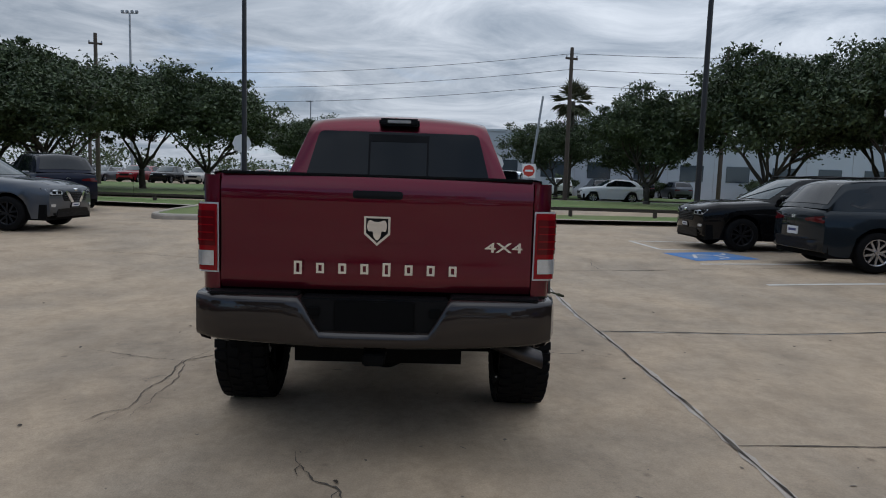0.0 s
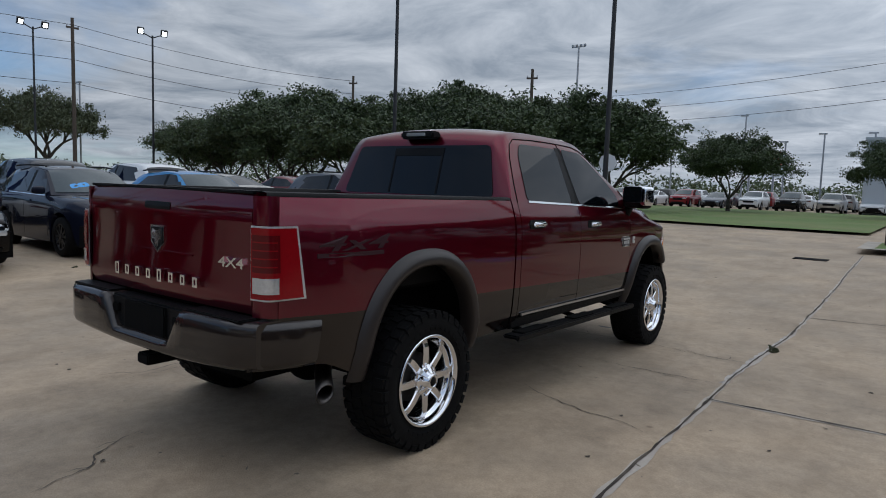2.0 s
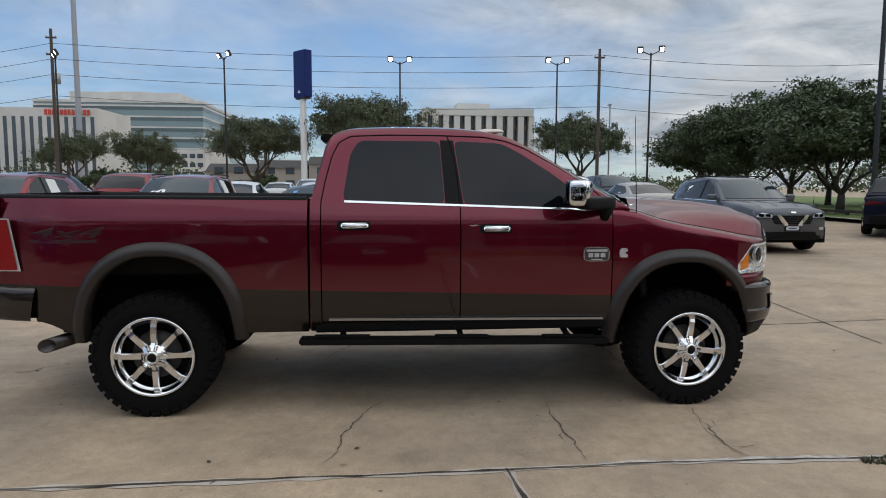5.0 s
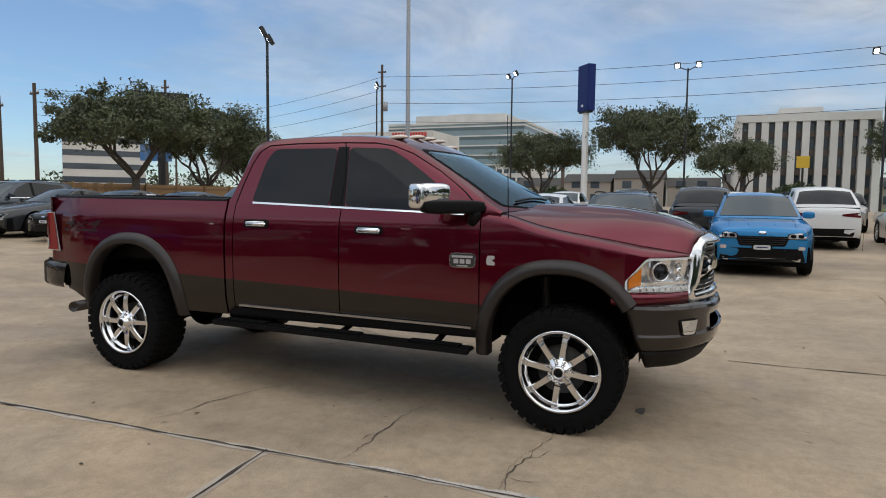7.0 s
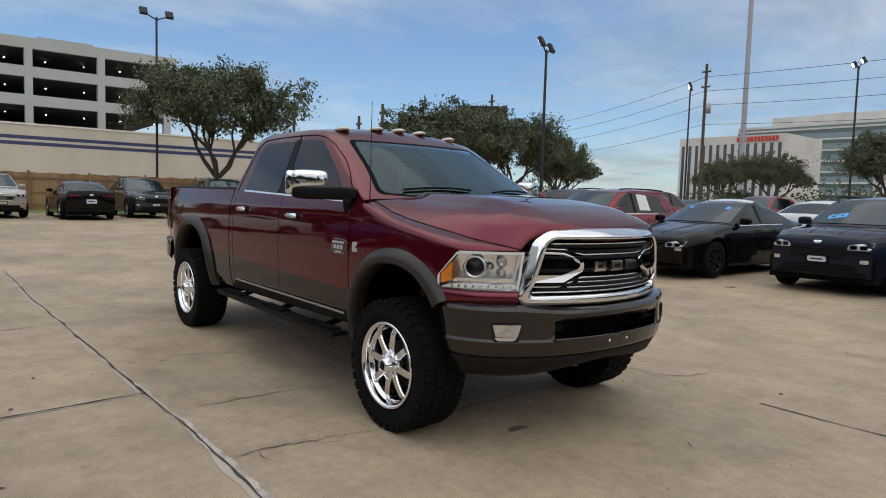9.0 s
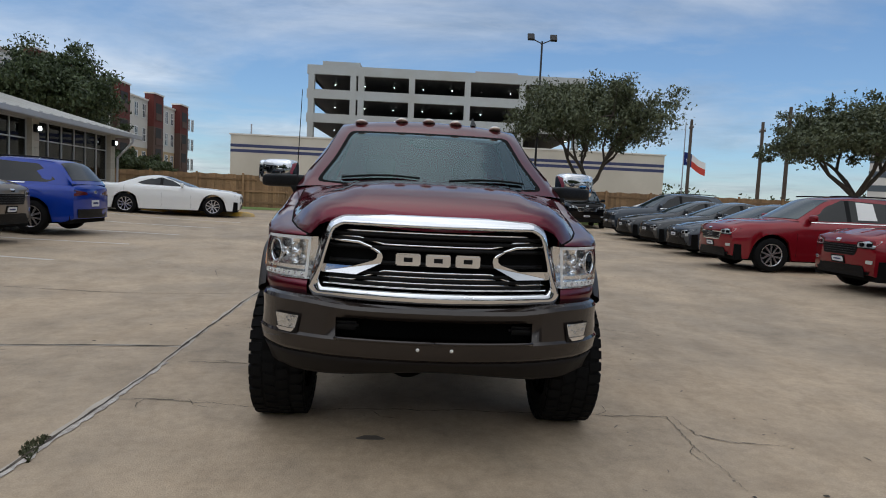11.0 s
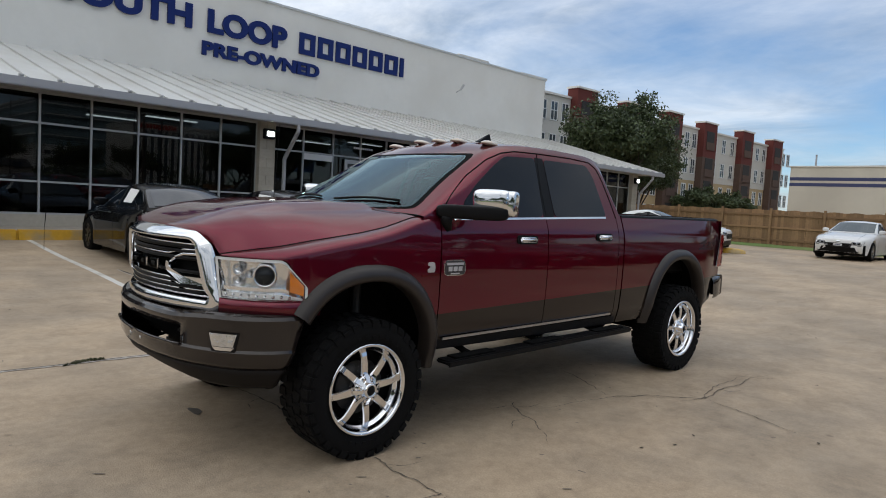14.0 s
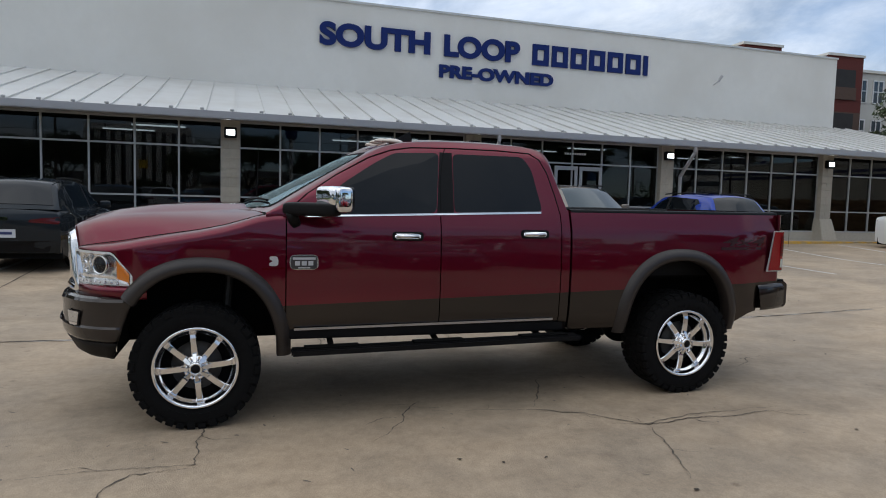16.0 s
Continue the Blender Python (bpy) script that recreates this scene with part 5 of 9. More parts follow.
for side in (1, -1):
    for arch in (REAR_ARCH, FRONT_ARCH):
        verts = []
        for i in range(25):
            t = math.pi * i / 24
            for x in (0.50, 0.94):
                verts.append((side * x, arch[0] + (arch[1] + 0.015) * math.cos(t), arch[2] + (arch[3] + 0.03) * math.sin(t) ** 0.9))
        put("wheel_well", mesh_of("wheel_well", verts, grid_faces(25, 2)), M["under"], truck, "dark wheel well liner")
        part("well_wall", boxed(side * 0.50 - 0.01, side * 0.50 + 0.01, arch[0] - 0.54, arch[0] + 0.54, 0.55, 1.16), M["under"], truck)
    part("rocker_panel", boxed(side * 0.90 - 0.04, side * 0.90 + 0.035, -0.82, 1.36, 0.585, 0.672), M["black"], truck, "black sill panel", bevel=0.015)
    step = bmesh.new()
    box(step, side * 0.99 - 0.060, side * 0.99 + 0.060, -0.91, 1.28, -0.028, 0.0)
    box(step, side * 0.99 + side * 0.060 - 0.012, side * 0.99 + side * 0.060 + 0.012, -0.91, 1.28, -0.042, 0.004)
    board = part("running_board", step, M["black"], truck, "black running board step", bevel=0.010)
    board.matrix_basis = pose(0, 0, 0.553, -1.0, 0, 0)
    for y in (-0.62, 0.22, 1.0):
        part("step_pad", boxed(side * 0.99 - 0.045, side * 0.99 + 0.045, y - 0.19, y + 0.19, 0.0, 0.012), M["under"], board)
        brk = bmesh.new()
        tube(brk, (side * 0.60, y, 0.62), (side * 0.96, y, 0.535), 0.022, 0.022, 8)
        part("step_bracket", brk, M["under"], truck)
    part("sill_strip", boxed(side * 0.957 - 0.006, side * 0.957 + 0.006, -0.72, 1.25, 0.668, 0.684), M["steel"], truck, "pale strip along the door bottoms").matrix_basis = pose(0, 0, 0, -0.7, 0, 0)
for y in (-1.885, 1.895):
    bm = bmesh.new()
    tube(bm, (-0.78, y, 0.43), (0.78, y, 0.43), 0.05, 0.05, 12)
    v = bmesh.ops.create_uvsphere(bm, u_segments=14, v_segments=10, radius=0.17)["verts"]
    bmesh.ops.translate(bm, verts=v, vec=(0.12 if y > 0 else 0, y, 0.43))
    part("axle", bm, M["under"], truck, "black axle with differential", smooth=True)
    for side in (1, -1):
        bm = bmesh.new()
        tube(bm, (side * 0.62, y - 0.16, 0.45), (side * 0.58, y - 0.20, 1.0), 0.032, 0.032, 10)
        part("shock_absorber", bm, M["disc"] if y > 0 else M["under"], truck, "pale shock absorber")


# wheels: lugged tyre, eight-spoke chrome rim
TR, TW = 0.415, 0.315


def tyre_mesh():
    prof = [(0.262, -0.13), (0.285, -0.150), (0.33, -0.166), (0.375, -0.165), (0.405, -0.155), (0.421, -0.135), (0.425, -0.06), (0.425, 0.06), (0.421, 0.135), (0.405, 0.155), (0.375, 0.165), (0.33, 0.166), (0.285, 0.150), (0.262, 0.13)]
    verts, faces = lathe(prof, 60, "x")
    bm = bmesh.new()
    bm.from_mesh(mesh_of("tmp", verts, faces))
    for f in bm.faces:
        f.smooth = True
    me = bpy.data.meshes.new("tyre")
    bm.to_mesh(me)
    bm.free()
    bm = bmesh.new()
    n = 36
    for i in range(n):
        for row, (x0, x1, r0, r1, shift) in enumerate(((0.088, 0.158, 0.40, 0.4305, 0.0), (-0.158, -0.088, 0.40, 0.4305, 0.5), (0.008, 0.078, 0.41, 0.433, 0.3), (-0.078, -0.008, 0.41, 0.433, 0.8))):
            a = 2 * math.pi * (i + shift) / n
            m = Matrix.Rotation(a, 4, "X") @ Matrix.Rotation(radians(12 if row % 2 else -12), 4, "Z") if row > 1 else Matrix.Rotation(a, 4, "X")
            box(bm, x0, x1, -0.026, 0.026, r0, r1, m)
        for s in (1, -1):
            a = 2 * math.pi * (i + (0.0 if s > 0 else 0.5)) / n
            long = 0.378 if i % 2 else 0.392
            box(bm, s * 0.150, s * 0.167, -0.026, 0.026, long, 0.415, Matrix.Rotation(a, 4, "X"))
    for s in (1, -1):
        for i in range(40):
            a = 2 * math.pi * i / 40
            if (i // 8) % 2 == 0:
                box(bm, s * 0.160, s * 0.1685, -0.012, 0.012, 0.318, 0.338, Matrix.Rotation(a, 4, "X"))
    lugs = bpy.data.meshes.new("tread")
    bmesh.ops.recalc_face_normals(bm, faces=bm.faces)
    bm.to_mesh(lugs)
    bm.free()
    return me, lugs


def rim_mesh():
    """Deep polished barrel with a rolled outer lip and an inner step where the spokes land."""
    verts, faces = lathe(((0.284, 0.150), (0.286, 0.158), (0.283, 0.165), (0.277, 0.168), (0.270, 0.166), (0.264, 0.158), (0.259, 0.150), (0.257, 0.128), (0.254, 0.112), (0.236, 0.104), (0.232, 0.096), (0.229, 0.02), (0.226, -0.10), (0.262, -0.15)), 72, "x")
    return mesh_of("rim_barrel", verts, faces)


def spoke_mesh():
    """One flat-faced spoke with bevelled flanks, dished towards the barrel."""
    bm = bmesh.new()
    sec = ((0.07, 0.0265, 0.124), (0.11, 0.0250, 0.132), (0.16, 0.0235, 0.134), (0.205, 0.0225, 0.131), (0.228, 0.0225, 0.124), (0.242, 0.026, 0.113), (0.258, 0.029, 0.112))
    rows = []
    for r, w, x in sec:
        rows.append([bm.verts.new((a, b, r)) for a, b in ((x - 0.060, -w * 0.9), (x - 0.009, -w), (x, -w * 0.78), (x, w * 0.78), (x - 0.009, w), (x - 0.060, w * 0.9))])
    for p, q in zip(rows, rows[1:]):
        for i in range(5):
            bm.faces.new((p[i], p[i + 1], q[i + 1], q[i]))
    bmesh.ops.recalc_face_normals(bm, faces=bm.faces)
    me = bpy.data.meshes.new("spoke")
    bm.to_mesh(me)
    bm.free()
    return me


def hub_mesh():
    """Bolted centre cap: eight short fingers over a stepped dome."""
    verts, faces = lathe(((0.088, 0.075), (0.088, 0.128), (0.080, 0.140), (0.064, 0.146), (0.052, 0.162), (0.047, 0.180), (0.041, 0.190), (0.033, 0.192), (0.031, 0.186), (0.0, 0.186)), 40, "x")
    bm = bmesh.new()
    bm.from_mesh(mesh_of("tmp", verts, faces))
    for i in range(8):
        turn = Matrix.Rotation(2 * math.pi * i / 8, 4, "X")
        rows = [[bm.verts.new(turn @ Vector((x, w, r))) for x, w in ((a - 0.02, -b), (a, -b * 0.75), (a, b * 0.75), (a - 0.02, b))] for r, b, a in ((0.040, 0.010, 0.182), (0.060, 0.014, 0.166), (0.082, 0.018, 0.150), (0.098, 0.017, 0.140), (0.101, 0.015, 0.115))]
        for p, q in zip(rows, rows[1:]):
            for k in range(3):
                bm.faces.new((p[k], p[k + 1], q[k + 1], q[k]))
        g = 2 * math.pi * (i + 0.5) / 8
        tube(bm, (0.11, 0.072 * math.cos(g), 0.072 * math.sin(g)), (0.158, 0.072 * math.cos(g), 0.072 * math.sin(g)), 0.0105, 0.0085, 6)
    me = bpy.data.meshes.new("hub")
    bmesh.ops.recalc_face_normals(bm, faces=bm.faces)
    bm.to_mesh(me)
    bm.free()
    return me


(TYRE, LUGS), RIM, SPOKE, HUB = tyre_mesh(), rim_mesh(), spoke_mesh(), hub_mesh()
v, fc = lathe(((0.235, 0.03), (0.0, 0.03)), 32, "x")
BACKING = mesh_of("rim_back", v, fc)
v, fc = lathe(((0.17, 0.045), (0.17, 0.06), (0.05, 0.06)), 32, "x")
DISC = mesh_of("brake_disc", v, fc)
for side in (1, -1):
    for y, z in ((-1.878, 0.464), (1.895, 0.434)):
        wheel = thing("wheel", "black lugged off-road tyre on an eight-spoke chrome rim", "")
        wheel.parent = truck
        wheel.matrix_basis = (pose(0.885, y, z, 0.6 if y < 0 else -8, 0, 0) if side > 0 else pose(-0.880, y, z, 3 * y, 0, 180)) @ Matrix.Diagonal((0.94, 0.962, 0.962, 1))
        tyre = put("tyre", TYRE, M["tyre"], wheel, "black lugged off-road tyre")
        put("tread", LUGS, M["tyre"], tyre, "worn rubber tread blocks")["kind"] = "stuff"
        rim = put("rim", RIM, M["chrome"], wheel, "chrome rim")
        put("wheel_back", BACKING, M["under"], wheel)
        put("brake_disc", DISC, M["disc"], wheel, "steel brake disc")
        for i in range(8):
            put("spoke", SPOKE, M["spoke"], rim, "", pose(0, 0, 0, 45 * i, 0, 0))
        hub = put("hub_cap", HUB, M["chrome"], rim, "chrome hub with lug nuts")
        v, fc = lathe(((0.029, 0.186), (0.028, 0.189), (0.0, 0.190)), 16, "x")
        put("hub_mark", mesh_of("hub_mark", v, fc), M["black"], hub, "small black hub emblem")

# ---- marks on the ground ----
MAIN = [(2.14, -7.5), (2.09, -3.0), (2.03, 0.0), (1.98, 1.2), (2.0, 2.4), (2.02, 3.4), (1.95, 8.0), (1.75, 14.3)]
strip("joint_lip", MAIN, 0.052, M["joint_lip"], "pale worn lip of a slab joint", lift=0.003, wander=0.004, seed=2)
strip("crumbled_joint", [(1.962, 0.9), (1.957, 1.3), (1.968, 2.4), (1.98, 3.0), (1.985, 3.5)], 0.038, M["crumbled"], "pale crumbled concrete along a slab joint", lift=0.0045, wander=0.010, seed=8, step=0.05)
strip("ground_joint", MAIN, 0.018, M["sealant"], "dark open slab joint", lift=0.006, wander=0.009, seed=3)
strip("joint_lip", [(2.03, 0.36), (4.4, 0.55), (7.5, 0.8)], 0.05, M["joint_lip"], "pale worn lip of a slab joint", lift=0.003, wander=0.006, seed=6)
strip("ground_joint", [(2.0, 0.36), (4.4, 0.55), (7.5, 0.8)], 0.022, M["sealant"], "dark open slab joint", lift=0.006, wander=0.005, seed=4)
strip("ground_joint", [(1.98, 4.9), (4.5, 5.1), (9.0, 5.4)], 0.016, M["sealant"], "thin dark slab joint", lift=0.005, wander=0.004, seed=5)
strip("ground_joint", [(2.1, -2.6), (6.5, -2.2), (11, -1.8)], 0.012, M["sealant"], "thin joint between concrete slabs", lift=0.005, wander=0.004, seed=15)
strip("ground_joint", [(-1.68, 3.0), (-1.70, 4.6), (-1.75, 9.0)], 0.016, M["sealant"], "thin dark slab joint", lift=0.005, wander=0.006, seed=16)
strip("ground_joint", [(-0.7, 4.8), (-2.5, 4.94), (-6.5, 5.2)], 0.014, M["sealant"], "thin dark slab joint", lift=0.005, wander=0.005, seed=17)
CRACKS = (
    [(1.95, 1.81), (1.5, 1.76), (1.08, 1.90), (0.3, 1.86), (-0.6, 1.83), (-1.2, 1.85), (-1.69, 1.83), (-1.66, 2.35), (-1.69, 2.95)],
    [(-1.74, 1.83), (-1.75, 2.17), (-1.97, 2.29), (-2.3, 2.33)],
    [(-1.54, -0.74), (-1.68, -1.15), (-1.60, -1.55), (-1.65, -1.96), (-1.58, -2.25), (-1.655, -2.55)],
    [(-1.06, 0.28), (-1.12, -0.15), (-1.18, -0.5), (-1.34, -0.82), (-1.66, -1.13), (-1.53, -1.58), (-1.51, -2.40)],
    [(-0.38, -0.88), (-0.7, -0.75), (-1.14, -0.51)],
    [(-1.68, -1.15), (-2.1, -1.05), (-2.52, -0.90)],
    [(-0.82, 0.65), (-0.90, 0.40), (-1.14, 0.48), (-1.35, 0.60), (-1.55, 0.75)],
    [(-0.81, 0.30), (-0.92, 0.39)],
    [(0.75, -0.29), (1.05, -0.45), (1.42, -0.58), (1.70, -0.60), (1.93, -0.69)],
    [(0.83, 0.88), (1.15, 0.83), (1.46, 0.85), (1.95, 0.84)],
    [(1.28, 1.86), (1.60, 1.80), (1.77, 1.79), (1.97, 1.86)],
    [(-0.41, -2.85), (-0.36, -3.0), (-0.25, -3.19), (-0.12, -3.28), (-0.05, -3.6)],
    [(3.37, 6.40), (3.20, 5.6), (3.25, 4.72)],
    [(3.0, -4.2), (3.3, -4.9), (3.15, -5.6)],
)
for i, pts in enumerate(CRACKS):
    strip("ground_crack", pts, 0.0085, M["crack"], "thin dark wandering crack in the concrete", lift=0.005, wander=0.011, seed=20 + i, taper=True, category="crack", step=0.028)
    # short side branches
    rnd = random.Random(60 + i)
    for (xa, ya), (xb, yb) in zip(pts[1:-1], pts[2:]):
        if rnd.random() < 0.45:
            a = math.atan2(yb - ya, xb - xa) + rnd.choice((-1, 1)) * rnd.uniform(0.6, 1.3)
            r = rnd.uniform(0.12, 0.32)
            strip("ground_crack", [(xa, ya), (xa + 0.5 * r * math.cos(a), ya + 0.5 * r * math.sin(a)), (xa + r * math.cos(a + 0.4), ya + r * math.sin(a + 0.4))], 0.006, M["crack"], "short fine side crack in the concrete", lift=0.0045, wander=0.007, seed=90 + i, taper=True, category="crack", step=0.028)
rnd = random.Random(9)
M["litter"] = material("dry_leaf_litter", (0.055, 0.042, 0.03), 0.9, vary=0.4, scale=40)
for k in range(60):
    a, r = rnd.uniform(0, 6.283), rnd.uniform(1.3, 9)
    x, y = r * math.cos(a), r * math.sin(a) * 1.1
    if abs(x) < 1.2 and abs(y) < 3.1:
        continue
    v = [(rnd.uniform(0.6, 1.2) * 0.022 * math.cos(t), rnd.uniform(0.5, 1.2) * 0.014 * math.sin(t), 0.006 * rnd.random() + 0.004) for t in np.linspace(0, 6.283, 7)[:-1]]
    leaf = put("dry_leaf", mesh_of("dry_leaf", v, [tuple(range(6))], False), M["litter"], None, "", pose(x, y, ground_z(x, y), 0, 0, rnd.uniform(0, 360)))
    tagged(leaf, "small dark dry leaf on the concrete", "leaf", "dry leaves on the concrete")
M["pit"] = material("concrete_pit", (0.17, 0.14, 0.11), 0.95, vary=0.4, scale=50)
rnd = random.Random(33)
verts, faces = [], []
for _ in range(230):
    a, r = rnd.uniform(0, 6.283), rnd.uniform(1.0, 8.5)
    x, y = r * math.cos(a), r * math.sin(a)
    long, thin, turn = rnd.uniform(0.006, 0.034) * rnd.uniform(0.5, 1.2), rnd.uniform(0.004, 0.011), rnd.uniform(0, 3.14)
    b, n = len(verts), 8
    for k in range(n):
        t = 6.283 * k / n
        u, w = long * math.cos(t) * rnd.uniform(0.6, 1.2), thin * math.sin(t) * rnd.uniform(0.6, 1.3)
        px, py = x + u * math.cos(turn) - w * math.sin(turn), y + u * math.sin(turn) + w * math.cos(turn)
        verts.append((px, py, ground_z(px, py) + 0.0035))
    faces.append(tuple(range(b, b + n)))
tagged(put("concrete_pits", mesh_of("concrete_pits", verts, faces, False), M["pit"]), "small dark pits and chips in the concrete", "pits", kind="stuff")
M["oil"] = material("oil_stain", (0.10, 0.085, 0.07), 0.6, vary=0.3, scale=20)
v = [(0.27 + 0.075 * math.cos(t) * (1 + 0.3 * math.sin(3 * t)), 2.36 + 0.045 * math.sin(t) * (1 + 0.25 * math.cos(2 * t)), ground_z(0.27, 2.36) + 0.004) for t in np.linspace(0, 6.283, 19)[:-1]]
tagged(put("oil_stain", mesh_of("oil_stain", v, [tuple(range(18))], False), M["oil"]), "small dark oil stain on the concrete", "stain", kind="structure")

M["weed"] = material("weed_leaf", (0.050, 0.055, 0.022), 0.8, vary=0.4, scale=30)
for x, y, n, seed in ((2.015, 2.47, 420, 2), (-7.4, -0.3, 60, 3)):
    rnd = random.Random(seed)
    verts, faces = [], []
    for _ in range(n):
        f = rnd.random()
        cx = x - 0.065 * f + 0.095 * rnd.random() ** 1.2 * math.sin(math.pi * min(1.0, 0.12 + 0.95 * f)) ** 0.5
        cy = y + (0.34 if n > 100 else 0.12) * f
        h, b, w = rnd.uniform(0.006, 0.020), rnd.uniform(0, 6.28), rnd.uniform(0.004, 0.012)
        z = ground_z(cx, cy)
        k = len(verts)
        verts += [(cx - w * math.sin(b), cy + w * math.cos(b), z), (cx + w * math.sin(b), cy - w * math.cos(b), z), (cx + h * 0.6 * math.cos(b), cy + h * 0.6 * math.sin(b), z + h)]
        faces.append((k, k + 1, k + 2))
    tagged(put("weeds", mesh_of("weeds", verts, faces, False), M["weed"]), "low green weeds growing from a slab joint", "weeds", kind="stuff")


# ---- buildings: the showroom ----
M["white_wall"] = material("painted_white_wall", (0.76, 0.745, 0.70), 0.8, vary=0.05, scale=3, bump=0.12, bump_scale=120, stain=(0.70, 0.68, 0.63), stain_scale=0.35)
M["roof_metal"] = material("pale_roof_metal", (0.62, 0.62, 0.60), 0.42, 0.25, vary=0.05, scale=5, stain=(0.55, 0.54, 0.51), stain_scale=0.8)
M["soffit"] = material("grey_soffit", (0.42, 0.41, 0.39), 0.8, vary=0.06, scale=6)
M["stone"] = material("tan_limestone", (0.43, 0.39, 0.32), 0.9, vary=0.16, scale=10, bump=0.4, bump_scale=40, each=0.08)
M["mullion"] = material("grey_aluminium", (0.46, 0.46, 0.46), 0.45, 0.4)
M["signblue"] = material("sign_blue", (0.008, 0.022, 0.13), 0.5, spec=0.2)
M["lamp_white"] = material("lit_lamp", (0.9, 0.9, 0.9), 0.3, emit=(0.95, 1.0, 0.98), power=6.0)
# near-black colour that stands for the shade of unlit interiors
M["interior_shade"] = material("interior_shade", (0.035, 0.034, 0.034), 0.9, vary=0.3, scale=2)
M["gutter"] = material("grey_gutter", (0.40, 0.40, 0.42), 0.45, 0.3, vary=0.06)


M["pane"] = pane_material("window_glass", (0.20, 0.215, 0.22), (0.75, 0.78, 0.8), 1.5)
SHOP = pose(13.0, 0, 0, 0, 0, 2.0)
showroom = thing("showroom_building", "long white car showroom with a metal awning roof", "building", SHOP)
FRONT_END, BACK_END = -25.2, 10.6
GZ = 0.36
part("upper_wall", boxed(6.15, 6.45, FRONT_END, BACK_END, GZ, 8.72), M["white_wall"], showroom, "tall white painted wall")
part("parapet_cap", boxed(6.10, 6.50, FRONT_END - 0.05, BACK_END, 8.72, 8.80), M["roof_metal"], showroom)
part("end_wall", boxed(6.45, 22.0, FRONT_END, FRONT_END + 0.3, GZ, 8.72), M["white_wall"], showroom)
part("side_end_wall", boxed(0.0, 6.15, FRONT_END, FRONT_END + 0.25, GZ, 3.62), M["stone"], showroom)
bm = bmesh.new()
for y0, y1 in ((FRONT_END - 0.9, BACK_END),):
    v = [bm.verts.new(c) for c in ((-0.85, y0, 3.66), (-0.85, y1, 3.66), (6.15, y1, 5.50), (6.15, y0, 5.50), (-0.85, y0, 3.58), (-0.85, y1, 3.58), (6.15, y1, 5.42), (6.15, y0, 5.42))]
    for q in ((0, 3, 2, 1), (4, 5, 6, 7), (0, 1, 5, 4), (1, 2, 6, 5), (2, 3, 7, 6), (3, 0, 4, 7)):
        bm.faces.new([v[i] for i in q])
roof = part("awning_roof", bm, M["roof_metal"], showroom, "pale standing seam metal roof")
seam = boxed(-0.88, 6.14, -0.014, 0.014, 0, 0.045)
for v in seam.verts:
    v.co.z += (v.co.x + 0.85) * (1.84 / 7.0)
seam_me = bpy.data.meshes.new("roof_seam")
bmesh.ops.recalc_face_normals(seam, faces=seam.faces)
seam.to_mesh(seam_me)
seam.free()
k = 0
y = FRONT_END - 0.8
while y < BACK_END:
    put("roof_seam", seam_me, M["roof_metal"], roof, "", pose(0, y, 3.662))
    put("seam_clip", bpy.data.meshes.get("seam_clip") or mesh_of("seam_clip", *lathe(((0.0, 0), (0.05, 0), (0.05, 0.05), (0, 0.06)), 8, "z")), M["mullion"], roof, "", pose(-0.80, y + 0.1, 3.69))
    y += 0.72
part("gutter", boxed(-1.00, -0.85, FRONT_END - 0.92, BACK_END, 3.47, 3.66), M["gutter"], showroom, "grey box gutter along the roof edge", bevel=0.02)
part("soffit", boxed(-0.84, 6.1, FRONT_END - 0.85, BACK_END, 3.53, 3.56), M["soffit"], showroom, "grey soffit")
part("plinth", boxed(-0.05, 0.25, FRONT_END, BACK_END, GZ, 0.78), M["stone"], showroom)
walkway = thing("pavement", "pale concrete walkway in front of the showroom", "pavement", SHOP, kind="structure")
part("pavement_slab", boxed(-1.15, 0.0, FRONT_END + 0.5, BACK_END, 0.2, 0.50), M["kerb"], walkway)
for i in range(11):
    y0 = BACK_END - 3.0 * (i + 1)
    part("yellow_kerb", boxed(-1.33, -1.155, y0 + 0.006, y0 + 2.994, 0.2, 0.515), M["yellow"], walkway, bevel=0.02)

COLUMNS = [9.0, 2.22, -4.60, -11.35, -18.1, -24.7]
block = {}


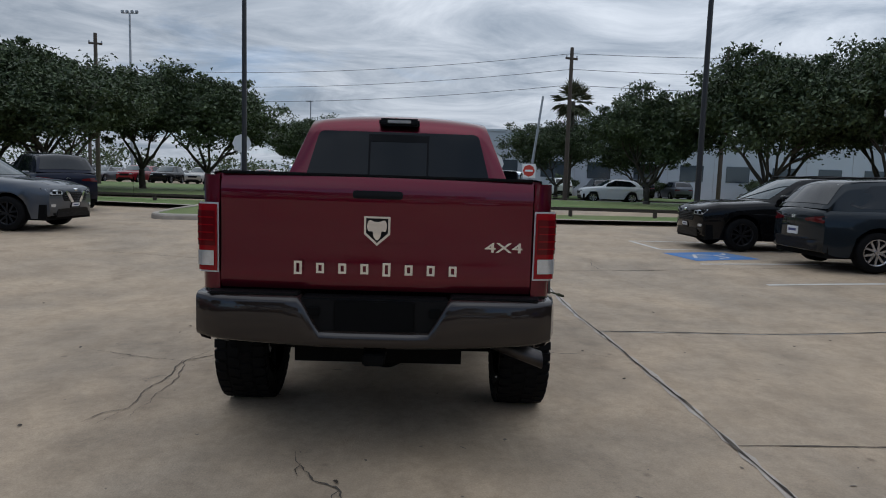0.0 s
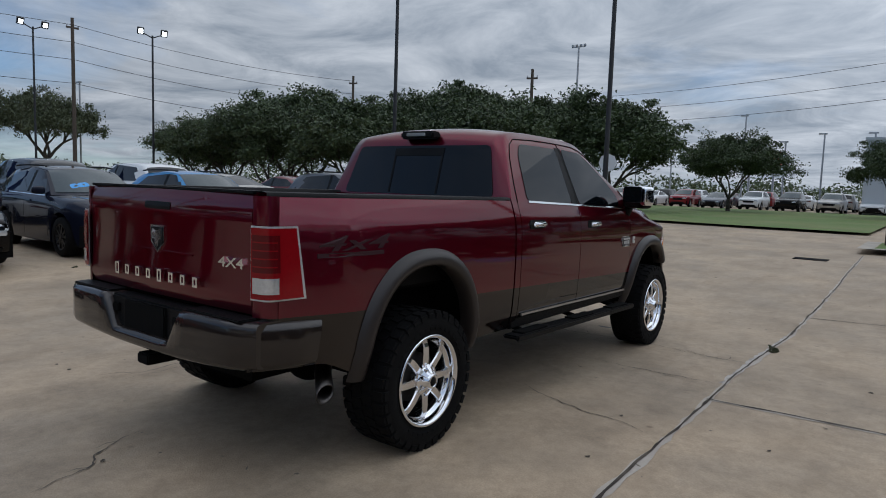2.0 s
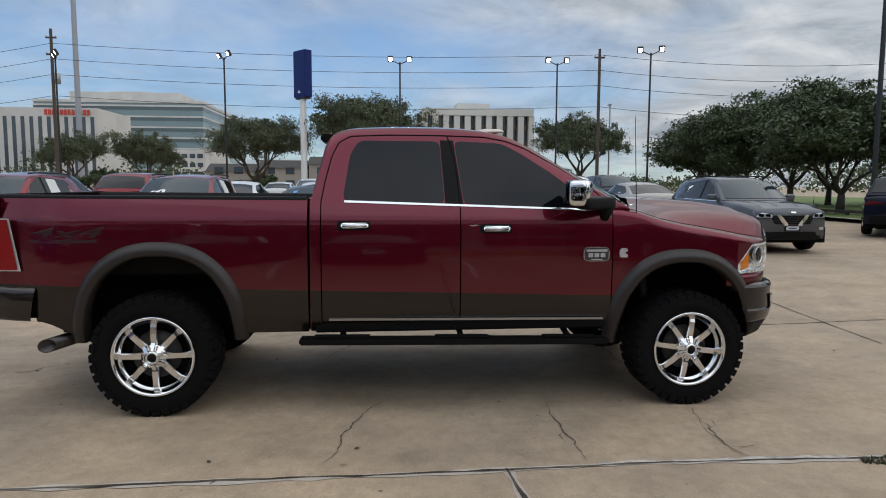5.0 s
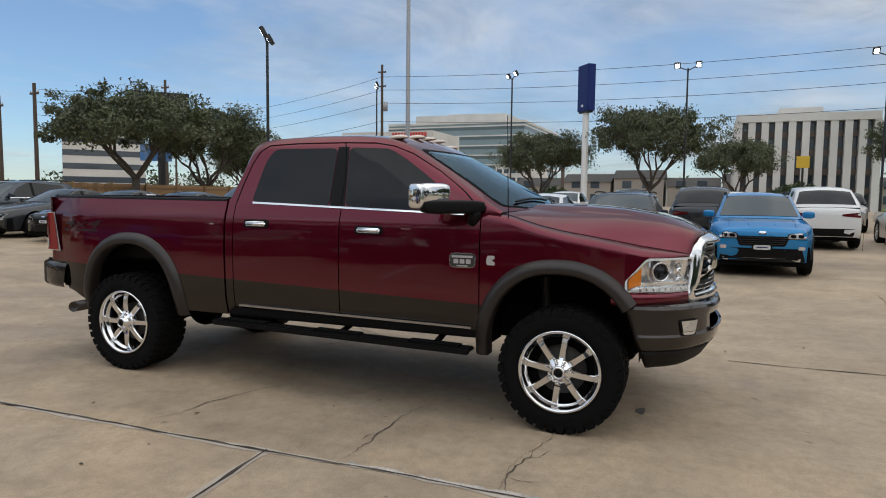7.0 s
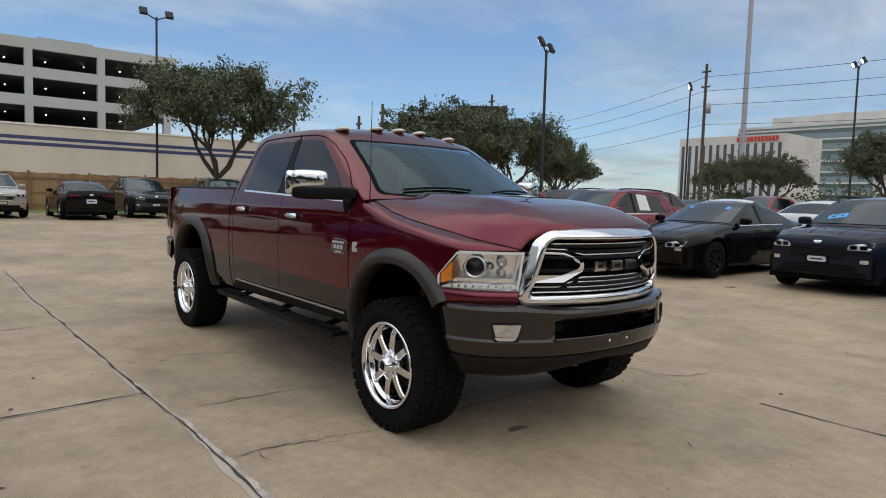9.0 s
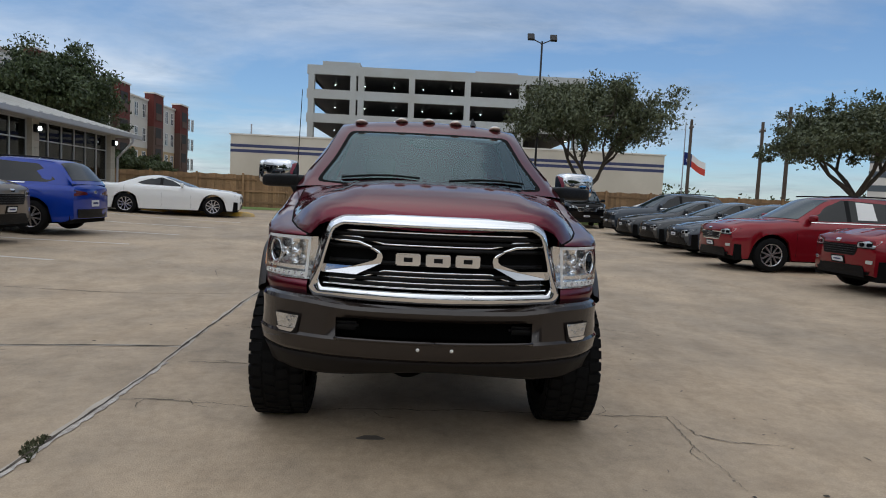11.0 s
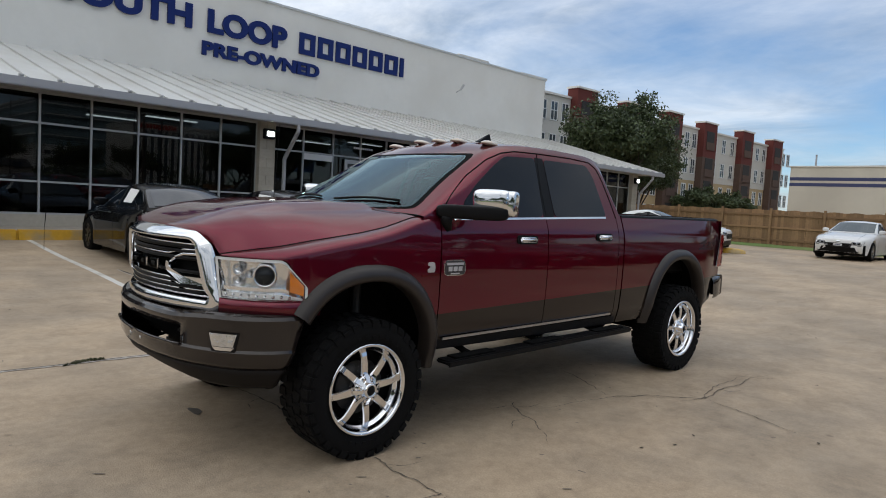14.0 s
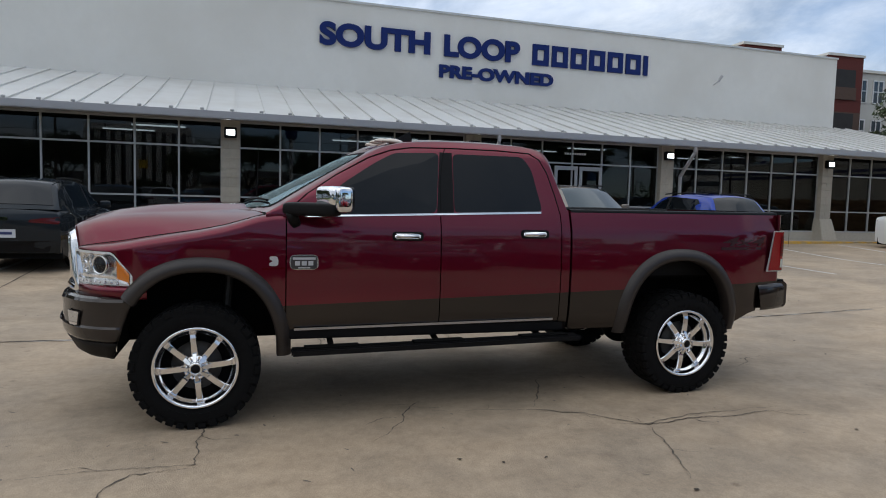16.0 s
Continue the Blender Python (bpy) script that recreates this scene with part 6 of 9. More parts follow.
def stone_column(y):
    """A coursed stone column with a flared base."""
    ob = part("stone_column", boxed(-0.16, 0.2, y - 0.23, y + 0.23, 0.50, 3.53), M["stone"], showroom, "coursed tan stone column")
    for k in range(9):
        z0 = 1.28 + 0.25 * k
        key = "course" if k % 2 else "course_b"
        if key not in block:
            c = boxed(-0.20, 0.0, -0.235, 0.235 if k % 2 else 0.02, 0.004, 0.246)
            if k % 2 == 0:
                box(c, -0.20, 0.0, 0.03, 0.235, 0.004, 0.246)
            bmesh.ops.recalc_face_normals(c, faces=c.faces)
            me = bpy.data.meshes.new("stone_course")
            c.to_mesh(me)
            c.free()
            block[key] = me
        put("stone_course", block[key], M["stone"], ob, "", pose(0, y, z0))
    base = bmesh.new()
    vs = [base.verts.new(c) for c in ((-0.50, y - 0.36, 0.45), (0.1, y - 0.36, 0.45), (0.1, y + 0.36, 0.45), (-0.50, y + 0.36, 0.45), (-0.24, y - 0.27, 1.27), (0.1, y - 0.27, 1.27), (0.1, y + 0.27, 1.27), (-0.24, y + 0.27, 1.27))]
    for q in ((0, 3, 2, 1), (4, 5, 6, 7), (0, 1, 5, 4), (1, 2, 6, 5), (2, 3, 7, 6), (3, 0, 4, 7)):
        base.faces.new([vs[i] for i in q])
    part("column_base", base, M["stone"], ob, "flared stone base", bevel=0.015)
    lamp = part("wall_lamp", boxed(-0.34, -0.16, y - 0.16, y + 0.16, 3.06, 3.34), M["black"], showroom, "lit wall pack lamp", bevel=0.02)
    part("lamp_lens", boxed(-0.365, -0.33, y - 0.11, y + 0.11, 3.13, 3.27), M["lamp_white"], lamp, bevel=0.01)


for y in COLUMNS:
    stone_column(y)
for y in (-5.1, -11.8, -25.0, 8.4):
    bm = bmesh.new()
    for a, b in (((-0.95, 3.48), (-0.95, 3.30)), ((-0.95, 3.30), (-0.28, 2.55)), ((-0.28, 2.55), (-0.28, 0.55))):
        tube(bm, (a[0], y, a[1]), (b[0], y, b[1]), 0.055, 0.055, 8)
    part("downpipe", bm, M["gutter"], showroom, "grey downpipe from the gutter")

for a, b in zip(COLUMNS, COLUMNS[1:]):
    hi, lo = a - 0.23, b + 0.23
    window = thing("shop_window", "dark shop window with grey frames", "")
    window.parent = showroom
    door_bay = b == -11.35
    n = 6
    width = (hi - lo) / n
    for k in range(n + 1):
        y = hi - k * width
        part("mullion", boxed(-0.02, 0.08, y - 0.021, y + 0.021, 0.78, 3.53), M["mullion"], window)
    for z in (0.80, 1.52, 2.83, 3.50):
        part("transom", boxed(-0.015, 0.075, lo, hi, z - 0.021, z + 0.021), M["mullion"], window)
    for k in range(n):
        y0, y1 = hi - (k + 1) * width + 0.023, hi - k * width - 0.023
        for z0, z1 in ((0.823, 1.497), (1.543, 2.807), (2.853, 3.477)):
            p = part("pane", boxed(0.028, 0.036, y0, y1, z0, z1), M["pane"], window)
            p.visible_shadow = False
    if door_bay:
        for y0, y1 in ((-7.35, -8.15), (-8.22, -9.02)):
            d = bmesh.new()
            box(d, -0.06, -0.02, y1, y1 + 0.10, 0.52, 2.74)
            box(d, -0.06, -0.02, y0 - 0.10, y0, 0.52, 2.74)
            box(d, -0.06, -0.02, y1 + 0.1, y0 - 0.1, 2.62, 2.74)
            box(d, -0.06, -0.02, y1 + 0.1, y0 - 0.1, 0.52, 0.74)
            part("entrance_door", d, M["mullion"], window, "grey framed glass entrance door")
        part("door_sign", boxed(-0.03, -0.024, -6.9, -5.9, 2.62, 2.80), M["white_plastic"], window, "white strip sign")
        for k in range(9):
            part("door_text_bar", boxed(-0.03, -0.022, -7.75 - 0.085 * k, -7.69 - 0.085 * k, 3.10, 3.16), M["white_plastic"], window)
    for k in range(2):
        part("ceiling_strip", boxed(1.6 + 1.7 * k, 1.75 + 1.7 * k, lo + 1.0 + k, lo + 2.4 + k, 3.44, 3.47), M["lamp_white"], window)
# room surfaces coloured near black: the shade behind the glass is in the colour
part("showroom_back", boxed(5.6, 5.8, FRONT_END, BACK_END, 0.5, 3.5), M["interior_shade"], showroom, "showroom back wall coloured dark for the unlit room")
part("showroom_floor", boxed(0.1, 5.6, FRONT_END, BACK_END, 0.46, 0.50), M["interior_shade"], showroom)
part("showroom_ceiling", boxed(0.1, 5.6, FRONT_END, BACK_END, 3.50, 3.525), M["interior_shade"], showroom)
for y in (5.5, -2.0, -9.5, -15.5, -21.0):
    part("counter", boxed(3.2, 3.9, y - 1.0, y + 1.0, 0.5, 1.5), M["interior_shade"], showroom, bevel=0.03)


def fit_text(name, words, left, right, z0, z1, label):
    """Lettering on the tall wall, stretched to a given width and height."""
    ob = lettering(name, words, 1.0, M["signblue"], Matrix(), showroom, 0.05, label, bold=0.046)
    co = np.array([v.co[:] for v in ob.data.vertices])
    lo, hi = co.min(0), co.max(0)
    sx, sy = (left - right) / (hi[0] - lo[0]), (z1 - z0) / (hi[1] - lo[1])
    for v in ob.data.vertices:
        x, y, z = v.co
        v.co = (6.12 - 0.03 - z * 0.8, left - (x - lo[0]) * sx, z0 + (y - lo[1]) * sy)
    return ob


fit_text("wall_lettering", "SOUTH", -0.82, -5.02, 7.11, 7.96, "large dark blue wall lettering")
fit_text("wall_lettering", "LOOP", -5.58, -8.75, 7.11, 7.95, "large dark blue wall lettering")
fit_text("wall_lettering", "PRE-OWNED", -5.40, -10.27, 6.30, 6.80, "smaller dark blue wall lettering")
for i in range(7):
    y = -9.32 - 0.865 * i
    bm = bmesh.new()
    w = 0.66 if i < 6 else 0.18
    box(bm, 6.07, 6.14, y - 0.21, y, 7.11, 7.94)
    if i < 6:
        box(bm, 6.07, 6.14, y - 0.72, y - 0.51, 7.11, 7.94)
        box(bm, 6.07, 6.14, y - 0.51, y - 0.21, 7.74, 7.94)
        box(bm, 6.07, 6.14, y - 0.51, y - 0.21, 7.11, 7.31)
    part("wall_letter_block", bm, M["signblue"], showroom, "dark blue block shape on the wall")
bm = bmesh.new()
tube(bm, (6.15, -18.2, 7.0), (5.85, -18.2, 7.1), 0.02, 0.02, 6)
tube(bm, (5.85, -18.2, 7.1), (5.80, -18.35, 7.35), 0.05, 0.06, 8)
part("wall_camera", bm, M["mullion"], showroom, "small camera on the wall")

# ---- fence, low white hall, car park deck ----
M["cedar"] = material("weathered_cedar", (0.27, 0.165, 0.085), 0.85, vary=0.25, scale=9, bump=0.4, bump_scale=50, each=0.22)
fence = thing("wooden_fence", "weathered cedar board fence with rails", "fence", pose(0, -29.6, 0.06, 0, 0, -1.0), kind="structure")
slat = boxed(-0.068, 0.068, -0.012, 0.012, 0.33, 2.10)
slat_me = bpy.data.meshes.new("board")
slat.to_mesh(slat_me)
slat.free()
for i in range(300):
    x = 19.6 - 0.142 * i
    put("board", slat_me, M["cedar"], fence, "", pose(x, 0, 0.02 * math.sin(i * 7.3), 0, 0, 0))
rest = bmesh.new()
for i in range(120):
    for x in (19.6 + 0.142 * (i + 1), 19.6 - 0.142 * (300 + i)):
        box(rest, x - 0.068, x + 0.068, -0.012, 0.012, 0.33, 2.10)
far_boards = part("boards", rest, M["cedar"], fence, "weathered cedar boards")
far_boards["kind"] = "stuff"
for z in (0.6, 1.2, 1.82):
    part("rail", boxed(-40, 36.7, 0.014, 0.055, z, z + 0.09), M["cedar"], fence)
for i in range(31):
    x = 36 - 2.45 * i
    part("fence_post", boxed(x - 0.05, x + 0.05, 0.056, 0.14, 0.2, 2.18), M["cedar"], fence)
part("kick_board", boxed(-40, 36.7, -0.03, -0.014, 0.2, 0.42), M["cedar"], fence)
verge = mesh_of("grass_verge", [(x, y, ground_z(x, -28) + dz) for x in np.linspace(-40, 30, 40) for y, dz in ((-29.5, 0.10), (-28.4, 0.09), (-27.9, 0.012))], grid_faces(40, 3))
tagged(put("grass_verge", verge, M["grass"]), "thin strip of grass along the fence", "grass", kind="structure")

M["cream"] = material("cream_render", (0.62, 0.58, 0.49), 0.85, vary=0.05, scale=2, stain=(0.54, 0.50, 0.42), stain_scale=0.3)
M["stripe_blue"] = material("navy_stripe", (0.045, 0.055, 0.14), 0.6)
hall = thing("low_white_hall", "long low cream hall with two navy stripes", "building", pose(-0.9, -44, 0, 0, 0, -1.0))
part("hall_wall", boxed(-18.3, 14.6, -12, 0, 0, 5.42), M["cream"], hall)
part("hall_coping", boxed(-18.4, 14.7, -12.1, 0.06, 5.42, 5.52), M["white_wall"], hall)
for z in (4.52, 4.14):
    part("navy_stripe", boxed(-18.3, 14.6, 0.002, 0.012, z, z + 0.22), M["stripe_blue"], hall)
bm = bmesh.new()
tube(bm, (13.2, -0.5, 5.5), (13.2, -0.5, 6.3), 0.06, 0.06, 8)
part("roof_vent", bm, M["gutter"], hall)

M["deck_concrete"] = material("pale_deck_concrete", (0.43, 0.455, 0.455), 0.85, vary=0.07, scale=2, stain=(0.40, 0.40, 0.38), stain_scale=0.2)
# slab colour lowered to hold the shade inside the open storeys
M["deck_floor"] = material("shade_dark_deck_floor", (0.13, 0.125, 0.12), 0.8, vary=0.2, scale=1.5)
deck = thing("parking_garage", "open pale concrete multi-storey parking garage", "building", pose(13.9, -80, 0, 0, 0, -1.5))
for k in range(6):
    top = 17.6 - 3.05 * k
    part("spandrel", boxed(-36, 0, -0.5, 0, top - 1.15, top), M["deck_concrete"], deck, "pale concrete parapet band")
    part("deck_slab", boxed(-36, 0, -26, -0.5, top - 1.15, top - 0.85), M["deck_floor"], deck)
    part("side_spandrel", boxed(-0.45, 0, -26, -0.5, top - 1.15, top), M["deck_concrete"], deck)
    if k:
        for i in range(9):
            part("deck_lamp", boxed(-2.87 - 4.0 * i, -2.73 - 4.0 * i, -6, -5.86, top + 1.53, top + 1.6), M["lamp_white"], deck)
for x in (-0.55, -5.9, -6.9, -13.4, -20.6, -27.7, -34.9):
    part("deck_column", boxed(x - 0.38, x + 0.38, -0.9, 0.03, 0, 17.5), M["deck_concrete"], deck)
# back wall near black in its colour, for the unlit depth of the garage
part("deck_back_wall", boxed(-36, 0, -26, -25.5, 0, 17.0), M["interior_shade"], deck)
part("stair_head", boxed(-6.6, -1.8, -4.0, -0.8, 17.6, 18.25), M["deck_concrete"], deck, "stair head on the roof")
part("roof_sign_frame", boxed(-27, -21.5, -0.7, -0.5, 17.0, 17.9), M["gutter"], deck, "pale sign frame")

# ---- brick apartments ----
M["brick_red"] = material("red_brick", (0.125, 0.028, 0.022), 0.9, vary=0.2, scale=6, bump=0.3, bump_scale=30)
M["brick_brown"] = material("brown_brick", (0.105, 0.066, 0.050), 0.9, vary=0.2, scale=6)
M["apt_cream"] = material("apartment_cream", (0.60, 0.58, 0.53), 0.85, vary=0.06, scale=2)
M["apt_tan"] = material("apartment_tan", (0.46, 0.35, 0.20), 0.85, vary=0.08, scale=3)
M["far_glass"] = material("far_window_glass", (0.06, 0.075, 0.09), 0.08)
apartments = thing("apartment_block", "four-storey cream and red brick apartment block", "building", pose(35.0, -36, 0, 0, 0, -0.6))
part("upper_wall", boxed(0, 16, -61, 4, 6.0, 12.1), M["apt_cream"], apartments, "cream upper wall")
part("lower_wall", boxed(0.02, 16, -61, 4, 0, 6.0), M["apt_tan"], apartments, "tan lower wall")
part("cornice", boxed(-0.15, 16, -61, 4, 12.1, 12.3), M["white_wall"], apartments)
frame_me, glass_me = {}, {}


def flat_window(parent, x, y, z, w, h, face=(-1, 0)):
    """A window set in a wall that faces -x: frame and pane."""
    f = bmesh.new()
    for a in ((y - w / 2, y - w / 2 + 0.09, z, z + h), (y + w / 2 - 0.09, y + w / 2, z, z + h), (y - 0.04, y + 0.04, z, z + h), (y - w / 2, y + w / 2, z, z + 0.09), (y - w / 2, y + w / 2, z + h - 0.09, z + h), (y - w / 2, y + w / 2, z + h * 0.5, z + h * 0.5 + 0.06)):
        box(f, x - 0.07, x - 0.005, *a)
    win = part("window_frame", f, M["white_plastic"], parent)
    part("pane", boxed(x - 0.03, x - 0.004, y - w / 2 + 0.05, y + w / 2 - 0.05, z + 0.05, z + h - 0.05), M["far_glass"], win)


BAYS = (3.0, -4.4, -12.4, -20.7, -28.8, -37.2, -47.5, -57.0)
for i, yb in enumerate(BAYS):
    lift = 12.95 if i % 2 else 13.1
    bay = part("brick_bay", boxed(-0.8, 0.4, yb - 1.6, yb + 1.6, 8.9, lift), M["brick_red"], apartments, "red brick bay")
    part("bay_coping", boxed(-0.9, 0.5, yb - 1.7, yb + 1.7, lift, lift + 0.18), M["white_wall"], bay)
    part("bay_foot", boxed(-0.8, 0.4, yb - 1.6, yb + 1.6, 0, 8.9), M["brick_brown"], apartments, "brown brick bay")
    for z in (0.9, 3.9, 6.6, 9.8):
        # the bay is solid; a dark panel paints the shade of each balcony recess
        part("balcony_opening", boxed(-0.83, -0.80, yb - 0.95, yb + 0.95, z, z + 2.2), M["interior_shade"], bay)
        part("balcony_rail", boxed(-0.90, -0.84, yb - 1.0, yb + 1.0, z, z + 0.9), M["brick_brown"], bay)
    gap = (yb - BAYS[i + 1] - 3.2) if i + 1 < len(BAYS) else 5.0
    for k in range(3):
        yw = yb - 1.6 - gap * (k + 0.5) / 3
        for z in (1.0, 3.8, 6.8, 9.8):
            flat_window(apartments, 0.0, yw, z, 1.05, 1.8)

# ---- far buildings to the west and north ----
M["office_white"] = material("white_office_ribs", (0.60, 0.585, 0.55), 0.8, vary=0.06, scale=1.5, stain=(0.5, 0.48, 0.45), stain_scale=0.12)
M["brown_band"] = material("brown_spandrel", (0.10, 0.075, 0.06), 0.6)
office = thing("ribbed_office", "white ribbed office block with dark window strips", "building", pose(-90, 5.9, 0, 0, 0, 0))
part("core", boxed(-16, -0.9, 0.0, 15.6, 0, 12.4), M["far_glass"], office, "dark glazed core")
part("roof_slab", boxed(-16.4, 0.3, -0.3, 15.9, 11.7, 12.7), M["office_white"], office)
part("roof_house", boxed(-10, -3, 5, 10, 12.7, 13.8), M["office_white"], office)
for i in range(11):
    y = 1.56 * i
    part("rib", boxed(-0.9, 0.2, y - 0.42, y + 0.42, 0, 11.7), M["office_white"], office)
    if i < 10:
        for z in (2.5, 4.9, 7.3, 9.7):
            part("spandrel", boxed(-0.9, -0.55, y + 0.42, y + 1.14, z, z + 0.8), M["brown_band"], office)
for i in range(9):
    x = -1.8 * i - 1.0
    part("side_rib", boxed(x - 0.42, x + 0.42, -0.3, 0.1, 0, 11.7), M["office_white"], office)
    part("side_rib", boxed(x - 0.42, x + 0.42, 15.5, 15.9, 0, 11.7), M["office_white"], office)

M["teal_glass"] = material("teal_facade_glass", (0.19, 0.265, 0.285), 0.18, vary=0.12, scale=0.12)
M["teal_dark"] = material("dark_teal_glass_band", (0.085, 0.125, 0.135), 0.15, vary=0.2, scale=0.1)
tower = thing("glass_office", "broad teal glass office tower with pale bands", "building", pose(-250, -104, 0))
part("glass_body", boxed(-62, 0, -22, 37.6, 0, 32), M["teal_glass"], tower, "teal glass facade")
for k in range(8):
    z = 3.0 + 3.9 * k
    part("window_band", boxed(-62.15, 0.15, -22.15, 37.75, z - 1.2, z), M["teal_dark"], tower)
    part("floor_band", boxed(-62.3, 0.3, -22.3, 37.9, z, z + 0.55), M["office_white"], tower)
part("parapet", boxed(-62.3, 0.3, -22.3, 37.9, 31.6, 32.5), M["office_white"], tower)
part("roof_crown", boxed(-34, -6, -12, 28, 32.5, 36.2), M["office_white"], tower)
part("roof_rail", boxed(-20, -19, -2, 12, 36.2, 38.2), M["office_white"], tower)
white_wing = part("white_wing", boxed(-40, 0.8, 26.2, 38.1, 0, 14.6), M["office_white"], tower, "white lower corner with small windows")
for row in range(4):
    for col in range(4):
        part("wing_window", boxed(0.78, 0.86, 27.0 + 2.8 * col, 29.0 + 2.8 * col, 1.6 + 3.3 * row, 3.2 + 3.3 * row), M["far_glass"], white_wing)

yellow_hall = thing("ribbed_warehouse", "white ribbed office hall with a red roof sign", "building", pose(-154, -92, 0))
part("hall_body", boxed(-20, 0, 0, 27, 0, 19), M["office_white"], yellow_hall)
for i in range(14):
    part("recess", boxed(-0.05, 0.06, 0.7 + 1.9 * i, 1.5 + 1.9 * i, 2, 17), M["far_glass"], yellow_hall)
M["sign_red"] = material("sign_red", (0.55, 0.05, 0.03), 0.5)
for i in range(12):
    part("sign_bar", boxed(0.1, 0.3, 15.5 + 0.85 * i, 16.05 + 0.85 * i, 17.4, 18.6), M["sign_red"], yellow_hall)

M["townhouse"] = material("townhouse_render", (0.31, 0.275, 0.235), 0.9, vary=0.1, scale=1)
M["dark_roof"] = material("dark_shingle_roof", (0.06, 0.055, 0.05), 0.9, vary=0.2, scale=2)
for i in range(7):
    y = -32 + 9.2 * i
    h = 4.0 + 0.7 * (i % 3)
    house = thing("townhouse", "grey-tan townhouse with a dark roof", "house", pose(-118, y, 0), group="townhouses behind the car park")
    part("wall", boxed(-8, 0, 0, 8.6, 0, h), M["townhouse"], house)
    bm = bmesh.new()
    v = [bm.verts.new(c) for c in ((-8.3, -0.2, h), (0.3, -0.2, h), (0.3, 8.8, h), (-8.3, 8.8, h), (-4, -0.2, h + 1.6), (-4, 8.8, h + 1.6))]
    for q in ((0, 1, 4), (1, 2, 5, 4), (2, 3, 5), (3, 0, 4, 5), (0, 3, 2, 1)):
        bm.faces.new([v[k] for k in q])
    part("roof", bm, M["dark_roof"], house)
    for yy in (1.5, 5.0):
        for z in (1.2, 3.6):
            part("window", boxed(-0.05, 0.06, yy, yy + 1.6, z, z + 1.3), M["far_glass"], house)

band_office = thing("banded_office", "long white office with dark window bands", "building", pose(-114, -127, 0, 0, 0, 52))
part("body", boxed(-58, 34, -14, 0, 0, 13.6), M["office_white"], band_office)
for z in (1.2, 3.7, 6.2, 8.7, 11.2):
    part("window_band", boxed(-58.05, 34.05, -14.05, 0.06, z, z + 1.1), M["far_glass"], band_office)

M["grey_panel"] = material("pale_blue_panel", (0.47, 0.50, 0.54), 0.7, vary=0.05, scale=1, stain=(0.42, 0.45, 0.49), stain_scale=0.2)
north_hall = thing("panel_showroom", "pale blue-grey panelled showroom with dark windows", "building", pose(-2.2, 56, 0))
part("hall", boxed(0, 60, 0, 25, 0, 6.2), M["grey_panel"], north_hall)
part("parapet", boxed(-0.1, 60.1, -0.1, 25, 6.2, 6.4), M["grey_panel"], north_hall)
part("entrance_glass", boxed(4.2, 6.2, -0.08, 0.02, 0.3, 4.6), M["far_glass"], north_hall)
for i in range(9):
    part("window", boxed(8.0 + 4.4 * i, 10.2 + 4.4 * i, -0.06, 0.02, 2.1, 3.6), M["far_glass"], north_hall)
    part("panel_joint", boxed(6.8 + 4.4 * i, 6.84 + 4.4 * i, -0.02, 0.01, 0, 6.2), M["gutter"], north_hall)
for z in (1.5, 2.6, 3.7):
    part("entrance_bar", boxed(4.2, 6.2, -0.12, -0.08, z, z + 0.08), M["grey_panel"], north_hall)

# ---- north verge, kerbs, low rail, road ----
def slab(name, x0, x1, y0, y1, lift, mat, label, category, n=14, kind="structure"):
    verts = [(x, y, ground_z(x, y) + lift) for x in np.linspace(x0, x1, n) for y in np.linspace(y0, y1, 6)]
    skirt = [(x, y, ground_z(x, y) - 0.05) for x in np.linspace(x0, x1, n) for y in (y0, y1)]
    faces = grid_faces(n, 6)
    k = len(verts)
    for i in range(n - 1):
        faces.append((i * 6, (i + 1) * 6, k + (i + 1) * 2, k + i * 2))
        faces.append((i * 6 + 5, (i + 1) * 6 + 5, k + (i + 1) * 2 + 1, k + i * 2 + 1))
    faces += [(0, 1, 2, 3, 4, 5, k + 1, k), ((n - 1) * 6, (n - 1) * 6 + 1, (n - 1) * 6 + 2, (n - 1) * 6 + 3, (n - 1) * 6 + 4, (n - 1) * 6 + 5, k + 2 * n - 1, k + 2 * n - 2)]
    return tagged(put(name, mesh_of(name, verts, faces, False), mat), label, category, kind=kind)


slab("grass_island", 1.9, 40, 15.15, 17.6, 0.13, M["grass"], "narrow grass island behind a kerb", "grass")
slab("kerb", 1.55, 40, 14.85, 15.15, 0.15, M["kerb"], "worn concrete kerb", "kerb", 30)
slab("kerb", 1.55, 1.9, 15.15, 17.6, 0.15, M["kerb"], "worn concrete kerb end", "kerb", 4)
slab("grass_island", -60, -8.0, 16.3, 19.4, 0.13, M["grass"], "narrow grass island behind a kerb", "grass")
slab("kerb", -60, -7.9, 16.0, 16.3, 0.15, M["kerb"], "worn concrete kerb", "kerb", 30)


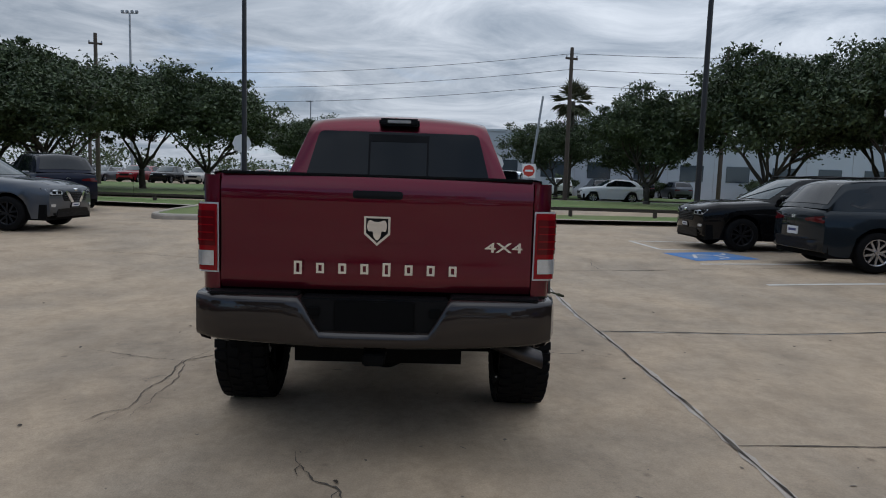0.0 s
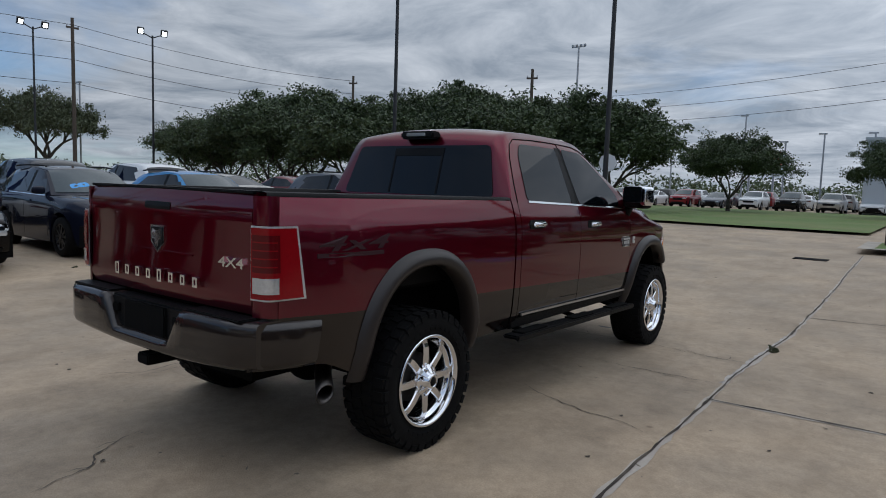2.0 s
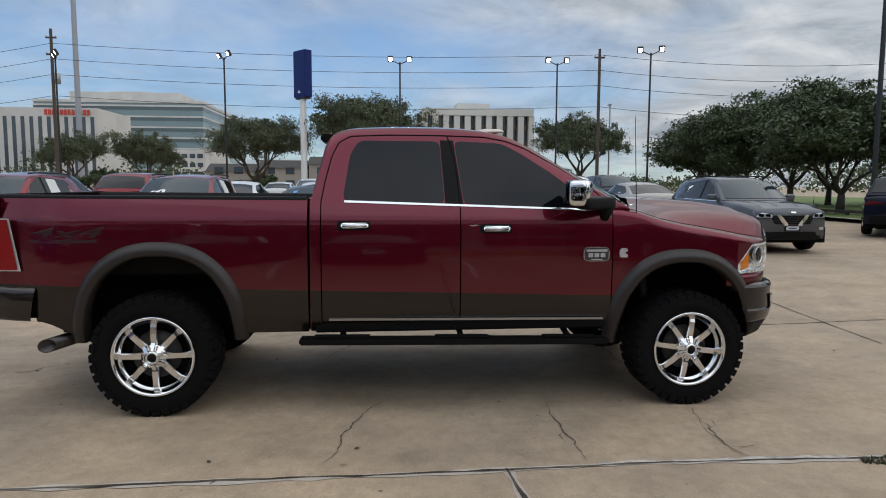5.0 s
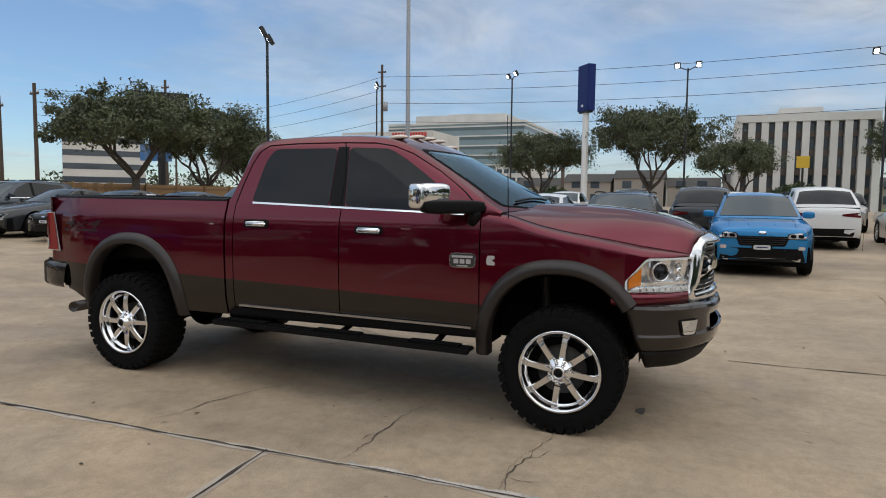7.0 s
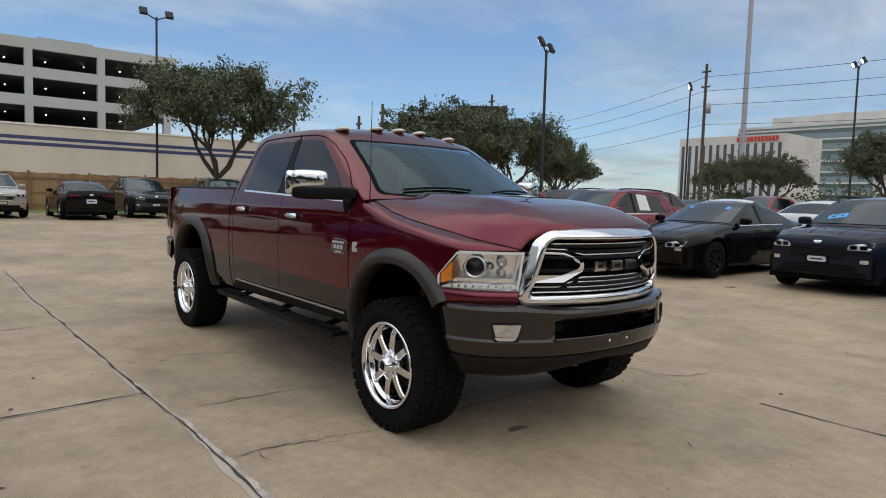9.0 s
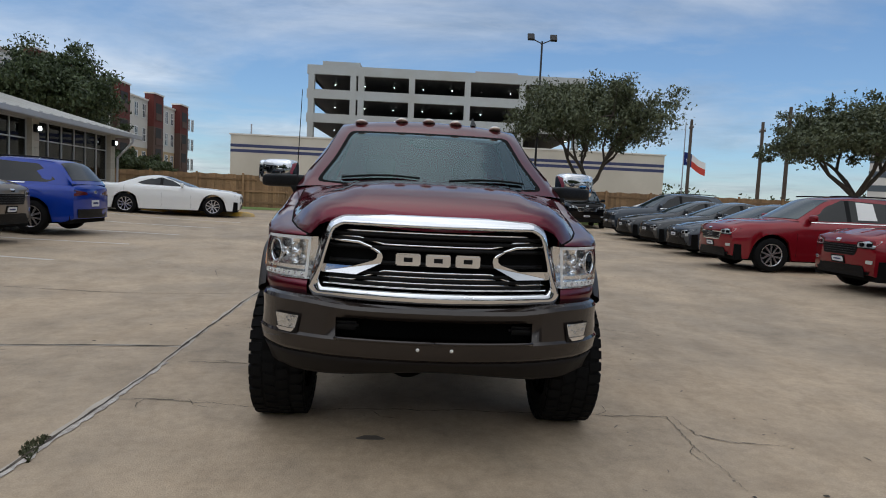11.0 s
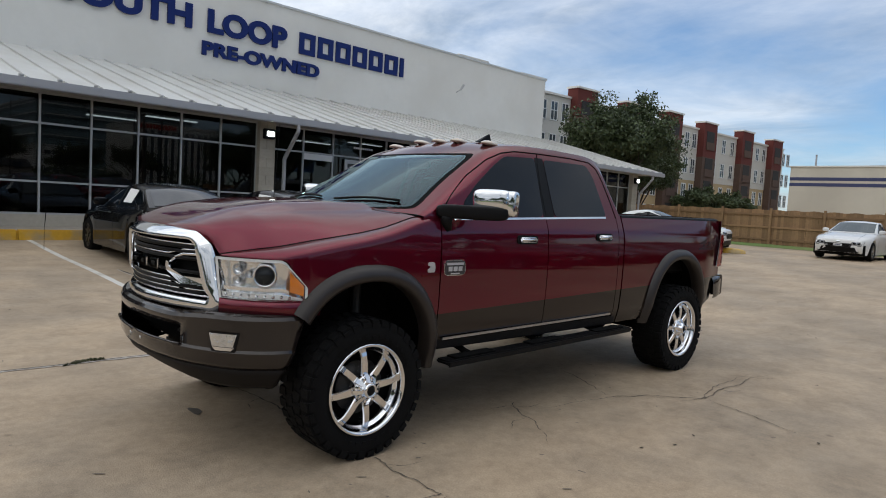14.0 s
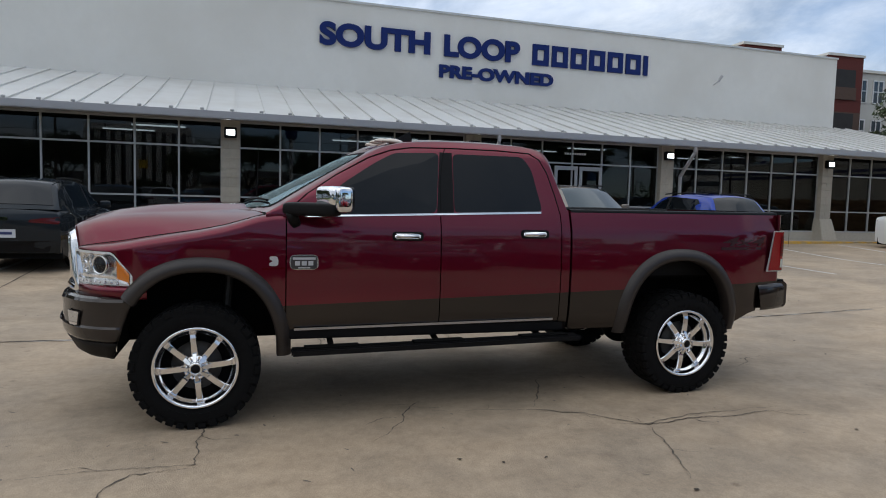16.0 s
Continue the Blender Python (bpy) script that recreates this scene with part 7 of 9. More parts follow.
def kerbed_island(outline, inset, label):
    """A raised island: a rounded kerb with a rolled edge round a bed of grass."""
    ring = dense(rounded(outline, 2, 0.9), 0.25)
    mid = np.mean(ring, axis=0)
    n, verts = len(ring), []
    for share, lift in ((0.0, -0.05), (0.0, 0.10), (0.03, 0.145), (inset, 0.15), (inset, 0.10)):
        for p in ring:
            d = mid - p
            q = p + d / np.linalg.norm(d) * share
            verts.append((q[0], q[1], ground_z(*q) + lift))
    tagged(put("kerb", mesh_of("kerb", verts, grid_faces(5, n, wrap=True), False), M["kerb"]), label, "kerb", kind="structure")
    verts = []
    for share in (0.0, 0.35, 0.7, 0.999):
        for p in ring:
            d = mid - p
            q = p + d / np.linalg.norm(d) * (inset - 0.01)
            q = q + (mid - q) * share
            verts.append((q[0], q[1], ground_z(*q) + 0.125 + 0.04 * share))
    tagged(put("grass_island", mesh_of("grass_island", verts, grid_faces(4, n, wrap=True), False), M["grass"]), "small grass bed inside the kerb", "grass", kind="structure")


kerbed_island([(-7.6, 11.75), (-5.75, 12.3), (-5.70, 19.2), (-7.95, 19.2), (-7.95, 14.2)], 0.28, "rounded concrete kerb nose of a grass island")
slab("grass_lawn", -120, 1.2, 22.5, 52, 0.10, M["grass"], "broad mown lawn", "grass", 30)
slab("grass_lawn", 4.0, 90, 24.0, 36, 0.10, M["grass"], "broad mown lawn", "grass", 30)
slab("road", 4.0, 120, 36.3, 41, 0.02, M["road"], "grey road before the showroom", "road")
slab("grass_lawn", 6, 90, 41.3, 53, 0.10, M["grass"], "lawn before the panelled showroom", "grass")

M["rail_wood"] = material("dark_stained_rail", (0.055, 0.04, 0.032), 0.8, vary=0.2, scale=8)
for x0, x1, y in ((2.1, 38, 16.9), (-58, -8.2, 18.1)):
    low_rail = thing("low_barrier_rail", "low dark pipe barrier rail on short posts", "barrier", pose(0, y, 0), kind="structure")
    part("rail", boxed(x0, x1, -0.05, 0.05, 0.60, 0.70), M["rail_wood"], low_rail, bevel=0.02)
    x = x0
    while x <= x1:
        part("post", boxed(x - 0.06, x + 0.06, -0.05, 0.05, 0.2, 0.62), M["rail_wood"], low_rail)
        x += 3.0
    if x0 > 0:
        part("end_post", boxed(x0 - 0.09, x0 + 0.09, -0.09, 0.09, 0.2, 1.15), M["rail_wood"], low_rail, bevel=0.02)

# parking lines and the blue parking badge
STALLS = [[(5.13, 9.84), (5.26, 8.03)], [(5.13, 9.84), (8.6, 9.95)], [(5.26, 8.03), (8.6, 8.1)], [(5.27, 5.78), (11.2, 5.95)], [(5.41, 3.60), (11.5, 3.75)], [(5.70, 1.15), (11.8, 1.35)]]
STALLS += [[(5.84, -1.85 - 2.95 * k), (11.8, -1.95 - 3.02 * k)] for k in range(6)]
for pts in STALLS:
    strip("parking_line", pts, 0.10, M["line"], "worn white parking line", category="line", step=0.4)
strip("blue_parking_badge", [(5.22, 6.78), (6.62, 7.1)], 1.2, M["blue_paint"], "worn blue accessible parking marking", lift=0.005, category="marking", step=0.2)
strip("white_parking_symbol", [(5.50, 6.60), (5.65, 7.10), (6.05, 7.05), (6.18, 6.65), (5.95, 6.55)], 0.07, M["line"], "worn white wheelchair symbol", lift=0.009, category="marking", step=0.1)
strip("white_parking_symbol", [(6.05, 7.05), (6.30, 7.15), (6.38, 7.38)], 0.07, M["line"], "worn white wheelchair symbol", lift=0.0095, category="marking", step=0.1)
strip("ground_patch", [(-7.6, 2.35), (-7.2, 2.4)], 0.16, M["line"], "pale worn paint patch on concrete", category="patch")
tip = thing("yellow_kerb_island", "yellow painted kerb tip of a parking island", "kerb", pose(8.0, -20.6, 0.33), kind="structure")
v, fc = lathe(((0.0, 0.16), (0.55, 0.16), (0.65, 0.10), (0.66, -0.05)), 20, "z")
put("island_tip", mesh_of("island_tip", v, fc), M["yellow"], tip, "", Matrix.Diagonal((2.6, 1, 1, 1)))
part("island_top", boxed(0.5, 4.6, -0.6, 0.6, -0.1, 0.15), M["yellow"], tip, bevel=0.03)

# ---- poles, signs, wires ----
M["pole"] = material("black_pole", (0.014, 0.014, 0.016), 0.5, vary=0.2, scale=5)
M["timber_pole"] = material("timber_utility_pole", (0.085, 0.065, 0.05), 0.9, vary=0.3, scale=6)
M["wire"] = material("cable", (0.02, 0.02, 0.02), 0.6)
M["grey_pole"] = material("galvanised_pole", (0.34, 0.35, 0.37), 0.5, 0.4)


def lamp_post(x, y, h, turn=0, heads=2, r=0.075, label="black car park lamp post with two square lamps"):
    base = ground_z(x, y)
    post = thing("lamp_post", label, "lamp post", pose(x, y, base, 0, 0, turn), group="car park lamp posts")
    bm = bmesh.new()
    tube(bm, (0, 0, 0), (0, 0, h - base), r, r * 0.75, 10)
    part("pole", bm, M["pole"], post)
    v, fc = lathe(((0.30, 0), (0.30, 0.6), (0, 0.62)), 16, "z")
    put("footing", mesh_of("footing", v, fc), M["kerb"], post, "round concrete footing")
    for s in (1, -1)[:heads]:
        arm = bmesh.new()
        tube(arm, (0, 0, h - base - 0.15), (s * 0.55, 0, h - base + 0.10), 0.035, 0.035, 6)
        a = part("arm", arm, M["pole"], post)
        head = part("lamp_head", boxed(-0.20, 0.20, -0.09, 0.09, -0.21, 0.21), M["pole"], a, "square lamp head", bevel=0.02)
        head.matrix_basis = pose(s * 0.68, 0, h - base + 0.22, 28, 0, 0)
        lens = part("lamp_lens", boxed(-0.125, 0.125, -0.102, -0.09, -0.135, 0.135), M["lamp_white"], a)
        lens.matrix_basis = pose(s * 0.68, 0, h - base + 0.22, 28, 0, 0)
    return post


lamp_post(-42.9, 1.05, 10.45, 88)
lamp_post(-42.3, 12.45, 10.5, 88)
lamp_post(-37.2, 17.35, 10.35, 70)
lamp_post(-43.4, -11.4, 10.6, 40)
lamp_post(-18.9, -15.3, 8.25, 25)
lamp_post(-42.3, -22.3, 10.2, 30)
lamp_post(-7.35, -33.6, 11.0, 0)
for x, y in ((-6.55, 17.5), (-16.3, 17.0), (8.6, 14.5)):
    lamp_post(x, y, 10.2, 20, r=0.095, label="tall black car park lamp post")


def sagging(name, a, b, sag, r=0.02, label="thin dark overhead cable between poles"):
    a, b = Vector(a), Vector(b)
    bm = bmesh.new()
    n = 14
    sweep(bm, [a.lerp(b, i / n) - Vector((0, 0, 4 * sag * (i / n) * (1 - i / n))) for i in range(n + 1)], r, 5)
    return tagged(part(name, bm, M["wire"]), label, "cable")


def utility_pole(x, y, h, turn=0, arms=1, lean=0):
    p = thing("utility_pole", "dark timber utility pole with insulators", "pole", pose(x, y, 0, 0, lean, turn), group="utility poles")
    bm = bmesh.new()
    tube(bm, (0, 0, 0), (0, 0, h), 0.17, 0.12, 10)
    part("pole", bm, M["timber_pole"], p)
    for k in range(arms):
        part("crossarm", boxed(-0.45, 0.45, -0.05, 0.05, h - 0.8 - 1.4 * k, h - 0.66 - 1.4 * k), M["timber_pole"], p)
        for s in (-0.4, 0.4, 0.0):
            v, fc = lathe(((0.0, 0.16), (0.05, 0.12), (0.05, 0.0)), 8, "z")
            put("insulator", mesh_of("insulator", v, fc), M["gutter"], p, "", pose(s, 0, h - 0.66 - 1.4 * k))
    v, fc = lathe(((0, 0.9), (0.24, 0.88), (0.24, 0), (0, 0)), 12, "z")
    if arms > 1:
        put("transformer", mesh_of("transformer", v, fc), M["grey_pole"], p, "grey pole transformer", pose(0.38, 0, h - 4.6))
    return p


for x, y, h, a in ((-51, 18.5, 13.4, 1), (-54.8, -28.3, 14.8, 2), (-28.0, -42.3, 9.4, 1), (-28.0, -46.1, 8.7, 1), (-25.2, -53.3, 9.6, 1), (9.3, 39.3, 10.7, 1), (-33, 58, 11.5, 1), (22, 44, 12, 1), (-46.5, 44, 12.5, 1), (-44, -46, 12.5, 1), (-70, -70, 13, 1), (-24.35, 42.4, 11.2, 1)):
    utility_pole(x, y, h, 20 if y > 30 else 88, a)
for dz in (0.0, 1.3, 2.6, 4.4):
    sagging("overhead_cable", (-51, 18.5, 12.9 - dz), (-54.8, -28.3, 13.6 - dz), 0.6)
    sagging("overhead_cable", (-51, 18.5, 12.9 - dz), (-46.5, 44, 12.0 - dz), 0.6)
    sagging("overhead_cable", (-54.8, -28.3, 13.6 - dz), (-70, -70, 12.5 - dz), 0.8)
    if dz < 4:
        sagging("overhead_cable", (9.3, 39.3, 10.3 - dz * 0.8), (-33, 58, 11.2 - dz), 0.9, 0.016)
        sagging("overhead_cable", (9.3, 39.3, 10.3 - dz * 0.8), (45, 36, 11.5 - dz), 0.6, 0.016)
        sagging("overhead_cable", (-28.0, -42.3, 9.0 - dz * 0.7), (-44, -46, 12.0 - dz), 0.4, 0.014)
for x, y, h in ((-78.8, -36.7, 28.8), (-36.8, 75.2, 20.2)):
    mast = thing("high_mast", "tall galvanised steel mast pole", "mast", pose(x, y, 0))
    bm = bmesh.new()
    tube(bm, (0, 0, 0), (0, 0, h), 0.36 if y < 0 else 0.20, 0.26 if y < 0 else 0.11, 12)
    part("mast_pole", bm, M["grey_pole"], mast)
    if y > 0:
        part("floodlight_bar", boxed(-1.0, 1.0, -0.05, 0.05, h - 0.12, h), M["grey_pole"], mast)
        for s in (-0.85, -0.3, 0.3, 0.85):
            part("floodlight", boxed(s - 0.16, s + 0.16, -0.14, 0.14, h, h + 0.28), M["grey_pole"], mast, bevel=0.04)
for x, y, h in ((6.5, 38.5, 7.3), (-13, 64, 9.2), (-6.5, 66, 7.5), (-2, 60, 7), (-9, 62, 6.5), (-22, 70, 9), (-58, 22, 9.5)):
    light = thing("street_light", "thin grey street light pole", "street light", pose(x, y, 0), group="far street lights")
    bm = bmesh.new()
    tube(bm, (0, 0, 0), (0.85 if x == 6.5 else 0.0, 0, h), 0.11 if x == 6.5 else 0.09, 0.07, 8)
    part("pole", bm, M["grey_pole"], light)
    if x != 6.5:
        part("lantern", boxed(-0.5, 0.2, -0.1, 0.1, h, h + 0.12), M["grey_pole"], light)

# blue pylon sign with a plain white mark
pylon = thing("pylon_sign", "blue box pylon sign on a white pole", "sign", pose(-45, -6.1, 0, 0, 0, -50))
bm = bmesh.new()
tube(bm, (0, 0, 0), (0, 0, 8.3), 0.24, 0.24, 16)
part("pole", bm, M["white_plastic"], pylon)
cab_sign = part("sign_box", boxed(-0.32, 0.32, -0.75, 0.75, 8.1, 11.5), M["signblue"], pylon, bevel=0.03)
part("sign_base", boxed(-0.26, 0.26, -0.6, 0.6, 7.98, 8.1), M["pole"], pylon)
bm = bmesh.new()
va = [bm.verts.new((x, y, z)) for x in (0.318, 0.335) for y, z in ((-0.2, 8.42), (0.16, 8.42), (-0.02, 8.64))]
for q in ((0, 1, 2), (5, 4, 3), (0, 3, 4, 1), (1, 4, 5, 2), (2, 5, 3, 0)):
    bm.faces.new([va[k] for k in q])
part("sign_mark", bm, M["white_plastic"], pylon, "small white mark")

bill = thing("billboard", "dark billboard seen from behind on a post", "billboard", pose(-36.6, -39.2, 0, 0, 0, -40))
part("panel", boxed(-2.2, 2.2, -0.15, 0.15, 7.6, 9.9), M["pole"], bill)
bm = bmesh.new()
tube(bm, (0, 0, 0), (0, 0, 7.6), 0.3, 0.3, 12)
part("post", bm, M["pole"], bill)
part("lower_panel", boxed(-0.8, 1.6, -0.2, -0.1, 4.3, 5.6), M["blue_paint"], bill)

flag = thing("flag_pole", "grey flag pole with a blue, white and red flag", "flag", pose(-25.6, -55.5, 0) @ Matrix.Scale(1.12, 4))
bm = bmesh.new()
tube(bm, (0, 0, 0), (0, 0, 8.6), 0.06, 0.04, 8)
part("pole", bm, M["grey_pole"], flag)
for name, mat, u0, u1, v0, v1 in (("blue_field", M["signblue"], 0, 0.35, 0, 1), ("white_band", M["white_plastic"], 0.35, 1, 0.5, 1), ("red_band", M["sign_red"], 0.35, 1, 0, 0.5)):
    verts = []
    for i in range(10):
        u = u0 + (u1 - u0) * i / 9
        for j in range(4):
            w = v0 + (v1 - v0) * j / 3
            verts.append((-1.9 * u, 0.15 * math.sin(u * 7), 5.0 + 1.1 * w - 0.75 * u + 0.1 * math.sin(u * 5)))
    ob = put(name, mesh_of(name, verts, grid_faces(10, 4)), mat, flag)
star = bmesh.new()
pts = [star.verts.new((-0.33 + (0.2 if i % 2 == 0 else 0.08) * math.sin(i * math.pi / 5), 0.12, 5.45 + (0.2 if i % 2 == 0 else 0.08) * math.cos(i * math.pi / 5))) for i in range(10)]
star.faces.new(pts)
part("star", star, M["white_plastic"], flag)


def stop_sign(x, y, turn, back=True, h=2.35, r=0.38, mat=None, label="octagonal stop sign seen from its grey back"):
    z = ground_z(x, y)
    s = thing("stop_sign", label, "sign", pose(x, y, z, 0, 0, turn))
    bm = bmesh.new()
    tube(bm, (0, 0, 0), (0, 0, h), 0.035, 0.035, 8)
    part("post", bm, M["grey_pole"], s)
    bm = bmesh.new()
    tube(bm, (0, -0.045, h - 0.2), (0, -0.035, h - 0.2), r, r, 8)
    plate = part("sign_plate", bm, mat or M["plate"], s)
    return s


stop_sign(-6.95, 18.6, 8, h=2.55, r=0.345)
stop_sign(2.3, 16.2, 20, h=2.1, r=0.31)
noentry = stop_sign(5.0, 27.1, 0, h=1.95, r=0.30, mat=M["sign_red"], label="red round no entry sign on a grey post")
part("white_bar", boxed(-0.20, 0.20, -0.06, -0.048, 1.70, 1.80), M["white_plastic"], noentry)
part("white_board", boxed(-0.34, 0.34, -0.034, -0.024, 1.40, 2.10), M["white_plastic"], noentry)
red_sign = thing("roadside_sign", "dark red roadside sign board", "sign", pose(-13, 72, 0))
part("board", boxed(-1.9, 1.9, -0.15, 0.15, 4.6, 6.2), M["sign_red"], red_sign, bevel=0.1)
for s in (-1.2, 1.2):
    part("post", boxed(s - 0.1, s + 0.1, -0.1, 0.1, 0, 4.6), M["grey_pole"], red_sign)
gold = thing("roadside_sign", "small yellow sign on a dark post", "sign", pose(-72, 11.5, 0))
M["sign_gold"] = material("sign_gold", (0.62, 0.40, 0.03), 0.5)
part("board", boxed(-0.1, 0.1, -0.6, 0.6, 5.0, 6.2), M["sign_gold"], gold)
part("post", boxed(-0.1, 0.1, -0.1, 0.1, 0, 5.0), M["pole"], gold)
pink = thing("roadside_sign", "red and white roadside sign", "sign", pose(-75, -14, 0))
part("board", boxed(-0.1, 0.1, -1.1, 1.1, 6.0, 8.6), M["sign_red"], pink)
part("post", boxed(-0.12, 0.12, -0.2, 0.2, 0, 6.0), M["brown_band"], pink)
drain = tagged(part("drain_grate", boxed(-0.35, 0.35, -0.25, 0.25, 0, 0.02), M["under"]), "dark iron drain grate in the concrete", "drain")
drain.matrix_basis = pose(0.9, 12.4, ground_z(0.9, 12.4) - 0.008)

# ---- trees ----
def leaf_material(name, dark, light):
    m = material(name, dark, 0.6, vary=0.0)
    nt = m.node_tree
    b = nt.nodes["Principled BSDF"]
    geo = nt.nodes.new("ShaderNodeNewGeometry")
    mix = nt.nodes.new("ShaderNodeMix")
    mix.data_type = "RGBA"
    mix.inputs["A"].default_value, mix.inputs["B"].default_value = (*dark, 1), (*light, 1)
    nt.links.new(geo.outputs["Random Per Island"], mix.inputs["Factor"])
    nt.links.new(mix.outputs["Result"], b.inputs["Base Color"])
    b.inputs["Subsurface Weight"].default_value = 0.0
    return m


M["leaf"] = leaf_material("oak_leaves", (0.026, 0.042, 0.015), (0.074, 0.104, 0.036))
M["leaf_dry"] = leaf_material("thin_oak_leaves", (0.050, 0.066, 0.030), (0.108, 0.122, 0.058))
M["leaf_palm"] = leaf_material("palm_leaves", (0.035, 0.05, 0.018), (0.12, 0.11, 0.05))
M["bark"] = material("grey_bark", (0.075, 0.062, 0.05), 0.95, vary=0.35, scale=9, bump=0.6, bump_scale=25)


def oak_meshes(seed, height, spread, low, clumps, leaves, size=0.17, puff=1.0, boughs_wanted=22):
    """A live oak: tapered trunk, forking limbs, and a crown of leaf clumps at the limbs' ends."""
    rnd = random.Random(seed)
    wood, ends = bmesh.new(), []
    fork = low * rnd.uniform(0.75, 0.95)
    tube(wood, (0, 0, -0.2), (0.02, 0, 0.35), 0.31, 0.22, 10)
    tube(wood, (0.02, 0, 0.35), (0.05, 0, fork), 0.22, 0.18, 10)

    def limb(a, way, length, r, depth):
        b = a + way * length
        bend = a.lerp(b, 0.5) + Vector((rnd.uniform(-1, 1), rnd.uniform(-1, 1), rnd.uniform(-0.6, 0.6))) * length * 0.13
        tube(wood, a, bend, r, r * 0.80, 7, caps=False)
        tube(wood, bend, b, r * 0.80, r * 0.62, 7, caps=False)
        if depth == 0:
            ends.append(b)
            return
        for _ in range(rnd.choice((2, 3))):
            turn = Vector((rnd.uniform(-1, 1), rnd.uniform(-1, 1), rnd.uniform(-0.25, 0.55)))
            limb(b, (way + turn * 0.75).normalized(), length * rnd.uniform(0.62, 0.85), r * 0.6, depth - 1)
        if depth < 3:
            ends.append(b)

    n = rnd.choice((4, 5))
    for k in range(n):
        a = 6.283 * (k + rnd.uniform(-0.3, 0.3)) / n
        limb(Vector((0.05, 0, fork)), Vector((math.cos(a) * 0.8, math.sin(a) * 0.8, rnd.uniform(0.55, 1.0))).normalized(), height * 0.22, 0.115, 3)
    top = max(e.z for e in ends)
    wide = max(math.hypot(e.x, e.y) for e in ends)
    for v in wood.verts:
        if v.co.z > fork:
            v.co.z = fork + (v.co.z - fork) * (height - 0.8 - fork) / (top - fork)
            v.co.x *= spread * 0.86 / wide
            v.co.y *= spread * 0.86 / wide
    spots = []
    for e in ends:
        spots.append(Vector((e.x * spread * 0.86 / wide, e.y * spread * 0.86 / wide, fork + (e.z - fork) * (height - 0.8 - fork) / (top - fork))))
    rnd.shuffle(spots)
    spots = spots[: int(clumps * 0.30)]
    boughs = []
    for k in range(boughs_wanted):
        a = 2.4 * k + rnd.uniform(-0.5, 0.5)
        u = math.sqrt((k + 0.5) / boughs_wanted)
        r = spread * u * rnd.uniform(0.68, 0.90)
        dome = math.sqrt(max(0.0, 1 - (0.9 * r / spread) ** 2))
        z = low + 0.5 + (height - low - 1.0) * dome * rnd.uniform(0.55, 1.0)
        boughs.append((Vector((r * math.cos(a), r * math.sin(a), z)), spread * rnd.uniform(0.13, 0.24)))
    while len(spots) < clumps:
        c, r = rnd.choice(boughs)
        spots.append(c + Vector([max(-1.7, min(1.7, rnd.gauss(0, 1))) * f for f in (1, 1, 0.55)]) * r)
    # short twigs reach from the nearest limb's end into each clump
    for c in spots[len(spots) // 3::2]:
        near = min(ends, key=lambda e: (Vector((e.x * spread * 0.86 / wide, e.y * spread * 0.86 / wide, fork + (e.z - fork) * (height - 0.8 - fork) / (top - fork))) - c).length)
        near = Vector((near.x * spread * 0.86 / wide, near.y * spread * 0.86 / wide, fork + (near.z - fork) * (height - 0.8 - fork) / (top - fork)))
        if 0.1 < (near - c).length < 0.5 * spread:
            tube(wood, near, c, 0.022, 0.008, 4, caps=False)
    count = clumps * leaves
    gen = np.random.default_rng(seed)
    mid = np.repeat(np.array([s[:] for s in spots]), leaves, axis=0)
    radius = np.repeat(gen.uniform(0.35, 1.15, clumps) * puff, leaves) * spread / 5.0
    # each clump is a loose spray drawn out along its own way, with a few stray leaves
    off = np.clip(gen.normal(0, 0.50, (count, 3)), -0.95, 0.95) * radius[:, None]
    way = gen.normal(0, 1, (clumps, 3)) * (1, 1, 0.45)
    way /= np.linalg.norm(way, axis=1)[:, None]
    off += np.repeat(way, leaves, axis=0) * (np.clip(gen.normal(0, 0.55, count), -1.0, 1.0) * radius)[:, None]
    off[:, 2] *= 0.66
    c = mid + off
    c[:, 2] = np.maximum(c[:, 2], low * 0.72 + gen.uniform(0, 0.5, count))
    u = gen.normal(0, 1, (count, 3))
    u /= np.linalg.norm(u, axis=1)[:, None]
    w = np.cross(u, gen.normal(0, 1, (count, 3)))
    w /= np.linalg.norm(w, axis=1)[:, None]
    s = gen.uniform(0.6, 1.5, count)[:, None] * size
    verts = np.stack([c - u * s, c + u * s * 0.4 + w * s * 0.62, c + u * s * 0.9 - w * s * 0.45], 1).reshape(-1, 3)
    me = bpy.data.meshes.new("crown")
    me.from_pydata(verts.tolist(), [], [(3 * i, 3 * i + 1, 3 * i + 2) for i in range(count)])
    trunk = bpy.data.meshes.new("trunk")
    wood.to_mesh(trunk)
    wood.free()
    trunk.polygons.foreach_set("use_smooth", [True] * len(trunk.polygons))
    trunk.materials.append(M["bark"])
    return trunk, me


FULL = [oak_meshes(11, 8.6, 5.0, 1.7, 400, 132, 0.113, 0.80, 26), oak_meshes(12, 8.2, 4.6, 1.6, 380, 132, 0.113, 0.80, 24), oak_meshes(13, 9.0, 5.4, 1.8, 420, 132, 0.113, 0.80, 28)]
THIN = [oak_meshes(21, 7.2, 4.6, 2.0, 330, 120, 0.085, 0.70, 20), oak_meshes(22, 6.6, 4.2, 1.9, 310, 120, 0.085, 0.70, 18)]
for _, me in FULL:
    me.materials.append(M["leaf"])
for _, me in THIN:
    me.materials.append(M["leaf_dry"])


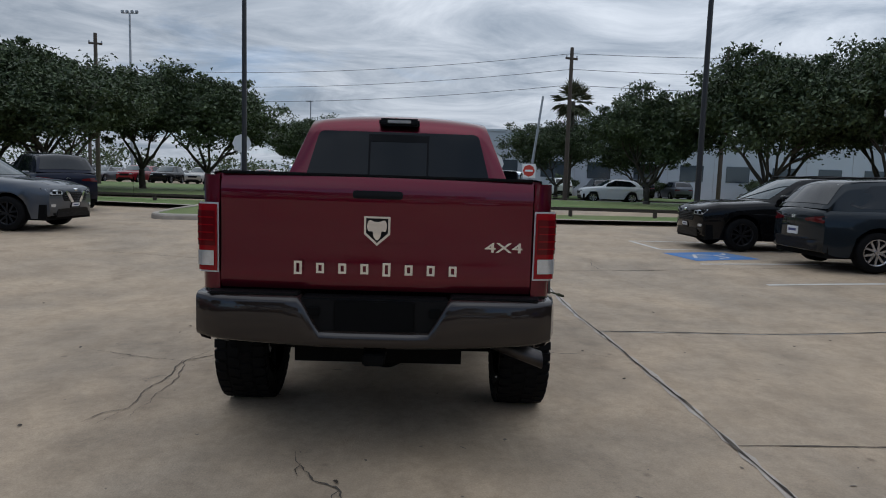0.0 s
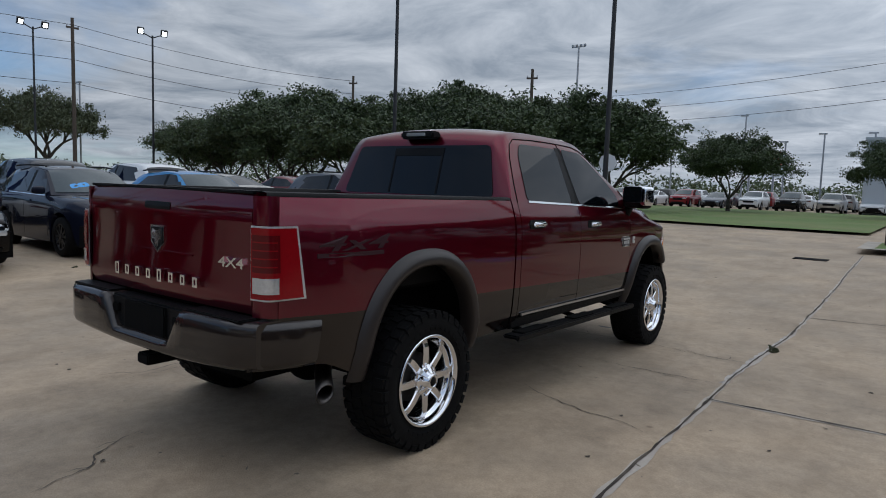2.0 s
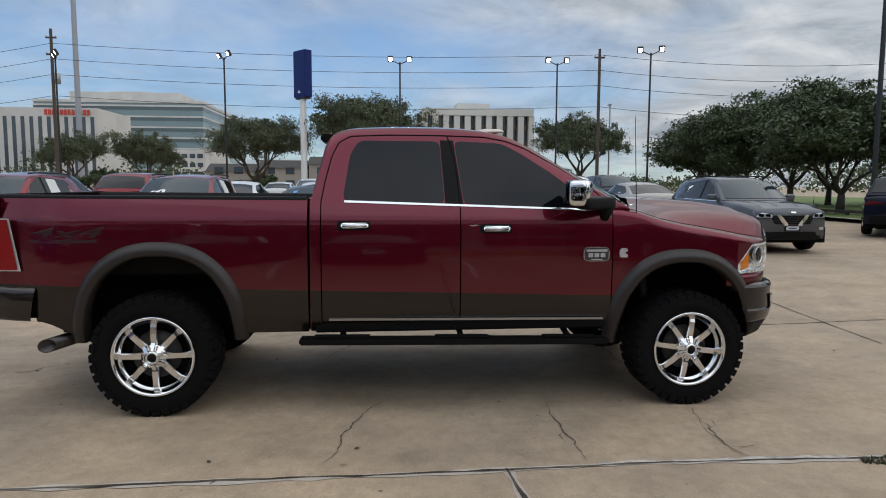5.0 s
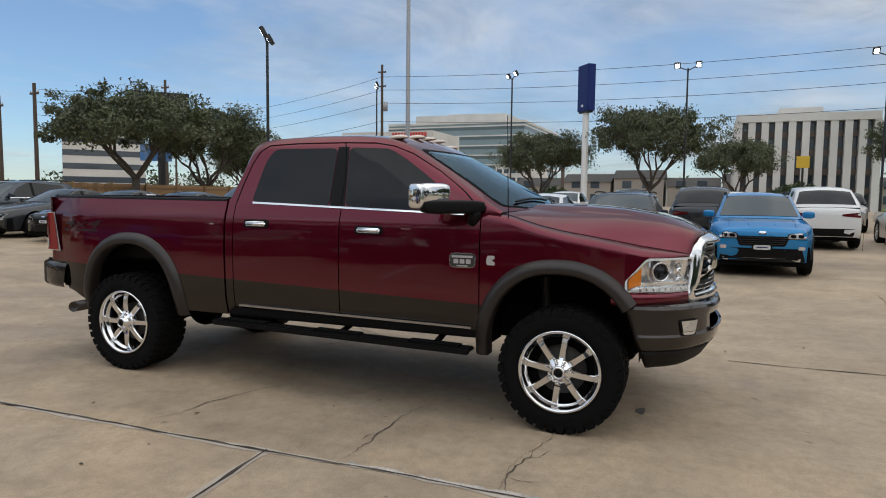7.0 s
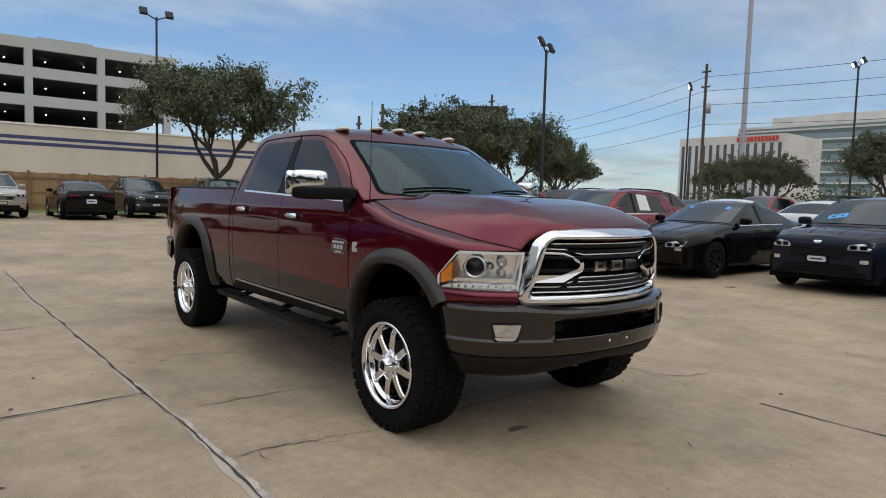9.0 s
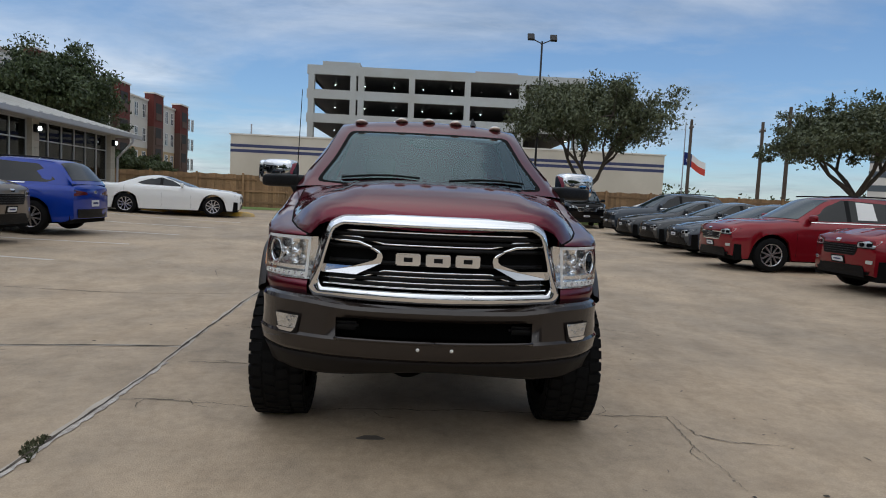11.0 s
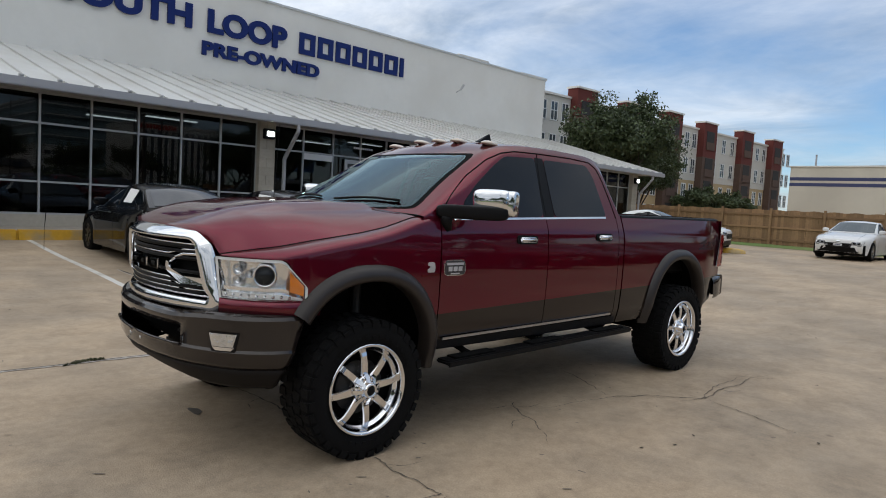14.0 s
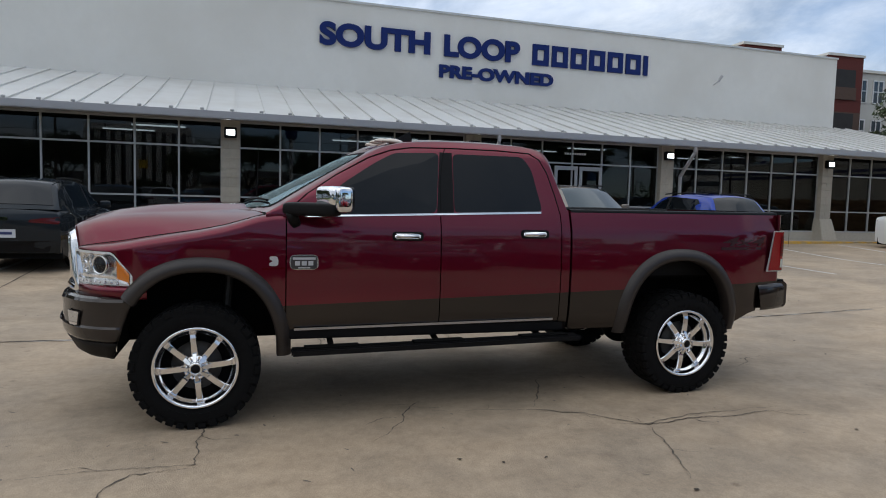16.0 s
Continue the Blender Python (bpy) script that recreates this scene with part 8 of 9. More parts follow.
def tree(x, y, h, wide, kind, k, turn, label):
    trunk, crown = kind[k % len(kind)]
    base_h = max(v.co.z for v in crown.vertices)
    base_w = max(v.co.x for v in crown.vertices)
    t = thing("tree", label, "tree", pose(x, y, ground_z(x, y), 0, 0, turn) @ Matrix.Diagonal((wide / base_w, wide / base_w, h / base_h, 1)), group="oak trees round the car park")
    put("trunk", trunk, None, t)
    c = put("crown", crown, None, t)
    return t


DARK = "full dark green live oak"
OPEN = "sparse live oak with bare lower limbs"
for i, (x, y, h, w, turn) in enumerate(((-20.5, 29, 9.6, 5.6, 10), (-13.2, 33, 8.9, 5.0, 70), (-28, 33, 9.4, 5.5, 130), (-9.0, 44, 7.2, 4.2, 200), (17.0, 27, 9.0, 5.0, 20), (22.5, 24.5, 9.2, 5.4, 95), (28.5, 27, 9.6, 5.6, 160), (16.0, 44.5, 6.6, 3.8, 210), (9.6, 44.6, 6.6, 4.4, 300), (0.8, 42.5, 5.6, 2.9, 250), (-21.5, 19.6, 7.4, 4.2, 40), (-26.5, 18.2, 6.9, 3.9, 140), (-32.5, 19.5, 6.6, 4.2, 220), (-16.8, 24.4, 7.6, 4.4, 320), (-40, 25, 7.4, 4.5, 15), (-34, 28, 8.4, 4.9, 75), (-48, 27, 7.6, 4.6, 170), (-38, 38, 8.6, 5.2, 260), (34, 33, 8.5, 5, 30), (24.0, -38.5, 10.4, 5.2, 50), (27.5, -46, 9.4, 4.4, 120), (30.0, -52, 8.6, 4.0, 200), (12.8, 32.5, 7.6, 4.2, 65), (20.0, 31.0, 9.4, 5.2, 145), (26.0, 31.5, 9.6, 5.4, 255), (33.0, 28.0, 9.4, 5.2, 310), (-24.0, 30.5, 9.6, 5.2, 85), (-17.0, 33.0, 9.4, 5.0, 190), (-32.5, 24.5, 9.6, 5.0, 280))):
    tree(x, y, h * (0.82 if x < 0 else 0.94) if y > 0 else h, w, FULL, i, turn, DARK)
for i, (x, y, h, w, turn) in enumerate(((-46.6, -1.5, 8.6, 5.0, 0), (-57, 18.8, 8.6, 5.2, 80), (-47.4, -10.1, 6.8, 4.6, 150), (-50.1, -19.2, 5.8, 3.4, 210), (-9.9, -31.2, 8.6, 5.2, 40), (-24.0, -28.6, 8.0, 5.8, 100), (-31.5, -30, 7.6, 5.2, 170), (-40, -33, 6.8, 4.2, 240), (-62, 5, 7.2, 4.6, 300), (-66, -32, 7.0, 4.4, 20), (-58, -48, 7.0, 4.6, 130))):
    tree(x, y, h, w, THIN, i, turn, OPEN)

# low bushes
bush = oak_meshes(31, 2.6, 1.7, 0.5, 70, 90, 0.09)
bush[1].materials.append(M["leaf"])
for x, y, s in ((31, -66, 1.9), (30.5, -72, 1.8), (-60, -12, 1.0), (-52, 8, 1.0), (-55, -25, 1.1), (12, 54, 0.8), (20, 54, 0.8), (30, 54, 0.8), (-80, 12, 1.4)):
    b = thing("bush", "round dark green bush", "bush", pose(x, y, ground_z(x, y)) @ Matrix.Scale(s, 4), group="bushes")
    put("stem", bush[0], None, b)
    put("foliage", bush[1], None, b)

# palm
palm = thing("palm_tree", "tall shaggy fan palm", "palm", pose(10.2, 43.2, 0))
bm = bmesh.new()
sweep(bm, [(0, 0, -0.2), (0.05, 0, 2.5), (0.1, 0, 5.2), (0.12, 0, 7.6)], 0.19, 10)
part("trunk", bm, M["bark"], palm, smooth=True)
rnd = random.Random(5)
verts, faces = [], []
for _ in range(64):
    a, e = rnd.uniform(0, 6.283), rnd.uniform(-0.9, 1.35)
    out = Vector((math.cos(a) * math.cos(e), math.sin(a) * math.cos(e), math.sin(e)))
    stem = Vector((0.12, 0, 7.6)) + out * rnd.uniform(0.5, 0.9)
    side_way = out.cross(Vector((0, 0, 1))).normalized()
    up = side_way.cross(out)
    for g in np.linspace(-1.3, 1.3, 11):
        d = (out * math.cos(g) + side_way * math.sin(g) + up * rnd.uniform(-0.12, 0.12)).normalized()
        n = d.cross(up).normalized() * 0.035
        tip = stem + d * rnd.uniform(0.75, 1.1) - Vector((0, 0, 0.16 if e < 0.6 else 0.05))
        b = len(verts)
        verts += [stem - n, stem + n, stem + d * 0.5 + n, tip, stem + d * 0.5 - n]
        faces.append((b, b + 1, b + 2, b + 3, b + 4))
put("fronds", mesh_of("fronds", verts, faces, False), M["leaf_palm"], palm)

# far woods: one ragged belt of foliage round the place
gen = np.random.default_rng(77)
verts, faces = [], []
for k in range(2600):
    a = gen.uniform(0, 6.283)
    if 4.55 < a < 5.45:
        continue
    d = gen.uniform(150, 230)
    cx, cy = d * math.cos(a), d * math.sin(a)
    tall = (3.5 + 4.5 * (0.5 + 0.5 * math.sin(a * 13.0 + math.sin(a * 31)))) * gen.uniform(0.75, 1.1)
    for _ in range(26):
        z = tall * gen.uniform(0.05, 1.0) ** 0.8
        p = np.array([cx, cy, z]) + gen.normal(0, 1.5, 3) * (1, 1, 0.35)
        u = gen.normal(0, 1, 3)
        u *= gen.uniform(0.3, 0.6) / np.linalg.norm(u)
        w = np.cross(u, gen.normal(0, 1, 3))
        w *= 0.35 / max(1e-3, np.linalg.norm(w))
        q = len(verts)
        verts += [p - u, p + w + u * 0.4, p + u - w]
        faces.append((q, q + 1, q + 2))
woods = put("far_woods", mesh_of("far_woods", verts, faces, False), M["leaf"])
tagged(woods, "distant dark green belt of trees", "woods", kind="stuff")

# ---- parked cars ----
SHAPES = {
    # half-length fractions and heights: cowl, screen top, roof middle, roof rear, rear glass foot, tail
    "suv": dict(L=4.60, W=1.87, H=1.68, nose=0.96, cowl=(0.40, 1.10), ws=(0.06, -0.07), mid=(-0.28, 0.0), rear=(-0.80, -0.08), foot=(-0.965, 1.12), deck=1.06, belt=(1.00, 1.10), R=0.355, clear=0.24, fa=0.60, ra=-0.58),
    "small_suv": dict(L=4.22, W=1.80, H=1.57, nose=0.90, cowl=(0.40, 1.04), ws=(0.05, -0.06), mid=(-0.25, 0.0), rear=(-0.76, -0.10), foot=(-0.96, 1.08), deck=1.02, belt=(0.95, 1.05), R=0.335, clear=0.21, fa=0.61, ra=-0.61),
    "sedan": dict(L=4.72, W=1.85, H=1.45, nose=0.76, cowl=(0.36, 0.98), ws=(-0.02, -0.06), mid=(-0.20, 0.0), rear=(-0.48, -0.10), foot=(-0.80, 1.05), deck=1.04, belt=(0.90, 1.00), R=0.335, clear=0.19, fa=0.60, ra=-0.60),
    "coupe": dict(L=5.02, W=1.92, H=1.45, nose=0.86, cowl=(0.30, 1.03), ws=(-0.06, -0.05), mid=(-0.22, 0.0), rear=(-0.46, -0.09), foot=(-0.74, 1.09), deck=1.07, belt=(0.97, 1.05), R=0.36, clear=0.20, fa=0.58, ra=-0.60),
    "pickup_suv": dict(L=4.90, W=1.95, H=1.80, nose=1.08, cowl=(0.42, 1.20), ws=(0.12, -0.05), mid=(-0.30, 0.0), rear=(-0.92, -0.05), foot=(-0.985, 1.20), deck=1.15, belt=(1.08, 1.16), R=0.38, clear=0.27, fa=0.62, ra=-0.58),
}
CAR_TYRE = {}
M["car_glass"] = material("car_window_glass", (0.004, 0.006, 0.008), 0.02, spec=0.45)
M["car_screen"] = material("car_windscreen_glass", (0.012, 0.020, 0.024), 0.02, vary=0.6, scale=3, spec=0.66)
M["car_screen"].node_tree.nodes["Principled BSDF"].inputs["Specular Tint"].default_value = (0.76, 0.93, 1.0, 1)
M["car_tail"] = material("dark_tail_lens", (0.085, 0.004, 0.006), 0.10, vary=0.2, scale=40, spec=0.5)
M["alloy"] = material("silver_alloy", (0.50, 0.50, 0.52), 0.25, 0.9, vary=0.06)
M["dark_alloy"] = material("black_alloy", (0.02, 0.02, 0.022), 0.3, 0.5)
M["trim_dark"] = material("dark_grey_trim", (0.035, 0.035, 0.037), 0.35, 0.3)
M["paper"] = material("window_sticker", (0.80, 0.80, 0.78), 0.6, vary=0.05, scale=30)
M["ribbon"] = material("blue_tape", (0.08, 0.35, 0.75), 0.5)


def car_wheel_meshes(R):
    if R in CAR_TYRE:
        return CAR_TYRE[R]
    r = R * 0.68
    v, f = lathe(((r, -0.10), (R * 0.93, -0.108), (R, -0.085), (R, 0.085), (R * 0.93, 0.108), (r, 0.10)), 36, "x")
    tyre = mesh_of("tyre", v, f)
    v, f = lathe(((r * 1.02, 0.09), (r * 0.93, 0.098), (r * 0.90, 0.05), (r * 0.88, -0.09)), 36, "x")
    rim = mesh_of("rim", v, f)
    bm = bmesh.new()
    for i in range(5):
        m = Matrix.Rotation(2 * math.pi * i / 5, 4, "X")
        for s in (-0.5, 0.5):
            vs = [bm.verts.new(m @ Vector(c)) for c in ((0.085, s * 0.05 - 0.022, 0.03), (0.085, s * 0.05 + 0.022, 0.03), (0.092, s * 0.14 + 0.018, r * 0.95), (0.092, s * 0.14 - 0.018, r * 0.95), (0.05, s * 0.05 - 0.02, 0.03), (0.05, s * 0.05 + 0.02, 0.03), (0.05, s * 0.14 + 0.016, r * 0.95), (0.05, s * 0.14 - 0.016, r * 0.95))]
            for q in ((0, 1, 2, 3), (0, 3, 7, 4), (1, 5, 6, 2)):
                bm.faces.new([vs[k] for k in q])
    tube(bm, (0.04, 0, 0), (0.10, 0, 0), 0.055, 0.045, 12)
    spokes = bpy.data.meshes.new("spokes")
    bmesh.ops.recalc_face_normals(bm, faces=bm.faces)
    bm.to_mesh(spokes)
    bm.free()
    v, f = lathe(((r * 0.9, 0.0), (0.0, 0.0)), 24, "x")
    CAR_TYRE[R] = tyre, rim, spokes, mesh_of("wheel_back", v, f)
    return CAR_TYRE[R]


def car(name, label, shape, mat, x, y, heading, alloy="alloy", front_plate=True, cladding=False, far=False, signs=(), grille="dark", stretch=1.0, tall=1.0, group="parked cars"):
    """A parked car whose middle stands at x, y and which points along heading (degrees from +y, to the left)."""
    P = SHAPES[shape]
    L, W, H = P["L"] * stretch, P["W"], P["H"]
    hl, hw = L / 2, W / 2
    root = thing(name, label, "car", pose(x, y, ground_z(x, y), 0, 0, heading) @ Matrix.Diagonal((1, 1, tall, 1)), group=group)
    fa, ra, R = P["fa"] * hl, P["ra"] * hl, P["R"]
    cowl_y, cowl_z = P["cowl"][0] * hl, P["cowl"][1]

    def top(yy):
        return float(np.interp(yy, (-hl, -hl + 0.10, P["foot"][0] * hl + 0.02, -0.3 * hl, cowl_y, hl - 0.45, hl - 0.10, hl), (P["deck"] - 0.10, P["deck"], P["foot"][1] - 0.03, P["belt"][1], cowl_z - 0.02, P["nose"] + 0.05, P["nose"] - 0.04, P["nose"] - 0.16)))

    def half(yy):
        u = abs(yy) / hl
        return hw * (1 - (0.19 if yy > 0 else 0.13) * smooth01((u - 0.62) / 0.38) ** 1.5)

    n = 26 if far else 54
    ys = list(np.linspace(-hl + 0.09, hl - 0.11, n))
    verts = []
    for yy in ys:
        zt, w = top(yy), half(yy)
        zb = P["clear"] + 0.10 * smooth01((abs(yy) / hl - 0.85) / 0.15)
        for c in (fa, ra):
            a = arch_z(yy, c, R + 0.075, R - 0.02, R + 0.085, 2.1)
            if a:
                zb = max(zb, a)
        zs = max(zb + 0.02, min(0.60, zt - 0.2))
        zh = max(zs + 0.02, zt - 0.16)
        crown = 0.045
        right = [(w * 0.92, zb), (w * 0.985, zb + 0.012), (w, zs), (w * 0.99, zh), (w * 0.955, zt - 0.055), (w * 0.90, zt - 0.012), (w * 0.62, zt + crown * 0.6), (w * 0.30, zt + crown * 0.92), (0.0, zt + crown)]
        ring = [(a, yy, b) for a, b in right] + [(-a, yy, b) for a, b in right[-2::-1]]
        verts += ring
    cols = 17
    faces = grid_faces(n, cols)
    # bowed front and back, drawn between the two halves of the end rings
    for base, s, deep in ((0, -1, 0.09), ((n - 1) * cols, 1, 0.11)):
        rows, first = [], verts[base:base + cols]
        z0, z1 = first[0][2], first[8][2]
        for k in range(9):
            (xa, ya, za), (xb, _, zb2) = first[k], first[16 - k]
            row = [base + k]
            if k < 8:
                for i in range(1, 8):
                    f = i / 8
                    g = (za - z0) / (z1 - z0)
                    bow = deep * (1 - abs(2 * f - 1) ** 2.6) * min(1.0, 0.35 + 1.5 * math.sin(math.pi * min(1.0, max(0.0, g)))) if k else 0.3 * deep * (1 - abs(2 * f - 1) ** 2.6)
                    verts.append((xa + (xb - xa) * f, ya + s * bow, za + (zb2 - za) * f))
                    row.append(len(verts) - 1)
                row.append(base + 16 - k)
            rows.append(row)
        for p, q in zip(rows[:-2], rows[1:-1]):
            for i in range(8):
                faces.append((p[i], p[i + 1], q[i + 1], q[i]))
        faces += [(rows[7][i], rows[7][i + 1], rows[8][0]) for i in range(8)]
    body = put("body", mesh_of("body", verts, faces), mat, root)
    bm = bmesh.new()
    bm.from_mesh(body.data)
    bmesh.ops.recalc_face_normals(bm, faces=bm.faces)
    if max(bm.faces, key=lambda f: f.calc_center_median().z).normal.z < 0:
        bmesh.ops.reverse_faces(bm, faces=bm.faces)
    for e in bm.edges:
        e.smooth = e.calc_face_angle(0) < 0.75
    bm.to_mesh(body.data)
    bm.free()
    # cabin
    mid_line = ((P["foot"][0] * hl - 0.01, P["foot"][1] - 0.02), (P["rear"][0] * hl - 0.02, H + P["rear"][1]), (P["rear"][0] * hl + 0.25, H + P["rear"][1] * 0.55), (P["mid"][0] * hl, H), (P["ws"][0] * hl + 0.02, H + P["ws"][1]), (cowl_y + 0.16, cowl_z + 0.005))
    edge_line = ((P["foot"][0] * hl + 0.05, P["foot"][1] - 0.03, hw * 0.86), (P["rear"][0] * hl + 0.03, H + P["rear"][1] - 0.06, hw * 0.68), (P["rear"][0] * hl + 0.25, H + P["rear"][1] * 0.55 - 0.055, hw * 0.68), (P["mid"][0] * hl, H - 0.055, hw * 0.70), (P["ws"][0] * hl - 0.05, H + P["ws"][1] - 0.055, hw * 0.70), (cowl_y - 0.12, cowl_z - 0.01, hw * 0.87))
    m = 22 if far else 40
    mids, edges = spread(mid_line, m), spread(edge_line, m)
    verts = []
    for i in range(m):
        row = []
        for k in range(-4, 5):
            t = abs(k) / 4
            row.append((math.copysign(edges[i, 2] * t, k) if k else 0.0, mids[i, 0] + (edges[i, 0] - mids[i, 0]) * t * t, mids[i, 1] + (edges[i, 1] - mids[i, 1]) * t ** 2.3))
        ye, ze, xe = edges[i]
        zb = top(ye) - 0.03
        low = []
        for j in range(1, 5):
            f = j / 4
            low.append((xe + (half(ye) * 0.925 - xe) * f, ye, ze + (min(zb, ze) - ze) * f))
        verts += [(-a, b, c) for a, b, c in low[::-1]] + row + low
    shell = put("cabin", mesh_of("cabin", verts, grid_faces(m, 17)), mat, root)
    bm = bmesh.new()
    bm.from_mesh(shell.data)
    bmesh.ops.recalc_face_normals(bm, faces=bm.faces)
    if max(bm.faces, key=lambda q: q.calc_center_median().z).normal.z < 0:
        bmesh.ops.reverse_faces(bm, faces=bm.faces)
    bm.to_mesh(shell.data)
    bm.free()
    skin = skin_tree([body, shell])
    part("underbody", boxed(-hw * 0.88, hw * 0.88, -hl * 0.93, hl * 0.93, P["clear"] - 0.02, 0.55), M["under"], root)
    part("arch_liner", boxed(-hw * 0.70, hw * 0.70, -hl * 0.9, hl * 0.9, 0.5, P["nose"] - 0.25), M["under"], root)
    # wheels
    tyre, rim, spokes, backing = car_wheel_meshes(R)
    for s in (1, -1):
        for wy in (fa, ra):
            wheel = thing("wheel", "", "")
            wheel.parent = root
            wheel.matrix_basis = pose(s * (hw - 0.115), wy, R, random.uniform(0, 70), 0, 0 if s > 0 else 180)
            put("tyre", tyre, M["tyre"], wheel)
            r_ob = put("rim", rim, None, wheel)
            if not rim.materials:
                rim.materials.append(M["alloy"])
                spokes.materials.append(M["alloy"])
                backing.materials.append(M["under"])
            sp = put("spoke_set", spokes, None, wheel)
            put("wheel_back", backing, None, wheel)
            if alloy != "alloy":
                for ob in (r_ob, sp):
                    ob.material_slots[0].link = "OBJECT"
                    ob.material_slots[0].material = M[alloy]
    # glass
    cy, cz = edge_line[5][0], cowl_z
    y_rear = edge_line[1][0]
    roof_z = H - 0.115
    pillar = -0.10 * hl - 0.06
    for s in (1, -1):
        lay, way = (lambda u, v, s=s: (s * 2.2, u, v)), (-s, 0, 0)
        zb = lambda q: top(q) + 0.025
        ws_y = edge_line[4][0]
        front = [(pillar + 0.05, zb(pillar)), (cy - 0.22, zb(cy - 0.2)), (ws_y + 0.30 * (cy - ws_y), roof_z - 0.28 * (roof_z - cz)), (ws_y - 0.06, roof_z), (pillar + 0.05, roof_z + 0.012)]
        decal("front_side_window", rounded(front, 2, 0.03), lay, way, skin, M["car_glass"], root, 0.004, gap=0.25, rings=2)
        tail = edge_line[0][0]
        cut = y_rear + (0.42 if shape != "sedan" else 0.10)
        rear_w = [(pillar - 0.05, zb(pillar)), (pillar - 0.05, roof_z + 0.012), (cut, roof_z - 0.05), (max(cut - 0.42, tail + 0.34), zb(cut - 0.3) + 0.06), (max(cut - 0.25, tail + 0.40), zb(cut - 0.2))]
        decal("rear_side_window", rounded(rear_w, 2, 0.03), lay, way, skin, M["car_glass"], root, 0.004, gap=0.25, rings=2)
        decal("door_pillar", [(pillar - 0.055, zb(pillar)), (pillar + 0.055, zb(pillar)), (pillar + 0.055, roof_z + 0.012), (pillar - 0.055, roof_z + 0.012)], lay, way, skin, M["black"], root, 0.003, gap=0.25, rings=1)
        if signs and "paper" in signs:
            decal("window_sticker", [(pillar - 0.20, zb(pillar) + 0.05), (pillar - 0.62, zb(pillar) + 0.05), (pillar - 0.58, roof_z - 0.04), (pillar - 0.20, roof_z - 0.02)], lay, way, skin, M["paper"], root, 0.008, gap=0.3, rings=1)
        if not far:
            z0 = top(pillar) - 0.14
            for q in (pillar - 0.62, pillar + 0.10):
                decal("door_handle", [(q, z0), (q + 0.2, z0), (q + 0.2, z0 + 0.03), (q, z0 + 0.03)], lay, way, skin, mat, root, 0.02, thick=0.03, rings=1, gap=0.3)
            for q in (pillar, pillar - 1.02, cowl_y - 0.06):
                decal("door_seam", [(q, P["clear"] + 0.10), (q + 0.008, P["clear"] + 0.10), (q + 0.008, top(q) - 0.03), (q, top(q) - 0.03)], lay, way, skin, M["under"], root, 0.0015, thick=0.004, rings=1, gap=0.15)
            decal("window_trim", [(pillar - 0.9, zb(pillar) - 0.035), (cy - 0.2, zb(cy) - 0.035), (cy - 0.2, zb(cy) - 0.018), (pillar - 0.9, zb(pillar) - 0.018)], lay, way, skin, M["chrome"], root, 0.006, rings=1, gap=0.1)
            blob("door_mirror", 0.11, 0.055, 0.07, 3.5, mat, root, "", pose(s * (hw + 0.015), cy - 0.24, top(cy) + 0.085))
        if cladding:
            for c in (fa, ra):
                verts = []
                for i in range(21):
                    t = math.pi * i / 20
                    for rr, out in ((R + 0.06, 0.0), (R + 0.07, 0.014), (R + 0.125, 0.012), (R + 0.13, -0.01)):
                        yy, zz = c + rr * math.cos(t), R - 0.02 + (rr + 0.01) * math.sin(t)
                        verts.append((s * (half(yy) + out), yy, zz))
                put("arch_cladding", mesh_of("arch_cladding", verts, grid_faces(21, 4)), M["black"], root)
            decal("sill_cladding", [(ra + R + 0.1, P["clear"] + 0.02), (fa - R - 0.1, P["clear"] + 0.02), (fa - R - 0.1, P["clear"] + 0.16), (ra + R + 0.1, P["clear"] + 0.16)], lay, way, skin, M["black"], root, 0.010, rings=2, gap=0.2)
        # lamps
        nz = P["nose"]
        lamp_lay, lamp_way = (lambda u, v: (u, hl + 1.5, v)), (0, -1, 0)
        decal("headlamp", rounded([(s * hw * 0.46, nz - 0.20), (s * hw * 0.80, nz - 0.20), (s * hw * 0.82, nz - 0.07), (s * hw * 0.48, nz - 0.12)], 2, 0.03), lamp_lay, lamp_way, skin, M["clear_lens"], root, 0.008, rings=2, gap=0.12)
        if not far:
            decal("lamp_rim", rounded([(s * hw * 0.44, nz - 0.215), (s * hw * 0.83, nz - 0.22), (s * hw * 0.85, nz - 0.055), (s * hw * 0.46, nz - 0.11)], 2, 0.03), lamp_lay, lamp_way, skin, M["black"], root, 0.004, rings=2, gap=0.12)
            for q in (0.56, 0.70):
                decal("lamp_projector", rounded([(s * hw * q - 0.045, nz - 0.185), (s * hw * q + 0.045, nz - 0.185), (s * hw * q + 0.045, nz - 0.125), (s * hw * q - 0.045, nz - 0.125)], 2, 0.03), lamp_lay, lamp_way, skin, M["glass"], root, 0.013, rings=1, gap=0.1)
        if not far:
            decal("fog_lamp", rounded([(s * hw * 0.66, 0.50), (s * hw * 0.78, 0.50), (s * hw * 0.78, 0.56), (s * hw * 0.66, 0.56)], 2, 0.02), lamp_lay, lamp_way, skin, M["clear_lens"], root, 0.012, rings=1, gap=0.15)
        back_lay, back_way = (lambda u, v: (u, -hl - 1.5, v)), (0, 1, 0)
        dz = P["deck"]
        decal("tail_lamp", rounded([(s * hw * 0.38, dz - 0.19), (s * hw * 0.86, dz - 0.225), (s * hw * 0.86, dz - 0.095), (s * hw * 0.60, dz - 0.115), (s * hw * 0.40, dz - 0.145)], 2, 0.03), back_lay, back_way, skin, M["car_tail"], root, 0.008, rings=2, gap=0.12)
